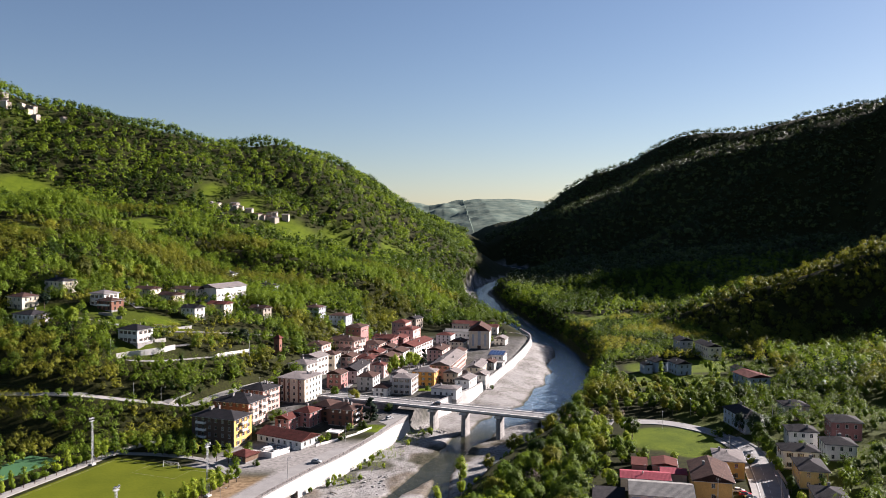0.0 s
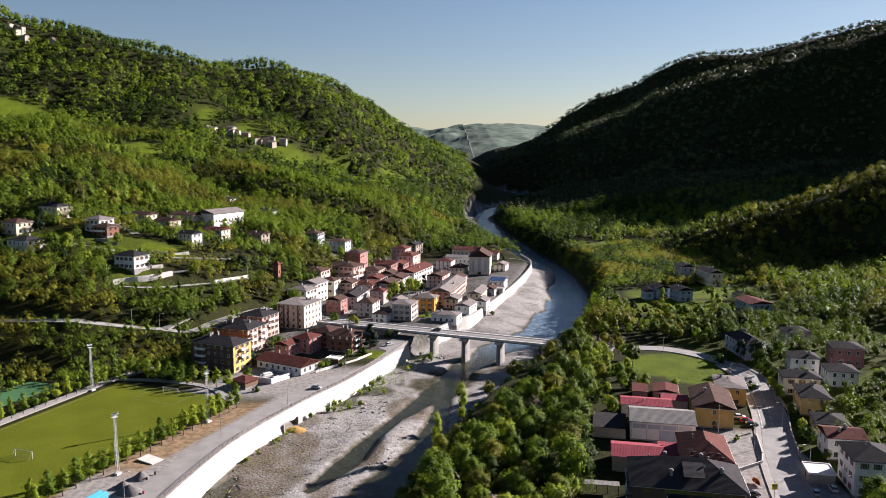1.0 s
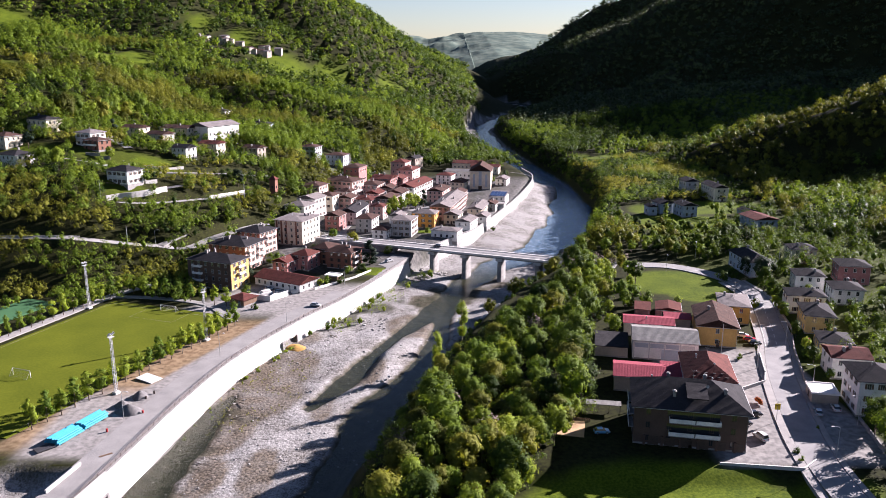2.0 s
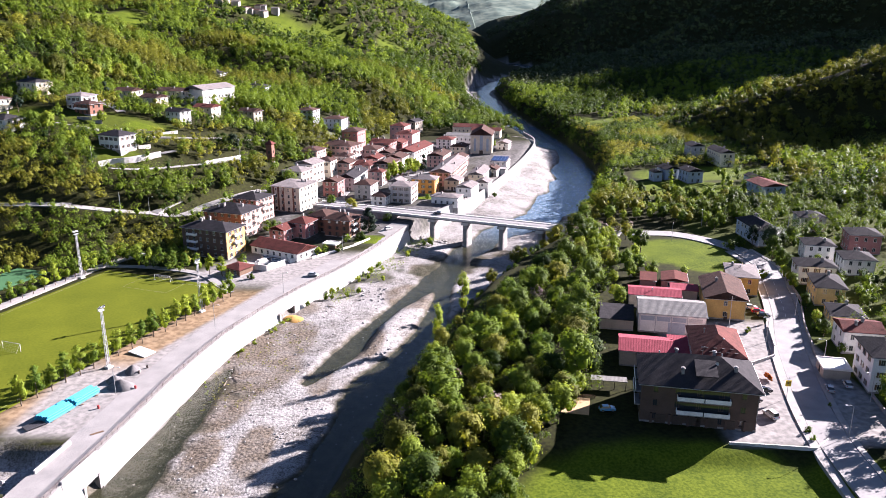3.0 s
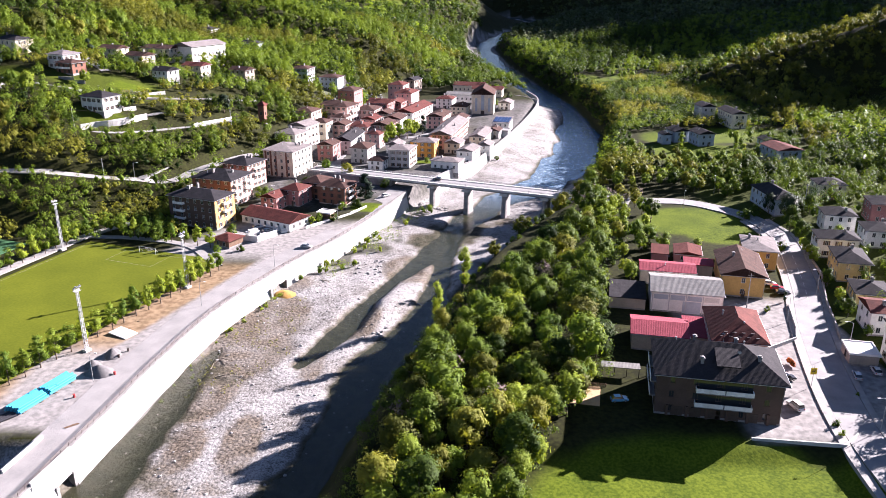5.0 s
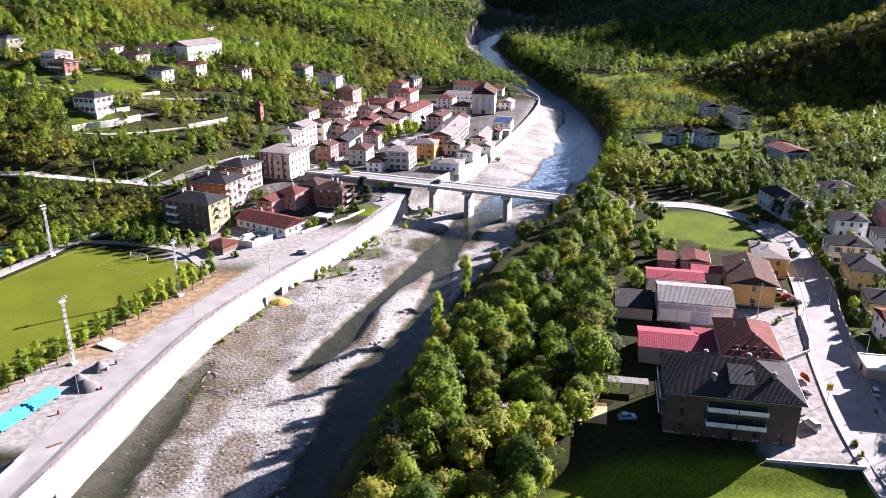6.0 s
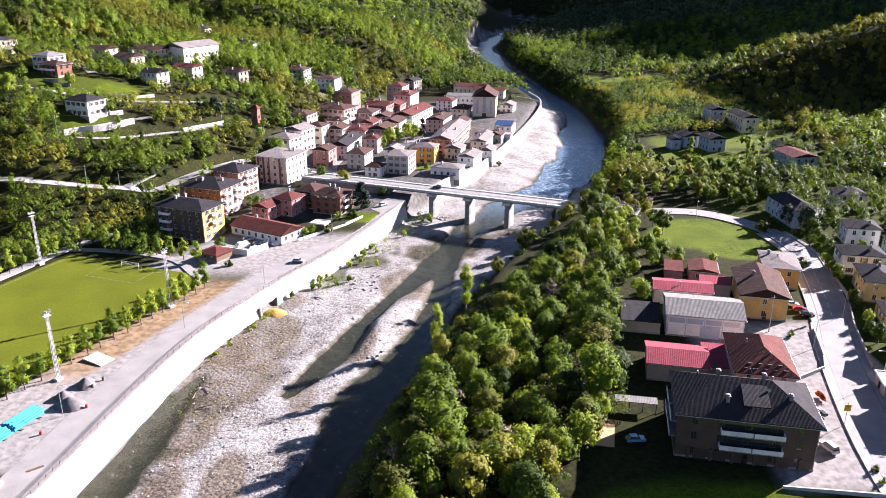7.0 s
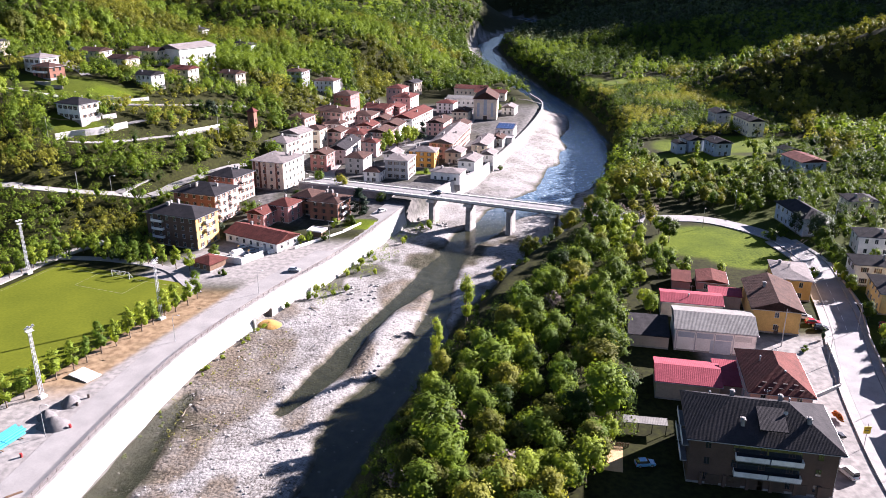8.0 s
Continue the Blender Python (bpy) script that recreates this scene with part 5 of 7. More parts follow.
house("second long barn with dark red roof", 36.0, 672.0, 24, 12, -12, 16.0, 1, CREAM, TILE_RED, "gable", 1.8, "F", 0.5, None, "barn", "barn", 0)

# smaller houses filling the lanes of the old village
for lab_, x_, y_, w_, d_, e_, wall_, roof_ in (
        ("narrow pink house wedged in a village lane", -61, 503, 9, 11, 20, PINK, TILE_BROWN), ("narrow white house wedged in a village lane", -64, 521, 10, 10, 21, WHITE, TILE_BROWN),
        ("low pink house in a narrow village lane", -46, 531, 10, 12, 18, PINK, TILE_RED), ("low cream house in a village lane", -38, 546, 9, 11, 19, CREAM, TILE_BROWN),
        ("rose house in a village lane", -33, 583, 11, 12, 20, ROSE, TILE_RED), ("white house by the village lane", -27, 470, 8, 9, 15, WHITE, TILE_GREY),
        ("cream house beside the orange house", 6, 470, 9, 10, 16, CREAM, TILE_GREY), ("pink house behind the long house", 10, 540, 10, 14, 17, PINK, TILE_BROWN),
        ("grey house beside the flood wall", 31, 512, 8, 10, 14.5, GREY, TILE_BROWN), ("white annexe beside the flood wall", 24, 474, 7, 10, 14, WHITE, TILE_GREY),
        ("pale house on the church square", 12, 590, 11, 12, 16, CREAM, TILE_BROWN), ("pale house behind the church", 46, 612, 9, 12, 15, WHITE, TILE_GREY),
        ("brown-roofed house above the street", -72, 494, 10, 10, 23, CREAM, TILE_BROWN), ("white low house below the bridge road", -34, 432, 8, 8, 15, WHITE, TILE_BROWN),
        ("rose house with brown roof by the apartments", -62, 452, 9, 10, 19, ROSE, TILE_BROWN), ("long pink house by the church square", -3, 545, 11, 20, 18, PINK, TILE_BROWN),
        ("white house with red roof near the barns", 2, 618, 12, 12, 17, WHITE, TILE_RED)):
    house(lab_, x_, y_, w_, d_, -16, e_, 2 if e_ < 17 else 3, wall_, roof_, "gable" if d_ > w_ else "hip", 1.7, "FR", 0.5, SHUT_BROWN if e_ > 18 else None, chimneys=1)

# church: tall plain gable with three long windows
ch, chz, chh = house("tall pale church with a brown gable roof and three long windows", 29.0, 600.0, 15.5, 23, -7, 24.0, 1, CREAM, TILE_BROWN, "gable", 4.4, "", 0.7, None, "church", "church", 0, group="")
for u, w_, h_ in ((-4.6, 1.7, 8.6), (0, 2.2, 10.4), (4.6, 1.7, 8.6)):
    lanc = Shape().box(-w_ / 2, -0.08, 0, w_ / 2, 0.02, h_)
    lanc.poly([(w_ / 2 * math.cos(math.pi * i / 8), -0.08, h_ + w_ / 2 * math.sin(math.pi * i / 8)) for i in range(9)], [tuple(range(8, -1, -1))])
    put("long_window", lanc.mesh("long_window", BLUISH), ch, pose(u, -11.55, 2.2 if u else 3.2), "tall arched pale-blue window")
put("portal", Shape().box(-1.3, -0.3, 0, 1.3, 0.02, 2.8).mesh("portal", DOOR), ch, pose(0, -11.55, 0))
for u in (-7.3, 7.3):
    put("pilaster", Shape().box(-0.5, -0.35, 0, 0.5, 0, chh).mesh("pilaster", CREAM), ch, pose(u, -11.5, 0))

# scattered houses on the slope
HB = dict(group="hillside houses")


def up_house(label, x, y, w, d, yaw, height, storeys, wall, roof, kind="hip", rise=1.6, shutters=None, name="house", category="house", **more):
    """A house on the slope: its height counts from the ground before its front."""
    z = at(x, y - d / 2)
    return house(label, x, y, w, d, yaw, z + height, storeys, wall, roof, kind, rise, "FR", 0.7, shutters, name, category, z=z, **more, **HB)


up_house("white hillside villa with dark hip roof", -167, 419, 14, 11, -24, 7.6, 2, WHITE, TILE_DARK, "hip", 2.0, SHUT_BROWN)
up_house("white hillside villa with wide grey roofs", -206, 470, 12, 11, -25, 8.2, 2, WHITE, TILE_GREY, "hip", 1.6, SHUT_BROWN)
up_house("brown hillside annexe with broad balcony", -199, 462, 12, 9, -25, 6.0, 2, BRICKY, TILE_BROWN, "hip", 1.4, balconies=[("F", 0, 1, 9)])
up_house("long white hall with shallow grey roof", -158, 556, 30, 16, 62, 11.5, 1, WHITE, TILE_GREY, "gable", 2.2, None, "hall", "hall", chimneys=0)
up_house("low brown-roofed hall behind the houses", -180, 546, 22, 12, -18, 7.5, 2, CREAM, TILE_BROWN, "gable", 1.6, None, "hall", "hall")
up_house("pale hillside house with brown roof", -196, 512, 14, 10, -20, 6.5, 2, CREAM, TILE_BROWN, "gable", 1.6)
up_house("stone and cream hillside house", -176, 500, 13, 10, -25, 7.0, 2, CREAM, TILE_BROWN, "gable", 1.6)
up_house("white hillside house with dark roof", -156, 482, 11, 9, -25, 6.5, 2, WHITE, TILE_DARK, "gable", 1.6)
up_house("cream hillside house with bright red roof", -149, 516, 13, 10, -18, 6.5, 2, CREAM, TILE_RED, "gable", 1.5)
up_house("small stone hillside cottage with a dark roof", -127, 537, 12, 9, -25, 6.5, 2, STONE, TILE_BROWN, "gable", 1.6)
up_house("square white house with brown hip roof at the wood's edge", -98, 588, 13, 12, -15, 9.5, 3, BLUISH, TILE_BROWN, "hip", 1.6, SHUT_BROWN)
up_house("white house with brown hip roof at the wood's edge", -80, 601, 14, 12, -15, 9.5, 3, BLUISH, TILE_BROWN, "hip", 1.6)
up_house("white house among the trees above the hall", -185, 670, 12, 10, -15, 9.0, 2, WHITE, TILE_DARK, "hip", 1.6)
up_house("dim white villa at the dark wood's edge", -143, 630, 17, 10, -10, 8.0, 2, BLUISH, TILE_DARK, "hip", 1.6)
up_house("pale villa with dark roof among gardens", -229, 430, 15, 12, -25, 7.0, 2, WHITE, TILE_DARK, "hip", 1.8)
up_house("pale villa with arches among trees", -240, 486, 17, 11, -25, 8.5, 2, CREAM, TILE_DARK, "hip", 1.8)
up_house("pale villa with brown roof at the garden wall", -250, 460, 13, 11, -25, 7.5, 2, CREAM, TILE_BROWN, "hip", 1.8)
up_house("stone cottage above the village wood", -25, 692, 9, 12, -30, 9.0, 2, STONE, TILE_DARK, "gable", 1.5)
up_house("white far farmhouse by a pale lane", -62, 975, 11, 9, -10, 9.0, 2, WHITE, TILE_GREY, "hip", 1.2)
up_house("slender red-brick shrine tower with tiled cap", -101, 472, 3.6, 3.6, -15, 11.0, 1, BRICKY, TILE_RED, "hip", 1.4, None, "shrine_tower", "tower", chimneys=0)
far = random.Random(3)
for cx, cy, n_, sx, sy in ((-282, 1086, 6, 22, 12), (-248, 1094, 8, 26, 14), (-325, 1074, 3, 12, 8), (-630, 1190, 10, 60, 16)):
    for k in range(n_):
        fx, fy = cx + far.uniform(-sx, sx), cy + far.uniform(-sy, sy)
        house("small far stone house of the upper hamlet", fx, fy, far.uniform(8, 13), far.uniform(8, 11), far.uniform(-30, 10), at(fx, fy) + far.uniform(5, 7.5), 2, far.choice((CREAM, STONE, STONE)), far.choice((TILE_BROWN, TILE_GREY)), "gable", 1.6, "", 0.4, None, chimneys=0, group="far hamlet houses")


# ---- trees ----
def leaves_at(rng, centres, out, size, flat=0.74):
    """Three-cornered leaf clumps round the given places, turned partly towards out."""
    n = len(centres)
    nrm = out * flat + rng.normal(size=(n, 3)) * (1 - flat) * 0.8
    nrm /= np.linalg.norm(nrm, axis=1, keepdims=True) + 1e-9
    ref = rng.normal(size=(n, 3))
    a = np.cross(nrm, ref)
    a /= np.linalg.norm(a, axis=1, keepdims=True) + 1e-9
    b = np.cross(nrm, a)
    s = size * rng.uniform(0.6, 1.35, (n, 1))
    a, b = a * s, b * s
    k = rng.uniform(0.7, 1.15, (n, 3, 1))
    co = np.stack([centres + a * k[:, 0], centres + (-0.5 * a + 0.85 * b) * k[:, 1], centres + (-0.5 * a - 0.85 * b) * k[:, 2]], 1)
    return co.reshape(-1, 3)


def ball(rng, n, uneven=0.18):
    """n uneven round cores: their corners (n, 26, 3) and the 48 faces of one."""
    g = np.array([(x, y, z) for x in (-1, 0, 1) for y in (-1, 0, 1) for z in (-1, 0, 1) if (x, y, z) != (0, 0, 0)], float)
    key = {tuple(v.astype(int)): i for i, v in enumerate(g)}
    faces = []
    for axis in range(3):
        u, v = (axis + 1) % 3, (axis + 2) % 3
        for s in (-1, 1):
            for a in (-1, 0):
                for b in (-1, 0):
                    ring = []
                    for da, db in ((0, 0), (1, 0), (1, 1), (0, 1)):
                        c = [0, 0, 0]
                        c[axis], c[u], c[v] = s, a + da, b + db
                        ring.append(key[tuple(c)])
                    ring = ring if s > 0 else ring[::-1]
                    faces += [ring[:3], [ring[0], ring[2], ring[3]]]
    g = g / np.linalg.norm(g, axis=1, keepdims=True)
    return g[None] * rng.uniform(1 - uneven, 1 + uneven, (n, 26, 1)), np.array(faces)


def crown_points(rng, kind, count, height, width):
    """Places and outward ways of leaf clumps for a crown of that kind."""
    h0 = {"broad": 0.25, "poplar": 0.10, "young": 0.20, "bush": 0.02, "conifer": 0.06, "bare": 0.3}[kind]
    lobes = {"broad": 26, "poplar": 22, "young": 14, "bush": 12, "conifer": 16, "bare": 12}[kind]
    u = rng.uniform(0, 1, lobes)
    if kind == "poplar":
        prof = np.sin(np.pi * np.clip(u * 0.92 + 0.06, 0, 1)) ** 0.6
    elif kind == "conifer":
        prof = 1.05 - u
    elif kind == "young":
        prof = np.sin(np.pi * np.clip(0.25 + 0.7 * u, 0, 1)) ** 0.8
    else:
        prof = np.sqrt(np.clip(1 - (1.9 * u - 0.85) ** 2, 0.05, 1))
    t = rng.uniform(0, 2 * np.pi, lobes)
    r = width / 2 * prof * rng.uniform(0.35, 0.8, lobes)
    c = np.stack([r * np.cos(t), r * np.sin(t), height * (h0 + (1 - h0) * (0.08 + 0.84 * u))], 1)
    rad = width * rng.uniform(0.10, 0.21, lobes) * (0.6 + 0.4 * prof) * {"poplar": 2.0, "young": 1.35, "conifer": 1.3, "bush": 1.2}.get(kind, 1.0)
    stretch = np.array([1.0, 1.0, 0.8 if kind == "conifer" else 1.5])
    pick = rng.integers(0, lobes, count)
    d = rng.normal(size=(count, 3))
    d /= np.linalg.norm(d, axis=1, keepdims=True)
    d[:, 2] = np.abs(d[:, 2]) * 0.9 + d[:, 2] * 0.1 if kind not in ("bush",) else np.abs(d[:, 2])
    p = c[pick] + stretch * d * (rad[pick] * np.where(rng.uniform(0, 1, count) < 0.3, rng.uniform(1.05, 1.6, count), rng.uniform(0.75, 1.1, count)))[:, None]
    mid = np.array([0, 0, height * (h0 + 0.35 * (1 - h0))])
    o = (p - mid) / np.array([width, width, height * 0.8])
    o /= np.linalg.norm(o, axis=1, keepdims=True) + 1e-9
    return p, 0.5 * d + 0.6 * o, c, rad


def crown_mesh(name, kind, seed, count, height, width, size, mat):
    rng = np.random.default_rng(seed)
    p, d, c, rad = crown_points(rng, kind, count, height, width)
    co = leaves_at(rng, p, d, size)
    quads = np.arange(len(co)).reshape(-1, 3)
    ways = np.repeat(d + 0.12 * rng.normal(size=d.shape), 3, axis=0)
    if kind != "bare":
        c, rad = c[::2], rad[::2]
        cores, faces = ball(rng, len(c))
        ways = np.concatenate([ways, cores.reshape(-1, 3)])
        cores = c[:, None] + cores * np.array([1.0, 1.0, 1.3]) * (rad * 0.66)[:, None, None]
        cores[..., 2] = np.maximum(cores[..., 2], 0.1)
        quads = np.concatenate([quads, (len(co) + np.arange(len(c))[:, None, None] * 26 + faces[None]).reshape(-1, 3)])
        co = np.concatenate([co, cores.reshape(-1, 3)])
    return big_mesh(name, co, quads, mat, ways)


def trunk_mesh(seed, height, width, kind):
    r = random.Random(seed)
    sh = Shape()
    base_r = 0.018 * height + 0.05
    top = height * (0.85 if kind in ("poplar", "conifer") else 0.6)
    p = Vector((0, 0, -0.6))
    steps = 4
    knots = [p]
    for i in range(steps):
        q = Vector((r.uniform(-0.02, 0.02) * height, r.uniform(-0.02, 0.02) * height, top * (i + 1) / steps))
        sh.tube(p, q, base_r * (1 - i / steps * 0.75), base_r * (1 - (i + 1) / steps * 0.75), 6)
        p = q
        knots.append(q)
    for i in range(5 if kind != "young" else 3):
        k = knots[1 + i % (steps - 1)]
        t = r.uniform(0, 6.28)
        e = k + Vector((math.cos(t) * width * 0.3, math.sin(t) * width * 0.3, height * r.uniform(0.12, 0.28)))
        sh.tube(k, e, base_r * 0.4, base_r * 0.1, 4)
    return sh.mesh("trunk", BARK, True)


SPECIES = {}


def species(key, kind, count, height, width, size, mat, variants, leaf_name="crown"):
    SPECIES[key] = [(trunk_mesh(k * 7 + len(SPECIES), height, width, kind), crown_mesh(leaf_name, kind, k * 13 + 5 + len(SPECIES) * 101, count, height, width, size, mat)) for k in range(variants)]


species("broad", "broad", 2400, 12, 9.5, 0.30, LEAF, 4)
species("gold", "broad", 2200, 10, 8.5, 0.28, LEAF_GOLD, 3)
species("lime", "broad", 2000, 9, 7, 0.25, LEAF_LIME, 3)
species("deep", "broad", 2200, 12, 9.5, 0.30, LEAF_DARK, 2)
species("poplar", "poplar", 1800, 16, 4.2, 0.26, LEAF_LIME, 2)
species("young", "young", 1200, 8.6, 4.0, 0.23, LEAF_LIME, 3)
species("bush", "bush", 700, 3.2, 4.2, 0.22, LEAF, 3)
species("bush_gold", "bush", 520, 2.6, 3.4, 0.18, LEAF_LIME, 2)
species("conifer", "conifer", 2000, 14, 8, 0.36, LEAF_DARK, 2)
species("cypress", "poplar", 900, 9, 2.4, 0.24, LEAF_DARK, 1)
species("bare", "bare", 240, 10, 7, 0.34, TWIG, 2, "bare_crown")
trees = random.Random(11)
TREE_NAMES = {"broad": ("tree", "leafy green broadleaf tree in spring"), "gold": ("tree", "golden-green young-leaved broadleaf tree"), "lime": ("tree", "bright light-green broadleaf tree"), "deep": ("tree", "dark green dense broadleaf tree"), "poplar": ("poplar", "slender bright green poplar by the river"), "young": ("young_tree", "young round-crowned tree on a clear stem"), "bush": ("bush", "leafy green bush in fresh spring leaf"), "bush_gold": ("bush", "low yellow-green willow bush"), "conifer": ("conifer", "dark spreading conifer beside the houses"), "cypress": ("cypress", "dark narrow cypress in a garden"), "bare": ("bare_tree", "greyish tree still bare of leaves")}


def tree(key, x, y, scale=1.0, group="", label="", z=None, tall=1.0):
    name, words = TREE_NAMES[key]
    tm, cm = trees.choice(SPECIES[key])
    root = thing(name, pose(x, y, at(x, y) - 0.1 if z is None else z, 0, 0, trees.uniform(0, 360)), label or words, "bush" if "bush" in name else "tree", group)
    root.scale = (scale * trees.uniform(0.9, 1.1), scale * trees.uniform(0.9, 1.1), scale * tall * trees.uniform(0.9, 1.12))
    put("trunk", tm, root)
    leafage = put("crown" if key != "bare" else "bare_crown", cm, root)
    if key == "bare":
        leafage["kind"] = "stuff"
    return root


# rows of young trees beside the sports pitch
for k in range(19):
    x, y = -112.5 + k * 1.55 * 1.22, 208.5 + k * 4.62
    if y < 292:
        tree("young", x + trees.uniform(-.3, .3), y + trees.uniform(-.4, .4), 1.0, "row beside the pitch", z=8.5)
for k in range(16):
    x, y = -163 + k * 1.75, 266 + k * 4.7
    tree("young", x, y, 0.95, "row behind the pitch", z=8.6)
for k in range(9):
    tree("young", -133 + k * 5.6, 333 - k * 2.2, 0.95, "row behind the goal", z=8.6)

# riverside grove between the houses and the water
GROVE = [(-17, 150), (-14, 170), (-10, 196), (-1, 230), (8, 248), (17, 262), (29, 284), (45, 312), (56, 338), (66, 352), (64, 344), (66, 318), (60, 296), (50, 276), (44, 250), (42, 228), (36, 204), (24, 190), (16, 176), (10, 150)]


def inside(x, y, ring):
    hit_ = False
    for (x0, y0), (x1, y1) in zip(ring, ring[1:] + ring[:1]):
        if (y0 > y) != (y1 > y) and x < (x1 - x0) * (y - y0) / (y1 - y0) + x0:
            hit_ = not hit_
    return hit_


def scatter(ring, gap, kinds, lo, hi, seed, group, limit=400):
    r = random.Random(seed)
    xs, ys = [p[0] for p in ring], [p[1] for p in ring]
    done = []
    for _ in range(limit * 30):
        x, y = r.uniform(min(xs), max(xs)), r.uniform(min(ys), max(ys))
        if len(done) < limit and inside(x, y, ring) and all((x - a) ** 2 + (y - b) ** 2 > gap * gap for a, b in done):
            done.append((x, y))
            tree(r.choice(kinds), x, y, r.uniform(lo, hi), group)
    return done


scatter(GROVE, 6.0, ["broad", "lime", "broad", "lime", "broad", "lime", "bush", "gold", "broad", "lime", "lime", "bare"], 0.6, 1.25, 5, "riverside grove")
scatter([(-14, 166), (-6, 200), (20, 208), (34, 200), (16, 172)], 6.0, ["gold", "gold", "lime"], 0.7, 1.1, 15, "riverside grove")
scatter([(50, 276), (60, 270), (66, 298), (72, 300), (80, 318), (84, 344), (70, 352), (66, 330), (66, 318), (60, 296)], 6.4, ["lime", "broad", "lime", "bush", "lime"], 0.5, 0.85, 16, "trees between the grove and the sheds")
bank_rng = random.Random(44)
for k in range(60):
    y = bank_rng.uniform(200, 400)
    tree(bank_rng.choice(["bush", "bush_gold", "bush", "gold"]), float(bank(y, BANK_R)) + bank_rng.uniform(1, 9), y, bank_rng.uniform(0.5, 1.0) * (0.6 if k % 4 == 0 else 1), "bushes on the river bank")
tree("poplar", 6.5, 272, 0.95, "riverside grove")
tree("poplar", -2.0, 250, 0.85, "riverside grove")
tree("poplar", 66, 312, 0.9, "riverside grove")
scatter([(60, 372), (76, 378), (100, 382), (120, 372), (130, 372), (165, 395), (150, 412), (120, 426), (96, 440), (86, 440), (70, 400)], 5.6, ["broad", "gold", "gold", "lime", "lime"], 0.5, 0.8, 6, "thicket beyond the bridge")
scatter([(46, 352), (58, 346), (82, 352), (84, 366), (60, 372)], 4.8, ["gold", "gold", "bare", "bare"], 0.5, 0.75, 8, "thicket at the bridge end")
# trees from (113, 200) to (108, 171) added and enlarged to shade the road
for x, y, k, s in ((128, 452, "poplar", 0.7), (155, 446, "poplar", 0.75), (157, 440, "lime", 0.6), (150, 428, "lime", 0.7), (66, 282, "bush", 1.0), (72, 303, "bush", 1.3), (80, 306, "bush", 1.4), (92, 305, "bush_gold", 1.2), (120, 335, "bush", 1.4), (126, 340, "bush", 1.2), (112, 375, "lime", 0.8), (124, 366, "bush", 1.4), (140, 362, "lime", 0.8), (148, 340, "broad", 0.7),
                   (145, 310, "lime", 0.6), (128, 300, "lime", 0.5), (142, 268, "lime", 0.6), (146, 250, "bush", 1.2), (120, 300, "bush", 1.0), (118, 250, "bush", 1.1), (117, 233, "lime", 0.45), (88, 190, "bush", 0.5), (87.5, 186, "bush", 0.4), (160, 275, "broad", 0.8), (165, 290, "broad", 0.8), (131, 318, "broad", 0.85), (134, 329, "deep", 0.9), (130, 307, "broad", 0.7), (139, 334, "broad", 0.85), (132, 341, "deep", 0.75), (127.5, 296, "lime", 0.6), (126, 287, "broad", 0.55), (122, 268, "broad", 0.5), (120, 256, "lime", 0.5), (118, 246, "broad", 0.5), (113, 200, "broad", 0.9), (112, 191, "broad", 0.95), (109, 181, "broad", 0.9), (108, 171, "lime", 0.9), (152, 286, "bush", 1.3), (104, 257, "cypress", 0.45), (96, 250, "bush", 0.5), (99.5, 203, "bush", 0.3)):
    tree(k, x, y, s, "garden plants")
cedar = tree("conifer", -35.5, 376.5, 0.85, label="dark spreading cedar by the bridge end")
cedar.scale.x, cedar.scale.y = 1.35, 1.3
for x, y, k, s in ((-59, 421, "lime", 0.8), (-47.5, 411, "gold", 0.8), (-66, 400, "bush", 1.2), (-80, 376, "bush", 1.6), (-84, 380, "bush", 1.2), (-44, 362, "bush", 1.0), (-38, 366, "bush", 1.1), (-52, 347, "bush", 1.0), (-55, 344, "bush_gold", 1.2), (-46, 348, "bush", 0.9), (-88, 352, "deep", 0.45), (-84, 330, "bush", 1.2), (-76, 312, "bush", 0.7), (-28, 396, "bush", 1.2),
                   (-22, 506, "lime", 1.2), (-26.5, 500, "lime", 1.15), (-31, 494, "lime", 1.2), (-18, 513, "lime", 1.2), (-13, 521, "conifer", 0.9), (-35, 487, "lime", 1.0), (-9, 445, "bush", 0.8), (0, 444, "bush", 0.9), (50, 640, "cypress", 1.0), (40, 628, "bush", 1.0), (52, 660, "bush", 1.2), (30, 474, "bush", 0.8), (-60, 434, "bush", 0.7)):
    tree(k, x, y, s, "village garden plants")

# single trees between the lanes and gardens of the slope
SLOPE_RING = [(-250, 372), (-180, 372), (-140, 392), (-112, 420), (-104, 470), (-112, 530), (-150, 540), (-235, 535), (-262, 480)]
slope_rng = random.Random(23)
homes = [(o.location.x, o.location.y) for o in scene.objects if o.parent is None and o.get("group") == "hillside houses"]
lanes = [HILL_ROAD, TERRACE_LOW, TERRACE_HIGH, [(-270, 440), (-217, 438), (-197, 437), (-171, 438), (-151, 450), (-132, 470), (-112, 500)]]
planted = 0
while planted < 12:
    x, y = slope_rng.uniform(-262, -104), slope_rng.uniform(372, 540)
    clear = all((x - a) ** 2 + (y - b) ** 2 > 11 ** 2 for a, b in homes) and all(float(to_line(np.array([x]), np.array([y]), w)[0][0]) > 4.5 for w in lanes)
    if clear and inside(x, y, SLOPE_RING):
        tree(slope_rng.choice(["broad", "lime", "lime", "gold", "broad", "conifer", "broad", "deep", "cypress"]), x, y, slope_rng.uniform(0.55, 0.95), "garden trees on the slope")
        planted += 1

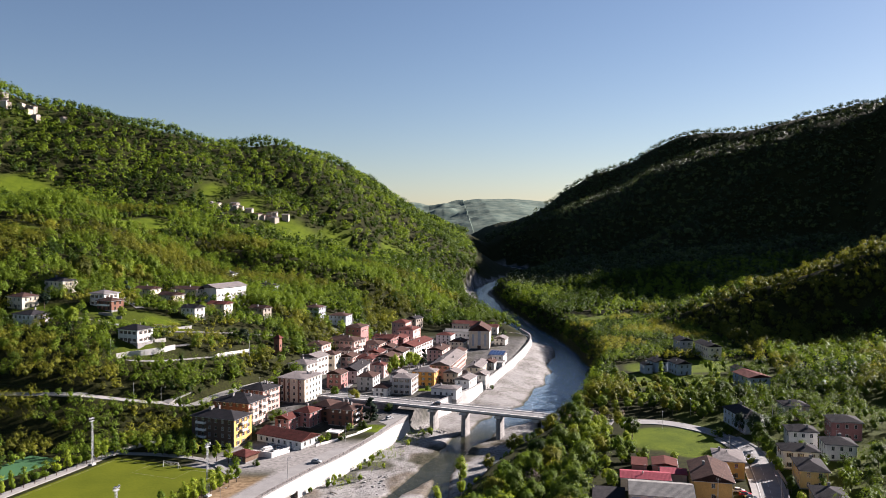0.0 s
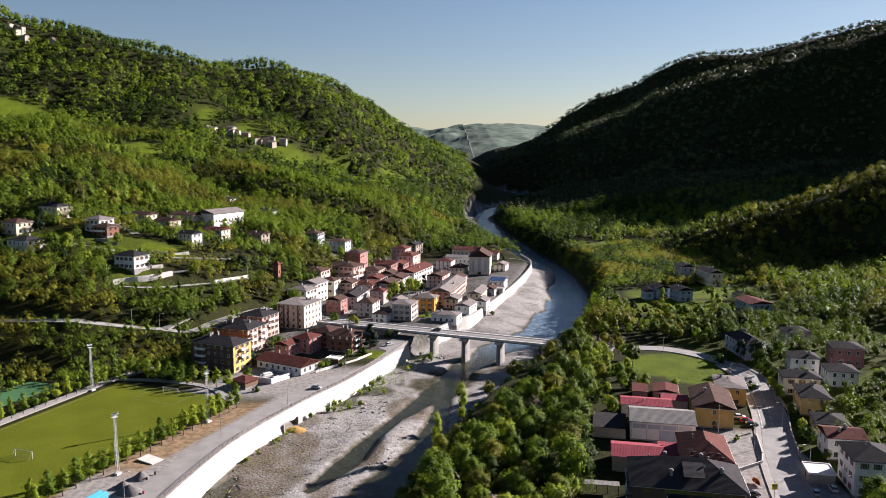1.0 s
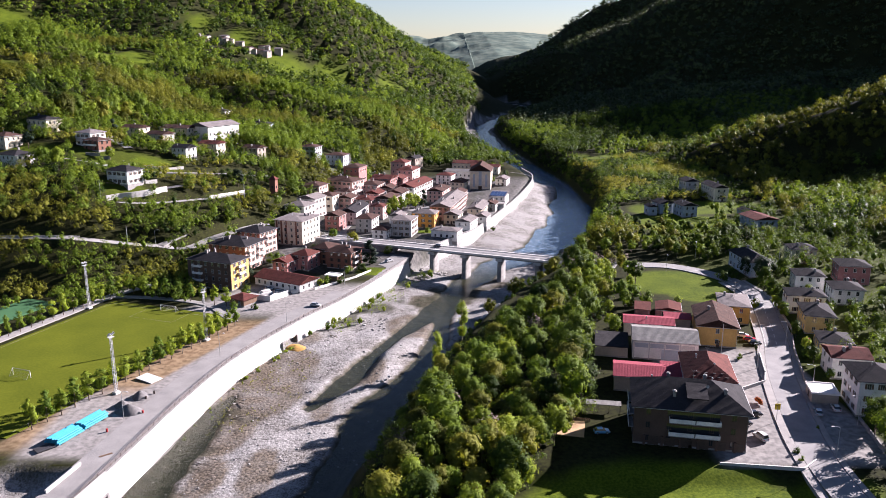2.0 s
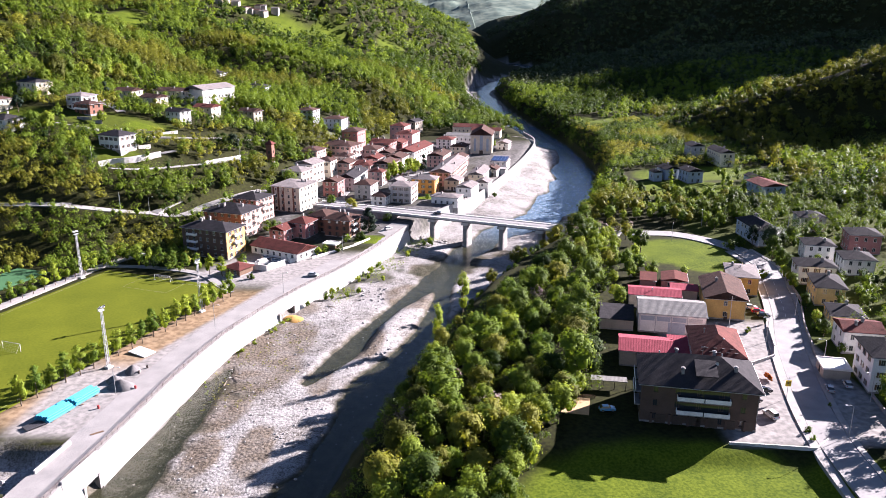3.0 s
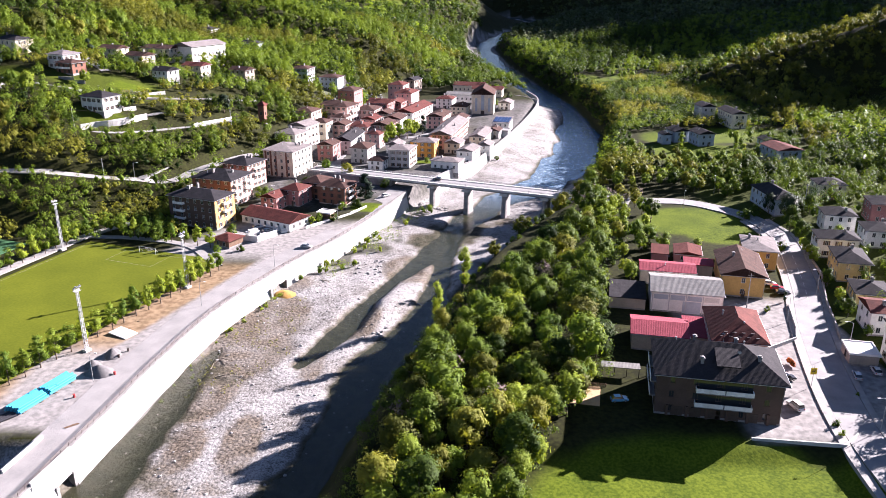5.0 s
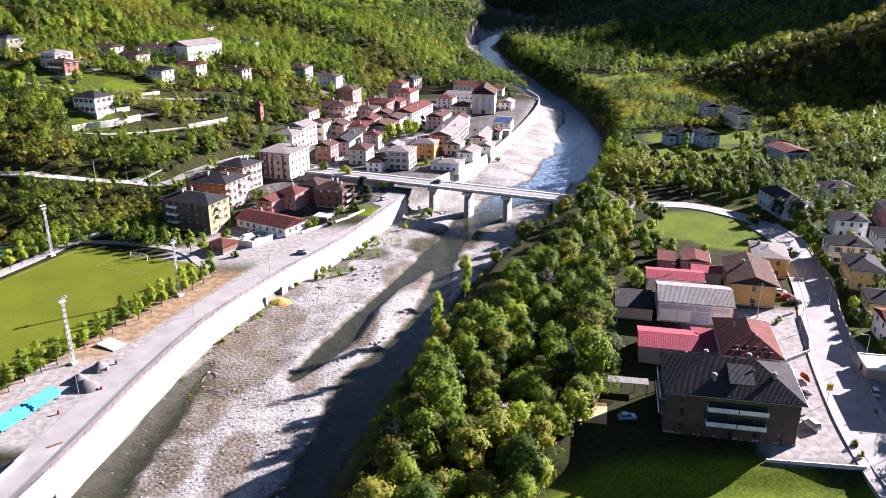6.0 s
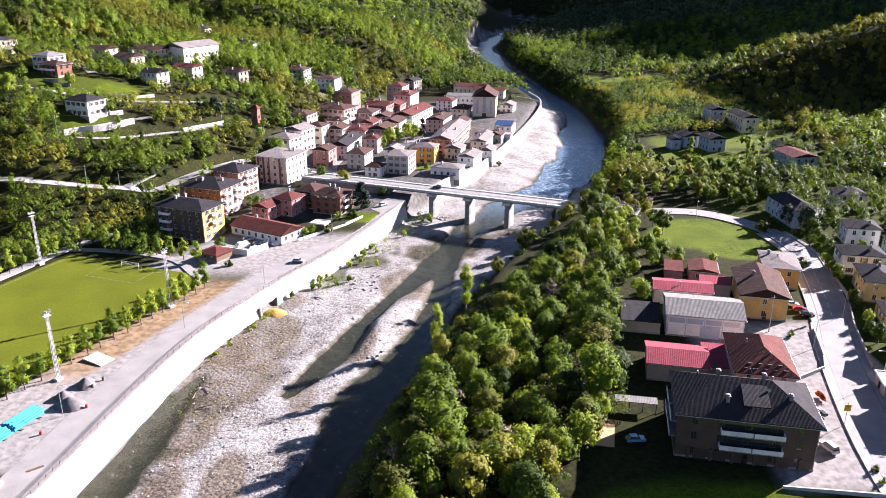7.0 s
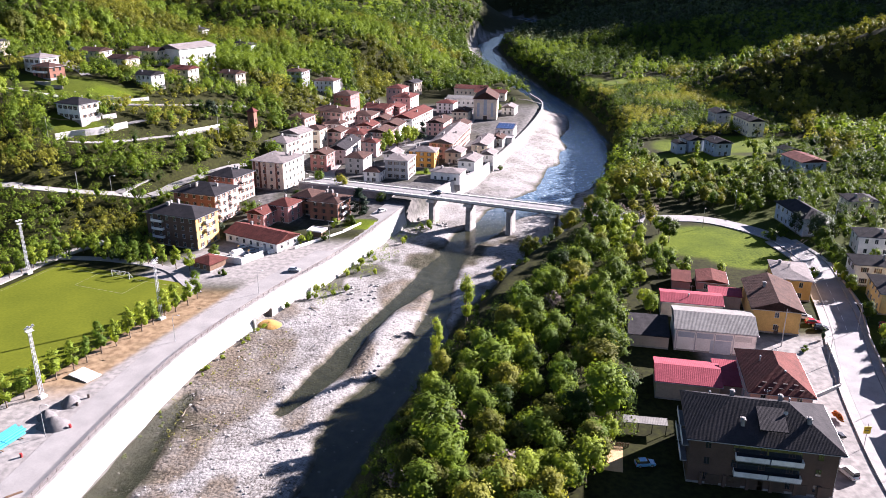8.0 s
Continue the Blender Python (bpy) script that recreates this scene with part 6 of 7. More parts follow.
# a stand of tall fresh-leaved trees above the upper lane, and a double row of young ones below the hall
for k in range(13):
    tree(("lime", "gold", "lime", "broad")[k % 4], -237 + k * 1.6 + slope_rng.uniform(-3, 3), 490 + k * 8.0 + slope_rng.uniform(-4, 4), slope_rng.uniform(1.2, 1.7), "tall trees above the lane")
for k in range(16):
    tree("young", -149 + (k // 2) * 3.4, 530 + (k // 2) * 9.5 + (k % 2) * 6, slope_rng.uniform(0.95, 1.25), "rows of young trees below the hall", label="bright green young tree in a planted row")
for x, y, sc in ((-202, 420, 1.2), (-188, 411, 0.9), (-214, 428, 1.0), (-186, 447, 0.8)):
    tree("lime", x, y, sc, "garden trees on the slope")

# willow scrub on the near gravel bank under the wall
scrub = random.Random(21)
for k in range(22):
    y = scrub.uniform(298, 386)
    x = float(bank(y, BANK_L)) + scrub.uniform(2.5, 14 if y > 310 else 7)
    tree("bush_gold", x, y, scrub.uniform(0.35, 0.85), "willow scrub on the gravel", tall=1.4)
for k in range(26):
    y = scrub.uniform(215, 290)
    tree("bush_gold", float(bank(y, BANK_L)) + scrub.uniform(1.8, 4.5), y, scrub.uniform(0.25, 0.5), "willow scrub on the gravel")


# ---- woods, joined ----
def wood(name, x0, x1, y0, y1, gap, per, height, width, size, mat, seed, keep, label, core=0.19):
    """A wood of many trees: each a lobed heap of leaf clumps of its own tint, standing on the land."""
    rng = np.random.default_rng(seed)
    X, Y = np.meshgrid(np.arange(x0, x1, gap), np.arange(y0, y1, gap))
    X = (X + rng.uniform(-0.45, 0.45, X.shape) * gap).ravel()
    Y = (Y + rng.uniform(-0.45, 0.45, Y.shape) * gap).ravel()
    ok = keep(X, Y)
    X, Y = X[ok], Y[ok]
    n = len(X)
    Z = land(X, Y)
    scale = rng.uniform(0.65 if gap < 8 else 0.85, 1.3 if gap < 8 else 1.1, n) * (0.85 + 0.5 * vnoise(X / 40, Y / 40, 8))
    lob = 9
    lu = rng.uniform(0, 1, (n, lob))
    lt = rng.uniform(0, 2 * np.pi, (n, lob))
    lr = width / 2 * np.sqrt(np.clip(1 - lu ** 2, 0, 1)) * rng.uniform(0.3, 0.75, (n, lob))
    pick = rng.integers(0, lob, (n, per))
    rows = np.arange(n)[:, None]
    cx, cy, cz = (lr * np.cos(lt))[rows, pick], (lr * np.sin(lt))[rows, pick], (height * (0.30 + 0.55 * lu))[rows, pick]
    d = rng.normal(size=(n, per, 3))
    d /= np.linalg.norm(d, axis=2, keepdims=True)
    d[..., 2] = np.abs(d[..., 2]) * 0.85
    rad = width * 0.2 * np.where(rng.uniform(0, 1, (n, per)) < 0.25, rng.uniform(1.05, 1.5, (n, per)), rng.uniform(0.75, 1.1, (n, per)))
    p = np.stack([cx, cy, cz], -1) + np.array([1.0, 1.0, 1.4]) * d * rad[..., None]
    o = p - np.array([0, 0, height * 0.35])
    o = o / (np.linalg.norm(o, axis=2, keepdims=True) + 1e-9)
    d = 0.5 * d + 0.6 * o
    p = p * scale[:, None, None] + np.stack([X, Y, Z], 1)[:, None, :]
    co = leaves_at(rng, p.reshape(-1, 3), d.reshape(-1, 3), size)
    quads = np.arange(len(co)).reshape(-1, 3)
    ways = np.repeat((d + 0.12 * rng.normal(size=d.shape)).reshape(-1, 3), 3, axis=0)
    tips = np.array([(1, 0, 0), (0, 1, 0), (-1, 0, 0), (0, -1, 0), (0, 0, 1), (0, 0, -1)], float)
    cores = tips[None] * rng.uniform(0.8, 1.2, (n, 6, 1))
    faces = np.array([(0, 1, 4), (1, 2, 4), (2, 3, 4), (3, 0, 4), (1, 0, 5), (2, 1, 5), (3, 2, 5), (0, 3, 5)])
    cores = (cores * np.array([width * core, width * core, height * core]) + np.array([0, 0, height * 0.48])) * scale[:, None, None] + np.stack([X, Y, Z], 1)[:, None, :]
    if core:
        ways = np.concatenate([ways, np.tile(tips, (n, 1))])
        quads = np.concatenate([quads, (len(co) + np.arange(n)[:, None, None] * 6 + faces[None]).reshape(-1, 3)])
        co = np.concatenate([co, cores.reshape(-1, 3)])
    me = big_mesh(name, co, quads, mat, ways)
    patch = 0.6 * vnoise(X / 60, Y / 60, seed) + 0.4 * rng.uniform(0, 1, n)
    mask(me, "tint", np.concatenate([np.repeat(patch, per * 3), np.repeat(patch, 6 if core else 0)]))
    return tagged(new(name, me), label, "wood", "", "stuff")


def near_any(x, y, pts, r):
    out = np.zeros(np.shape(x), bool)
    for a, b in pts:
        out |= (x - a) ** 2 + (y - b) ** 2 < r * r
    return out


built = [(o.location.x, o.location.y) for o in scene.objects if o.parent is None and "house" in o.get("group", "")]
built += [(o.location.x, o.location.y) for o in scene.objects if o.parent is None and o.get("category") in ("house", "barn", "shed", "church", "hall", "villa")]
ROADS = [HILL_ROAD, TERRACE_LOW, TERRACE_HIGH, [(-270, 440), (-217, 438), (-197, 437), (-171, 438), (-151, 450), (-132, 470), (-112, 500)], MAIN, [(-104, 860), (-80, 900), (-50, 960), (-40, 1050)]]


def free_ground(x, y, room=10.5):
    ok = ~near_any(x, y, built, room)
    for line in ROADS:
        ok &= to_line(x, y, line)[0] > 4.5
    return ok & (oval(x, y, MEADOWS) < 0.5)


def by_village(x, y):
    """The lower slope with lanes and gardens, under low thicket instead of tall wood."""
    return (x > -262) & (x < -105) & (y > 318) & (y < 545)


def hill_left_near(x, y):
    toe, side, _ = to_line(x, y, TOE_L)
    ok = (side > 0) & (toe > 2) & free_ground(x, y) & (x < bank(y, BANK_L) - 8)
    return ok & (oval(x, y, CLEAR) < 0.5) & (x > -0.63 * y - 20) & ~by_village(x, y)


def patchy(x, y, seed, share):
    return vnoise(x / 45, y / 45, seed) + 0.35 * (vnoise(x / 12, y / 12, seed + 1) - 0.5) < share


wood("woods_near", -460, 60, 330, 860, 6.2, 200, 11.5, 8.0, 0.52, LEAF, 31, lambda x, y: hill_left_near(x, y) & patchy(x, y, 41, 0.60), "mixed green woods on the hillside above the village")
wood("woods_golden", -460, 60, 330, 860, 6.2, 200, 10.5, 8.0, 0.50, LEAF_GOLD, 32, lambda x, y: hill_left_near(x, y) & ~patchy(x, y, 41, 0.60), "golden-green young woods on the hillside above the village")
for thicket, leaf, share, words in (("thicket_green", LEAF, 1, "low green thicket on the slope between the lanes"), ("thicket_golden", LEAF_GOLD, -1, "low golden-green thicket on the slope between the lanes")):
    wood(thicket, -262, -104, 319, 545, 4.1, 135, 6.0, 5.0, 0.30, leaf, 52 + share, lambda x, y: by_village(x, y) & (to_line(x, y, TOE_L)[1] > -6) & free_ground(x, y, 9.0) & (oval(x, y, CLEAR) < 0.5) & (x > -0.63 * y - 20) & ((vnoise(x / 22, y / 22, 77) - 0.62) * share < 0) & (vnoise(x / 14, y / 14, 78) < 0.80), words)


def in_grove(x, y):
    out = np.zeros(np.shape(x), bool)
    for (x0, y0), (x1, y1) in zip(GROVE, GROVE[1:] + GROVE[:1]):
        if y0 != y1:
            out ^= ((y0 > y) != (y1 > y)) & (x < (x1 - x0) * (y - y0) / (y1 - y0) + x0)
    return out


wood("undergrowth", -45, 75, 150, 360, 2.7, 60, 3.0, 3.4, 0.24, LEAF, 61, lambda x, y: (in_grove(x, y) | in_grove(x + 9, y) | in_grove(x + 4, y) | in_grove(x - 4, y)) & (x > bank(y, BANK_R) + 1.5) & (vnoise(x / 9, y / 9, 62) < 0.75) & ~((np.abs(x - 38) < 9) & (np.abs(y - 199) < 9)), "dense low undergrowth beneath the riverside trees", 0)
wood("woods_far", -1300, 60, 860, 2050, 11.5, 46, 12, 13.5, 1.35, LEAF, 33, lambda x, y: (x < bank(y, BANK_L) - 10) & (oval(x, y, MEADOWS) < 0.5) & ~near_any(x, y, built, 12) & (x > -0.66 * y - 60) & (x < 120), "dense green woods on the far left hill")
def golden(x, y):
    """Where the young golden wood stands: the spur and its foot, and half of the bank by the bridge."""
    return ((x > 178) & (y > 505) & (y < 725) & patchy(x, y, 46, 0.72)) | ((y <= 505) & ~patchy(x, y, 45, 0.5))


def flat_bank(x, y):
    return (x > 60) & (x < 205) & (y > 500) & (y < 690)


def right_bank(x, y):
    return ~flat_bank(x, y) & (x > bank(y, BANK_R) - 3) & free_ground(x, y) & (x < 0.64 * y + 20) & ((y > 512) | (x < 96) | (x > 190))


for thicket, leaf, share, words in (("bank_thicket", LEAF, 1, "low green thicket on the flat bank across the river"), ("bank_thicket_golden", LEAF_GOLD, -1, "low golden thicket on the flat bank across the river")):
    wood(thicket, 60, 205, 500, 690, 3.7, 90, 4.8, 5.2, 0.34, leaf, 66 + share, lambda x, y: flat_bank(x, y) & free_ground(x, y, 8.0) & (x > bank(y, BANK_R) - 1) & ((vnoise(x / 20, y / 20, 79) - 0.66) * share < 0), words)
wood("woods_bank", 60, 480, 392, 1000, 7.4, 115, 10.0, 8.2, 0.66, LEAF, 34, lambda x, y: right_bank(x, y) & ~golden(x, y), "green riverside woods across the river")
wood("woods_spur", 60, 560, 392, 820, 7.2, 220, 10.0, 7.6, 0.50, LEAF_GOLD, 35, lambda x, y: right_bank(x, y) & golden(x, y), "golden-lit young woods over the right-hand spur")
wood("woods_right", 90, 1200, 825, 2040, 12.5, 24, 9, 13.5, 1.75, LEAF_SHADED, 36, lambda x, y: (x > bank(y, BANK_R) + 14) & (x < 0.66 * y + 60) & ((y > 990) | (x > 290)), "dense woods on the shaded right hill")
wood("woods_ridge", 130, 1700, 2040, 2420, 17, 20, 8, 20, 2.2, LEAF_SHADED, 37, lambda x, y: (x < 0.66 * y + 80), "dense woods on the ridge behind")
wood("woods_left_floor", -330, -92, 255, 372, 5.2, 130, 6.5, 5.2, 0.40, LEAF, 38, lambda x, y: (to_line(x, y, TOE_L)[1] < 0) & free_ground(x, y) & (x < -150 + 0.72 * (y - 330) * (y > 330) - 8 * (y < 330)) & ((y > 345) | (x < -172)) & ~by_village(x, y) & (x > -0.66 * y - 20), "garden trees and hedges on the valley floor behind the pitch")
wood("garden_trees", 112, 300, 150, 470, 6.2, 170, 7.5, 6.2, 0.34, LEAF, 39, lambda x, y: (x > np.interp(y, [150, 200, 240, 300, 340, 380, 470], [108, 112, 122, 140, 140, 120, 108])) & free_ground(x, y, 8.0) & patchy(x, y, 61, 0.72) & (x < 0.64 * y + 30), "garden trees and shrubs between the houses")
wood("woods_left_bank", -60, 90, 690, 1350, 7.0, 90, 10.0, 8.0, 0.66, LEAF, 40, lambda x, y: (x < bank(y, BANK_L) - 3) & (to_line(x, y, TOE_L)[1] < 0) & free_ground(x, y) & (vnoise(x / 20, y / 20, 71) < 0.7), "green waterside woods on the village bank")

wood("slope_trees", -262, -104, 372, 545, 9.5, 260, 8.0, 6.6, 0.38, LEAF, 44, lambda x, y: by_village(x, y) & free_ground(x, y, 9.5) & (oval(x, y, CLEAR) < 0.6) & (vnoise(x / 16, y / 16, 73) < 0.62), "taller garden trees between the lanes of the slope")
wood("willow_scrub", -80, 10, 232, 392, 1.9, 26, 2.2, 1.9, 0.15, LEAF_LIME, 45, lambda x, y: (x > bank(y, BANK_L) + 1.8) & (x < bank(y, BANK_L) + np.where(y > 300, 13.5, 5)) & (vnoise(x / 5, y / 5, 74) < np.where(y > 300, 0.62, 0.30)), "low yellow-green willow shoots on the gravel under the wall", 0)
wood("bar_weeds", -70, -30, 222, 300, 2.4, 16, 1.0, 1.4, 0.13, LEAF_GOLD, 46, lambda x, y: (oval(x, y, DAMP[:3]) > 0.3) & (vnoise(x / 4, y / 4, 75) < 0.45), "dry tufts of weed on the muddy side of the gravel bar", 0)
wood("bank_scrub", 40, 220, 400, 1180, 4.2, 60, 4.2, 4.4, 0.36, LEAF, 43, lambda x, y: (x > bank(y, BANK_R) - 1.5) & (x < bank(y, BANK_R) + 15) & (vnoise(x / 11, y / 11, 72) < 0.72), "grey-green willow scrub along the far river bank")


# ---- sports ground ----
PITCH = material("mown_grass", (0.084, 0.098, 0.008), 0.95, (0.054, 0.068, 0.006), 0.06, 1.2, 0.3, 8, spec=0.03)
PITCH_AT = pose(-126.5, 263.3, 8.6, 0, 0, -20.3)
pitch = setting("pitch", Shape().box(-30, -53, -0.4, 30, 52, 0).mesh("pitch", PITCH), "worn green football pitch of mown grass", "sports pitch")
pitch.matrix_basis = PITCH_AT
lines = Shape()
for a in ((-28.5, -50, -28.38, 49), (28.38, -50, 28.5, 49), (-28.38, 48.88, 28.38, 49), (-10, 38, 10, 38.1), (-10, 38.1, -9.9, 48.8), (9.9, 38.1, 10, 48.8)):
    lines.box(a[0], a[1], 0.004, a[2], a[3], 0.012)
ob = setting("trim_pitch_lines", lines.mesh("pitch_lines", material("faded_line", (0.186, 0.198, 0.124), 0.9)), "faded painted lines of the football pitch", "pitch marking")
ob.matrix_basis = PITCH_AT
COURT = material("green_court", (0.031, 0.099, 0.037), 0.8, (0.022, 0.074, 0.028), 0.1, 2.0, 0.1, 12)
ob = setting("court", Shape().box(-8, -15, -0.3, 8, 15, 0).mesh("court", COURT), "bright green hard court behind the pitch", "sports court")
ob.matrix_basis = pose(-172, 308, 8.75, 0, 0, -20.3)
road("pavement_pitch", [(-168, 252), (-158, 280), (-149, 305), (-140, 330), (-130, 345)], 2.3, PAVING, "pale walkway behind the pitch", 0.25, category="path")
road("pavement_goal", [(-140, 328), (-120, 326), (-98, 318), (-86, 304), (-80, 296)], 1.6, LANE, "curving track round the end of the pitch", 0.2, category="path")

GOAL_WHITE = material("goal_paint", (0.484, 0.484, 0.471), 0.5, (0.372, 0.372, 0.36), 2, 9, 0)
NET = material("goal_net", (0.31, 0.31, 0.31), 0.9, (0.217, 0.217, 0.217), 2, 9, 0)


def goal(m):
    root = thing("football_goal", m, "white football goal with a thin net", "goal", "football goals")
    for x in (-3.66, 3.66):
        put("goal_post", Shape().tube((x, 0, -0.1), (x, 0, 2.44), 0.09, 0.09, 8).mesh("goal_post", GOAL_WHITE), root)
        put("stay", Shape().tube((x, 0, 2.4), (x, 1.6, 0), 0.04, 0.04, 5).mesh("stay", GOAL_WHITE), root)
    put("crossbar", Shape().tube((-3.7, 0, 2.44), (3.7, 0, 2.44), 0.09, 0.09, 8).mesh("crossbar", GOAL_WHITE), root)
    net = Shape()
    for k in range(19):
        x = -3.6 + k * 0.4
        net.tube((x, 0.05, 2.4), (x, 1.6, 0), 0.012, 0.012, 3)
    for k in range(7):
        net.tube((-3.6, 0.05 + k * 0.26, 2.4 - k * 0.4), (3.6, 0.05 + k * 0.26, 2.4 - k * 0.4), 0.012, 0.012, 3)
    put("net", net.mesh("net", NET), root)
    return root


g1 = goal(PITCH_AT @ pose(0, 48.5, 0))
copy_thing(g1, PITCH_AT @ pose(-0.5, -20.5, 0, 0, 0, 180))

LAMP_WHITE = material("white_mast_paint", (0.409, 0.415, 0.422), 0.5, (0.31, 0.31, 0.316), 1, 8, 0.1)


def mast(x, y):
    root = thing("floodlight_mast", pose(x, y, 8.5, 0, 0, 60), "tall white floodlight mast beside the pitch", "floodlight", "floodlight masts")
    put("foot", Shape().box(-0.9, -0.9, -0.5, 0.9, 0.9, 0.5).mesh("foot", CONCRETE), root)
    for dx, dy in ((-1, -1), (1, -1), (1, 1), (-1, 1)):
        put("leg", Shape().tube((dx * 0.38, dy * 0.38, 0.4), (dx * 0.24, dy * 0.24, 18.0), 0.08, 0.07, 6).mesh("leg", LAMP_WHITE), root)
    br = Shape()
    for k in range(22):
        z0, z1 = 0.6 + k * 0.79, 0.6 + (k + 1) * 0.79
        a, b = 0.38 - 0.14 * z0 / 18, 0.38 - 0.14 * z1 / 18
        s = 1 if k % 2 else -1
        br.tube((-a * s, -a, z0), (b * s, -b, z1), 0.035, 0.035, 4).tube((-a * s, a, z0), (b * s, b, z1), 0.035, 0.035, 4)
        br.tube((-a, -a * s, z0), (-b, b * s, z1), 0.035, 0.035, 4).tube((a, -a * s, z0), (b, b * s, z1), 0.035, 0.035, 4)
    put("bracing", br.mesh("bracing", LAMP_WHITE), root)
    put("platform", Shape().box(-0.9, -0.6, 17.9, 0.9, 0.6, 18.0).tube((-0.9, -0.6, 18.6), (0.9, -0.6, 18.6), 0.04, 0.04, 4).tube((-1.2, 0, 18.9), (1.2, 0, 18.9), 0.06, 0.06, 5).mesh("platform", LAMP_WHITE), root)
    for k in range(4):
        x_ = -0.9 + 0.6 * k
        f = put("floodlight", Shape().box(-0.24, -0.2, -0.26, 0.24, 0.12, 0.26).mesh("floodlight", LAMP_WHITE), root, pose(x_, -0.2, 18.8 + 0.3 * (k % 2), -35, 0, 0))
        put("lens", Shape().box(-0.2, -0.23, -0.2, 0.2, -0.2, 0.2).mesh("lens", GLASS), f)
    return root


m1 = mast(-99, 232)
for x, y in ((-85, 277), (-143, 313), (-160, 268)):
    copy_thing(m1, pose(x, y, 8.5, 0, 0, 60 if x > -100 else 240))

# low pitch fence behind the young trees
fence = thing("fence", Matrix.Identity(4), "low dark wire fence along the tree row", "fence")
fpost = Shape().box(-0.04, -0.04, -0.3, 0.04, 0.04, 1.1).mesh("fence_post", IRON)
wire = Shape()
for k in range(30):
    x, y = -114.2 + k * 1.005, 210 + k * 2.72
    put("fence_post", fpost, fence, pose(x, y, 8.6))
    for z in (0.4, 0.75, 1.05):
        wire.tube((x, y, 8.6 + z), (x + 1.005, y + 2.72, 8.6 + z), 0.025, 0.025, 3)
put("wire", wire.mesh("wire", IRON), fence)

# store yard beside the lane
BLUE = material("blue_plastic_pipe", (0.019, 0.236, 0.36), 0.4, (0.012, 0.186, 0.298), 1, 6, 0, spec=0.5)
for bx, by, n_ in ((-101.2, 203.5, 8), (-97.6, 212.3, 7)):
    stack = thing("pipe_stack", pose(bx, by, 8.55, 0, 0, -20), "stack of bright blue plastic pipes", "pipes", "pipe stacks")
    for lay in range(3):
        for k in range(n_ - lay):
            pipe = Shape().tube((-2.4 + (k + lay * 0.5) * 0.62, -4.2 + 0.25 * ((k * 7 + lay * 3) % 3), 0.42 + lay * 0.5), (-2.4 + (k + lay * 0.5) * 0.62, 4.1 + 0.3 * ((k * 5 + lay) % 3), 0.42 + lay * 0.5), 0.29, 0.29, 10)
            put("pipe", pipe.mesh("pipe", BLUE, False), stack)
    for v in (-2.6, 2.6):
        put("bearer", Shape().box(-2.8, v - 0.1, 0.0, 2.4, v + 0.1, 0.13).mesh("bearer", WOOD), stack)
DARKPIPE = material("black_plastic_pipe", (0.03, 0.03, 0.035), 0.5, (0.02, 0.02, 0.022), 1, 6, 0)
stack = thing("pipe_stack", pose(-103.6, 197.4, 8.55, 0, 0, -40), "loose stack of black pipes with white rubble bags", "pipes", "pipe stacks")
for k in range(6):
    put("pipe", Shape().tube((-1.6 + k * 0.5, -2.2, 0.25), (-1.6 + k * 0.5 + 0.2, 2.4, 0.3), 0.22, 0.22, 8).mesh("pipe", DARKPIPE), stack)
GRAVEL = material("heaped_gravel", (0.124, 0.118, 0.118), 0.95, (0.062, 0.061, 0.062), 0.8, 9.0, 0.8, 8)


def heap(x, y, r, h, mat, label, name="gravel_mound", seed=1, z=None):
    """A cone-like heap with uneven sides."""
    rr = random.Random(seed)
    sh = Shape()
    n, rings = 22, 6
    for k in range(rings):
        q = k / (rings - 1)
        for i in range(n):
            t = 2 * math.pi * i / n
            rad = r * (1 - q) * (1 + 0.16 * math.sin(2 * t + seed) + rr.uniform(-0.06, 0.06)) + 0.15 * q
            sh.v.append((rad * math.cos(t), rad * math.sin(t), h * (1 - (1 - q) ** 1.3) + rr.uniform(-0.05, 0.05) - 0.15 * (k == 0)))
    sh.f += [(k * n + i, k * n + (i + 1) % n, (k + 1) * n + (i + 1) % n, (k + 1) * n + i) for k in range(rings - 1) for i in range(n)] + [tuple((rings - 1) * n + i for i in range(n))]
    ob_ = tagged(new(name, sh.mesh(name, mat, True)), label, "heap", "gravel heaps")
    ob_.matrix_basis = pose(x, y, (at(x, y) if z is None else z) + 0.05)
    return ob_


heap(-90.3, 219.5, 3.6, 2.3, GRAVEL, "grey heap of gravel beside the lane", seed=2)
heap(-93.5, 223.0, 2.6, 1.8, GRAVEL, "grey heap of gravel beside the lane", seed=3)
heap(-90.8, 229.5, 2.8, 1.9, GRAVEL, "smaller grey heap of gravel beside the lane", seed=4)
REDP = material("red_plastic", (0.279, 0.031, 0.031), 0.5, (0.186, 0.019, 0.019), 2, 9, 0)
for x, y, c in ((-86.0, 218.6, REDP), (-91.5, 207.3, REDP), (-87.5, 231.8, IRON), (-88.6, 228.0, IRON)):
    drum = tagged(new("drum", Shape().tube((0, 0, 0), (0, 0, 0.85), 0.3, 0.3, 12).tube((0, 0, 0.85), (0, 0, 0.9), 0.32, 0.32, 12).mesh("drum", c)), "red plastic drum on the yard" if c is REDP else "dark plastic drum on the yard", "drum", "yard drums")
    drum.matrix_basis = pose(x, y, at(x, y) + 0.02)
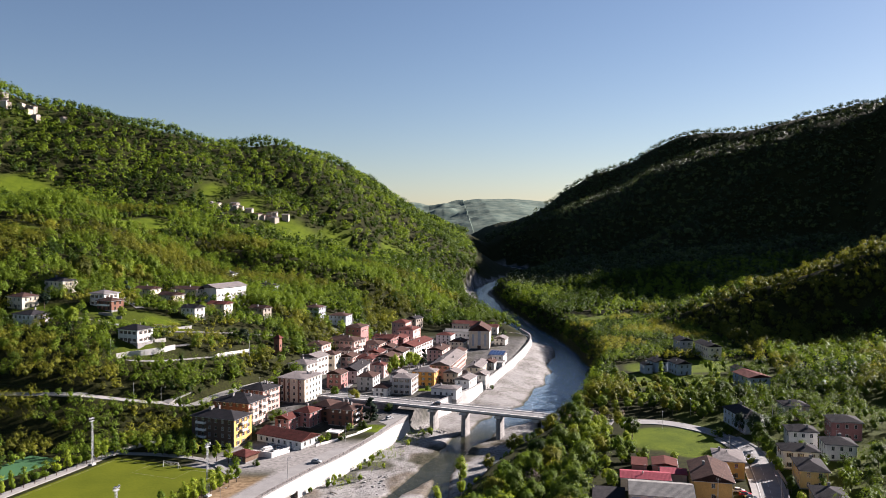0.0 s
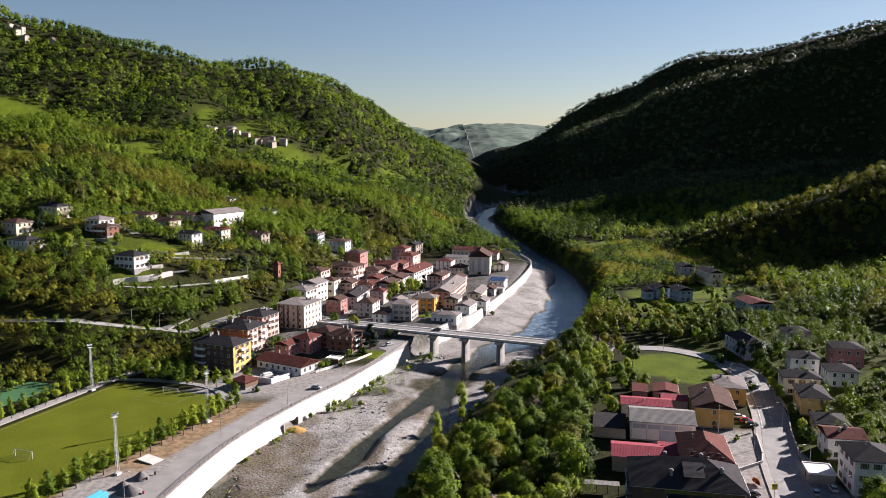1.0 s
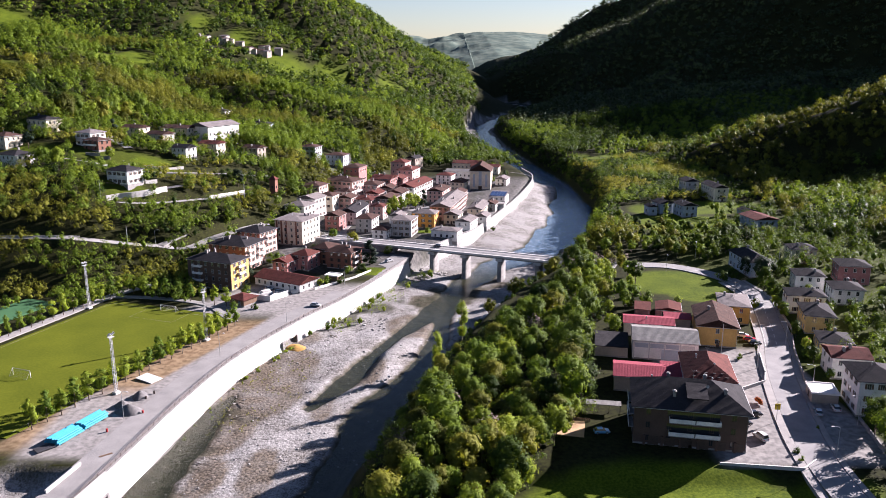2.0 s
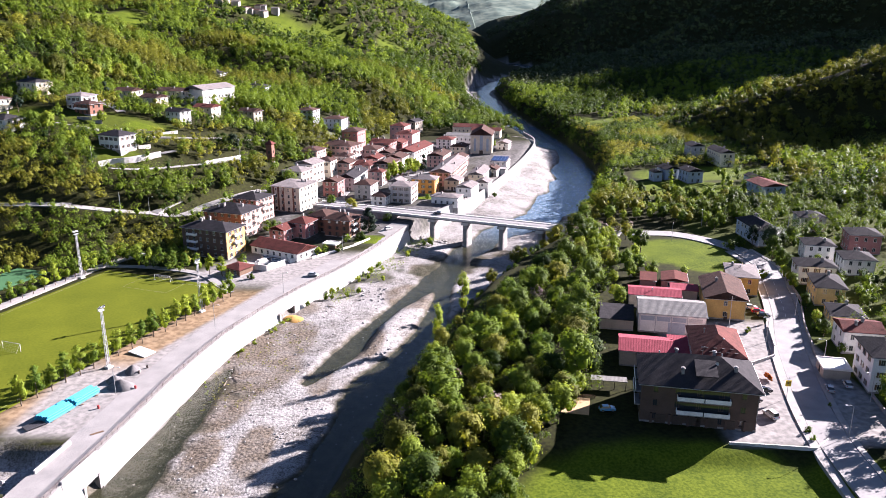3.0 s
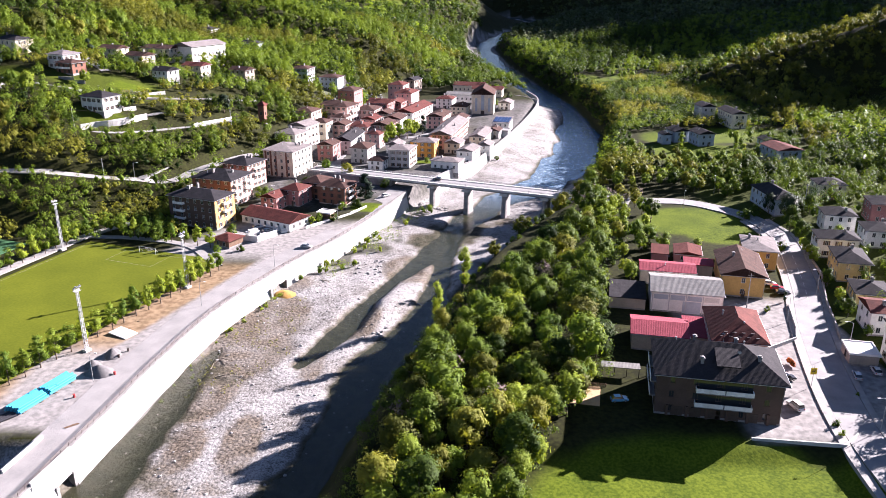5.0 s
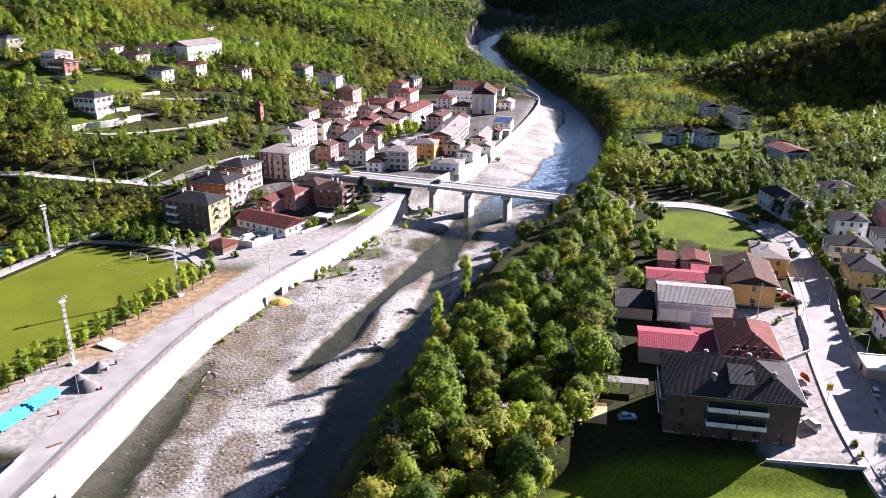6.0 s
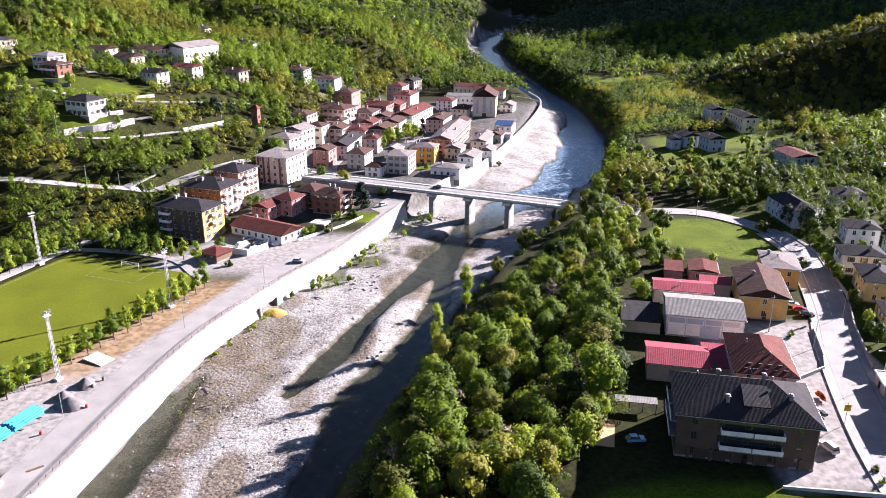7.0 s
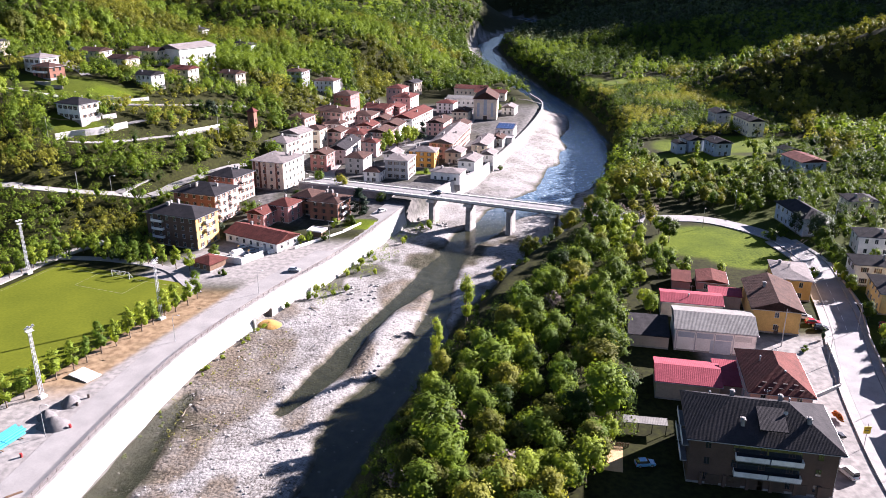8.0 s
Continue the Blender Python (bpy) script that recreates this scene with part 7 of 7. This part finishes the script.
slab = tagged(new("concrete_ramp", Shape().poly([(-2.3, -3.4, -0.4), (2.3, -3.4, -0.4), (2.3, 3.4, 0.0), (-2.3, 3.4, 0.0), (-2.3, -3.4, -0.1), (2.3, -3.4, -0.1), (2.3, 3.4, 0.35), (-2.3, 3.4, 0.35)], [(0, 3, 2, 1), (4, 5, 6, 7), (0, 1, 5, 4), (1, 2, 6, 5), (2, 3, 7, 6), (3, 0, 4, 7)]).mesh("concrete_ramp", CONCRETE)), "pale concrete ramp up the earth bank", "ramp")
slab.matrix_basis = pose(-93.0, 242.5, 8.75, 0, 0, 62)
plank = tagged(new("timber", Shape().box(-0.25, -1.6, 0, 0.0, 1.6, 0.2).box(0.1, -1.4, 0, 0.35, 1.7, 0.22).mesh("timber", WOOD)), "two weathered timbers lying on the yard", "timber")
plank.matrix_basis = pose(-86.5, 194.5, at(-86.5, 194.5) + 0.03, 0, 0, -50)
# parapets where the lane crosses the creek
for x, y, l_, r_ in ((-91.8, 183.0, 13.0, -10), (-83.6, 178.5, 13.0, -10)):
    par = tagged(new("parapet_wall", Shape().box(-0.2, -l_ / 2, -2.5, 0.2, l_ / 2, 0.7).box(-0.28, -l_ / 2 - 0.05, 0.7, 0.28, l_ / 2 + 0.05, 0.82).mesh("parapet_wall", CONCRETE)), "low white parapet where the lane crosses a creek", "parapet", "creek parapets")
    par.matrix_basis = pose(x, y, 8.55, 0, 0, r_)

# rocks along the creek and on the gravel
ROCK = material("pale_rock", (0.285, 0.273, 0.26), 0.9, (0.161, 0.155, 0.149), 1.2, 7.0, 0.6, 6, spread=0.2)


def rock_mesh(seed):
    r = random.Random(seed)
    bm = bmesh.new()
    bmesh.ops.create_icosphere(bm, subdivisions=1, radius=1.0)
    for v in bm.verts:
        v.co = v.co * r.uniform(0.7, 1.1)
        v.co.z *= 0.65
    me = bpy.data.meshes.new("rock")
    bm.to_mesh(me)
    bm.free()
    me.materials.append(ROCK)
    return me


rocks = [rock_mesh(k) for k in range(5)]
rr = random.Random(17)


def rock(x, y, s, group="river boulders"):
    ob_ = tagged(new("rock", rr.choice(rocks)), "pale grey river boulder on the gravel", "rock", group)
    ob_.matrix_basis = pose(x, y, at(x, y) + 0.15 * s, rr.uniform(-15, 15), rr.uniform(-15, 15), rr.uniform(0, 360)) @ Matrix.Diagonal((s, s * rr.uniform(0.7, 1.2), s, 1))


for k in range(60):
    t = rr.uniform(0, 1)
    rock(-132 + 40 * t + rr.uniform(-4, 4), 171 + 9 * t + rr.uniform(-6, 6), rr.uniform(0.5, 1.3), "creek boulders")
for k in range(16):
    rock(-32 + k * 0.85 + rr.uniform(-1, 1), 246 + k * 1.0 + rr.uniform(-1.2, 1.2), rr.uniform(0.3, 0.8))
for k in range(30):
    rock(-30 + rr.uniform(-4, 7), 312 + rr.uniform(-8, 10), rr.uniform(0.3, 0.9))
for k in range(240):
    y = rr.uniform(176, 300)
    l_, r_ = float(bank(y, BANK_L)), float(bank(y, BANK_R))
    rock(l_ + 3 + rr.uniform(0, 1) * (r_ - l_ - 8), y, rr.uniform(0.2, 0.5))
for k in range(24):
    rock(-8 + rr.uniform(-6, 10), 392 + rr.uniform(-6, 6), rr.uniform(0.4, 1.0))
# driftwood
DRIFT = material("grey_driftwood", (0.186, 0.161, 0.13), 0.9, (0.105, 0.087, 0.068), 1, 9, 0.3)
for x, y, r_ in ((-62, 232, 20), (-66, 238, 70), (-63, 241, -30), (-43, 300, -50)):
    sh = Shape()
    p = Vector((-2.2, 0, 0.2))
    for k in range(5):
        q = p + Vector((0.9, rr.uniform(-0.4, 0.4), rr.uniform(-0.1, 0.2)))
        sh.tube(p, q, 0.2 - k * 0.03, 0.17 - k * 0.03, 6)
        if k > 1:
            sh.tube(q, q + Vector((rr.uniform(0.2, 0.9), rr.choice((-1, 1)) * rr.uniform(0.5, 1.2), rr.uniform(0.1, 0.7))), 0.09, 0.03, 5)
        p = q
    ob_ = tagged(new("driftwood", sh.mesh("driftwood", DRIFT)), "bleached branch of driftwood on the gravel", "driftwood", "driftwood")
    ob_.matrix_basis = pose(x, y, max(at(x, y), 0) + 0.05, 0, 0, r_)
# rusty silt washed out of the culvert
SILT = material("ochre_silt", (0.31, 0.18, 0.043), 0.9, (0.211, 0.124, 0.037), 0.8, 6, 0.4)
heap(-55.6, 289.0, 4.2, 0.9, SILT, "rust-coloured silt washed from the culvert", "silt_fan", 9)

# ---- vehicles ----
TYRE = material("tyre_rubber", (0.02, 0.02, 0.02), 0.8, (0.012, 0.012, 0.012), 4, 20, 0.1)
RIM = material("wheel_rim", (0.45, 0.45, 0.46), 0.35, (0.3, 0.3, 0.31), 4, 20, 0, metal=0.8)
LIGHT_W = material("headlight_glass", (0.7, 0.7, 0.68), 0.15, (0.6, 0.6, 0.58), 4, 20, 0)
LIGHT_R = material("tail_light", (0.4, 0.02, 0.02), 0.2, (0.3, 0.015, 0.015), 4, 20, 0)
CAR_PAINT = {k: material("car_paint_" + k, c, 0.25, tuple(v * 0.85 for v in c), 1, 8, 0, spec=0.6) for k, c in {"white": (0.504, 0.504, 0.504), "red": (0.294, 0.014, 0.021), "silver": (0.294, 0.308, 0.322), "dark": (0.021, 0.022, 0.028), "blue": (0.112, 0.294, 0.462)}.items()}
TYRE_ME = Shape().tube((0, -0.11, 0), (0, 0.11, 0), 0.32, 0.32, 16).mesh("tyre", TYRE)
RIM_ME = Shape().tube((0, -0.12, 0), (0, 0.12, 0), 0.19, 0.19, 10).mesh("rim", RIM)


def car(x, y, yaw, colour, label, long=4.2, tall=1.45, van=False, z=None):
    """A car whose nose looks along +x before the turn."""
    z = at(x, y) + 0.15 if z is None else z
    root = thing("van" if van else "car", pose(x, y, z, 0, 0, yaw), label, "car", "parked cars")
    h, hw = long / 2, 0.86
    nose = 0.98 if not van else 1.05
    side = [(-h, 0.30), (h, 0.30), (h, 0.62), (h - 0.25, 0.80), (h - 1.15, nose * 0.98), (-h + 0.15, nose), (-h, 0.75)]
    cab = [(h - 1.15, nose * 0.97), (h - 1.85, tall), (-h + (0.3 if van else 0.75), tall), (-h + 0.12, nose)]
    body, glass, roof_ = Shape(), Shape(), Shape()
    for sh, outline, w0, w1 in ((body, side, hw, hw), (glass, cab, hw - 0.06, hw - 0.20)):
        n = len(outline)
        mid_z = sum(p[1] for p in outline) / n
        pts = [(px, -(w0 if pz < mid_z or sh is body else w1), pz) for px, pz in outline] + [(px, (w0 if pz < mid_z or sh is body else w1), pz) for px, pz in outline]
        sh.poly(pts, [tuple(range(n)), tuple(reversed(range(n, 2 * n)))] + [(i, n + i, n + (i + 1) % n, (i + 1) % n) for i in range(n)])
    roof_.box(cab[2][0], -(hw - 0.22), tall - 0.01, cab[1][0], hw - 0.22, tall + 0.05)
    b = put("body", body.mesh("body", CAR_PAINT[colour]), root)
    put("cabin_glass", glass.mesh("cabin_glass", GLASS), root)
    put("roof", roof_.mesh("roof", CAR_PAINT[colour]), root)
    for px in (-h + 0.75, h - 0.8):
        for s in (-1, 1):
            w_ = put("wheel", TYRE_ME, root, pose(px, s * 0.80, 0.32))
            put("rim", RIM_ME, w_)
    for s in (-1, 1):
        put("headlight", Shape().box(h - 0.02, s * 0.6 - 0.18, 0.6, h + 0.02, s * 0.6 + 0.18, 0.74).mesh("headlight", LIGHT_W), b)
        put("tail_light", Shape().box(-h - 0.03, s * 0.66 - 0.12, 0.65, -h + 0.01, s * 0.66 + 0.12, 0.85).mesh("tail_light", LIGHT_R), b)
        put("mirror", Shape().box(h - 1.55, s * 0.95 - 0.09, 0.95, h - 1.4, s * 0.95 + 0.09, 1.08).mesh("mirror", CAR_PAINT[colour]), b)
    return root


car(82.0, 197.5, 105, "white", "white van parked beside the apartment block", 4.6, 1.85, True)
car(80.5, 205.0, 12, "dark", "dark grey car parked on the forecourt", 4.4)
car(85.5, 210.5, 8, "dark", "dark car parked under the yellow sign")
car(41.5, 200.5, 5, "blue", "pale blue car parked in the shade", 4.1)
car(105.5, 266.5, -10, "red", "red car parked beside the ochre house")
car(104.5, 270.0, -10, "white", "white car parked beside the ochre house")
car(106.0, 263.0, -10, "dark", "dark car parked beside the ochre house")
car(124.0, 264.0, 60, "red", "red car parked at the roadside")
car(103.5, 211.5, 75, "silver", "silver car on the main road")
car(109.5, 214.0, 80, "white", "white car parked at the kerb")
car(-52.0, 315.5, -12, "silver", "silver car standing in the white yard")
car(-3.0, 395.8, deck_turn + 180, "dark", "dark car on the bridge", z=13.48)
car(-75.5, 338.5, 30, "white", "white car parked by the workshop")
car(-70.5, 334.0, 30, "silver", "silver car parked by the workshop")
car(-26.5, 381.0, 45, "white", "white car parked under the bridge end")
car(-61.0, 470.0, 100, "dark", "dark car parked in the village street")
car(-59.0, 458.0, 95, "white", "white car parked in the village street")

# ---- roadside things ----
YSIGN = material("yellow_sign", (0.70, 0.48, 0.02), 0.5, (0.6, 0.4, 0.02), 1, 6, 0)
sg = thing("road_sign", pose(90.0, 207.0, at(90, 207)), "yellow rectangular sign on a tall grey pole", "sign")
put("pole", Shape().tube((0, 0, -0.3), (0, 0, 6.2), 0.07, 0.06, 8).mesh("pole", STEEL), sg)
put("panel", Shape().box(-0.75, -0.05, 3.6, 0.75, 0.05, 5.3).mesh("panel", YSIGN), sg)
put("lettering", Shape().box(-0.5, -0.07, 4.7, 0.5, -0.05, 4.85).box(-0.5, -0.07, 4.35, 0.3, -0.05, 4.5).mesh("lettering", IRON), sg)


def street_lamp(x, y, yaw, tall=8.0):
    root = thing("street_lamp", pose(x, y, at(x, y), 0, 0, yaw), "grey steel street lamp with a curved arm", "street lamp", "street lamps")
    put("pole", Shape().tube((0, 0, -0.4), (0, 0, tall), 0.09, 0.06, 8).mesh("pole", STEEL), root)
    put("arm", Shape().tube((0, 0, tall), (0.6, 0, tall + 0.35), 0.05, 0.05, 6).tube((0.6, 0, tall + 0.35), (1.6, 0, tall + 0.4), 0.05, 0.05, 6).mesh("arm", STEEL), root)
    put("lamp_head", Shape().box(1.5, -0.15, tall + 0.3, 2.2, 0.15, tall + 0.45).mesh("lamp_head", LAMP_WHITE), root)
    return root


sl = street_lamp(99.0, 243.0, 200)
for x, y, r_ in ((108.5, 226, 170), (111, 205, 170), (116, 262, 170), (97, 188, 180), (100, 350, 260), (120, 372, 240), (-76, 262, -10), (-60, 296, -20), (-90, 215, -10), (-136, 371, 0), (-44, 346, -30), (-56, 446, 0)):
    copy_thing(sl, pose(x, y, at(x, y), 0, 0, r_))


def pole_line(pts, label):
    """Timber poles with wires slung between them."""
    tops = []
    for x, y in pts:
        z = at(x, y)
        root = thing("utility_pole", pose(x, y, z), label, "utility pole", "utility poles")
        put("pole", Shape().tube((0, 0, -0.5), (0, 0, 11), 0.17, 0.11, 8).mesh("pole", STEEL), root)
        put("crossarm", Shape().box(-0.9, -0.06, 10.3, 0.9, 0.06, 10.45).mesh("crossarm", IRON), root)
        tops.append(Vector((x, y, z + 10.4)))
    wires = Shape()
    for a, b in zip(tops[:-1], tops[1:]):
        for off in (-0.8, 0.8):
            last = None
            for k in range(13):
                t = k / 12
                p = a.lerp(b, t) + Vector((off, 0, -2.2 * 4 * t * (1 - t)))
                if last:
                    wires.tube(last, p, 0.02, 0.02, 3)
                last = p
    tagged(new("overhead_wire", wires.mesh("overhead_wire", IRON)), "dark overhead wires slung between poles", "wire", "overhead wires", "stuff")


pole_line([(-210, 352), (-146.5, 364.5), (-169, 392), (-112, 446)], "tall grey utility pole beside the hill road")
pole_line([(91, 253), (112, 300), (148, 345)], "tall grey utility pole beside the houses")

# retaining walls on the slope
for pts, hgt, lab in (([(-168, 396), (-163.5, 401.5), (-158.5, 403.8), (-152, 410.5), (-146, 420)], 5.0, "white concrete retaining wall between the arms of the hairpin lane"), ([(-128, 432), (-121, 448), (-116, 462)], 3.0, "pale concrete retaining wall under the slope")):
    c_, way_ = curve(pts, 2.0)
    sh = Shape()
    zs = np.convolve(np.pad(land(c_[:, 0], c_[:, 1]), 4, "edge"), np.ones(9) / 9, "valid")
    for i in range(len(c_) - 1):
        a, b = c_[i], c_[i + 1]
        za = zs[i]
        s_ = np.array([way_[i][1], -way_[i][0]]) * 0.25
        q = [(*(a - s_), za - 3), (*(a + s_), za - 3), (*(b + s_), za - 3), (*(b - s_), za - 3), (*(a - s_), za + hgt * 0.5), (*(a + s_), za + hgt * 0.5), (*(b + s_), za + hgt * 0.5), (*(b - s_), za + hgt * 0.5)]
        sh.poly(q, [(4, 5, 6, 7), (0, 1, 5, 4), (1, 2, 6, 5), (2, 3, 7, 6), (3, 0, 4, 7)])
    setting("retaining_wall", sh.mesh("retaining_wall", CONCRETE), lab, "retaining wall")

# garden and forecourt pieces by the main road
HEDGE_RED = leafy("leaves_coppery", (0.16, 0.04, 0.012), (0.34, 0.10, 0.02), 0.3)
hedge = tagged(new("hedge", crown_mesh("hedge", "bush", 77, 420, 1.6, 1.7, 0.24, HEDGE_RED)), "clipped coppery-red hedge on the forecourt", "hedge")
hedge.matrix_basis = pose(89.5, 217.5, at(89.5, 217.5), 0, 0, 8) @ Matrix.Diagonal((1.0, 2.4, 1.0, 1))
port = thing("carport", pose(44.5, 213.5, at(44.5, 213.5), 0, 0, -10), "low carport with a pale flat roof", "carport")
put("roof", Shape().box(-4.8, -1.5, 2.4, 4.8, 1.5, 2.55).mesh("roof", SHEET), port)
for x_ in (-4.5, -1.5, 1.5, 4.5):
    put("post", Shape().box(x_ - 0.08, -1.3, 0, x_ + 0.08, -1.14, 2.4).mesh("post", IRON), port)
soil_patch = tagged(new("earth_patch", Shape().box(-4, -4.5, -0.3, 4, 4.5, 0.06).mesh("earth_patch", material("dry_earth", (0.42, 0.28, 0.15), 0.95, (0.28, 0.18, 0.10), 0.5, 4, 0.4))), "patch of dry orange earth behind a fence", "earth", "", "structure")
soil_patch.matrix_basis = pose(33.5, 203.5, at(33.5, 203.5), 0, 0, -12)
wf = thing("wooden_fence", pose(36.5, 207.5, at(36.5, 207.5), 0, 0, -10), "low pale wooden fence beside the car park", "fence")
for k in range(12):
    put("slat", Shape().box(-3.2 + k * 0.55, -0.04, 0, -2.9 + k * 0.55, 0.04, 1.0).mesh("slat", WOOD), wf)
put("rail", Shape().box(-3.3, 0.04, 0.6, 3.4, 0.1, 0.72).mesh("rail", WOOD), wf)


def garden_wall(pts, label, hgt=0.9, mat=None, group="garden walls"):
    sh = Shape()
    for (x0, y0), (x1, y1) in zip(pts[:-1], pts[1:]):
        l_ = math.hypot(x1 - x0, y1 - y0)
        z_ = max(at(x0, y0), at(x1, y1))
        m = pose(x0, y0, z_, 0, 0, math.degrees(math.atan2(y1 - y0, x1 - x0)))
        sh.box(0, -0.12, -0.8, l_, 0.12, hgt, m).box(-0.05, -0.18, hgt, l_ + 0.05, 0.18, hgt + 0.08, m)
    tagged(new("garden_wall", sh.mesh("garden_wall", mat or CONCRETE)), label, "wall", group)


garden_wall([(67, 184.5), (86.5, 182.0), (91, 186)], "low pale wall along the forecourt edge", 0.6)
garden_wall([(87, 226), (97, 232), (99.5, 238), (104, 254)], "pale garden wall beside the pavement", 0.9)
garden_wall([(109, 232), (117, 258), (124, 276), (128, 296)], "pale roadside wall with railings", 1.0, CONCRETE_OLD)
garden_wall([(113, 208), (110, 190), (106, 176)], "roadside garden wall in the shade", 1.0, CONCRETE_OLD)
garden_wall([(-85, 327), (-72, 322), (-66, 330)], "broken white yard wall beside the hut", 2.3, WHITE)
garden_wall([(-56, 338), (-40, 356), (-34, 366)], "low garden wall above the lane", 0.7, WHITE)
# terrace walls and a drive among the hillside gardens
garden_wall([(-169.4, 445.2), (-162.5, 448.1), (-155.7, 452.0), (-149.4, 459.1)], "pale terrace wall below a hillside lawn", 1.1, None, "terrace walls")
garden_wall([(-165.7, 422.7), (-157.9, 422.1), (-153.5, 427.2)], "pale terrace wall beside the white villa", 1.3, None, "terrace walls")
garden_wall([(-199.8, 447.9), (-191.0, 446.1), (-185.5, 445.7)], "low pale terrace wall along a garden", 1.0, CONCRETE_OLD, "terrace walls")
road("road_drive", [(-213.6, 506.5), (-202.0, 491.7), (-192.7, 482.5), (-185.0, 472.4)], 2.3, LANE, "pale grey drive between hillside villas")
car(-201.2, 491.7, 60, "dark", "dark car parked on the hillside drive")
car(-193.3, 482.5, 60, "silver", "silver car parked on the hillside drive")
for x, y, w_, d_, h_ in ((-76, 332, 5, 3, 1.8), (-71, 328, 4, 2.5, 1.4), (-67, 337, 3, 3, 2.2), (-64, 334, 2.5, 2, 1.5)):
    blk = tagged(new("stone_block", Shape().box(-w_ / 2, -d_ / 2, 0, w_ / 2, d_ / 2, h_ * 0.6).box(-w_ / 3, -d_ / 3, h_ * 0.6, w_ / 2.6, d_ / 3, h_).mesh("stone_block", WHITE)), "stack of white stone blocks in the yard", "stone blocks", "yard stone stacks")
    blk.matrix_basis = pose(x, y, at(x, y) + 0.03, 0, 0, rr.uniform(0, 90))
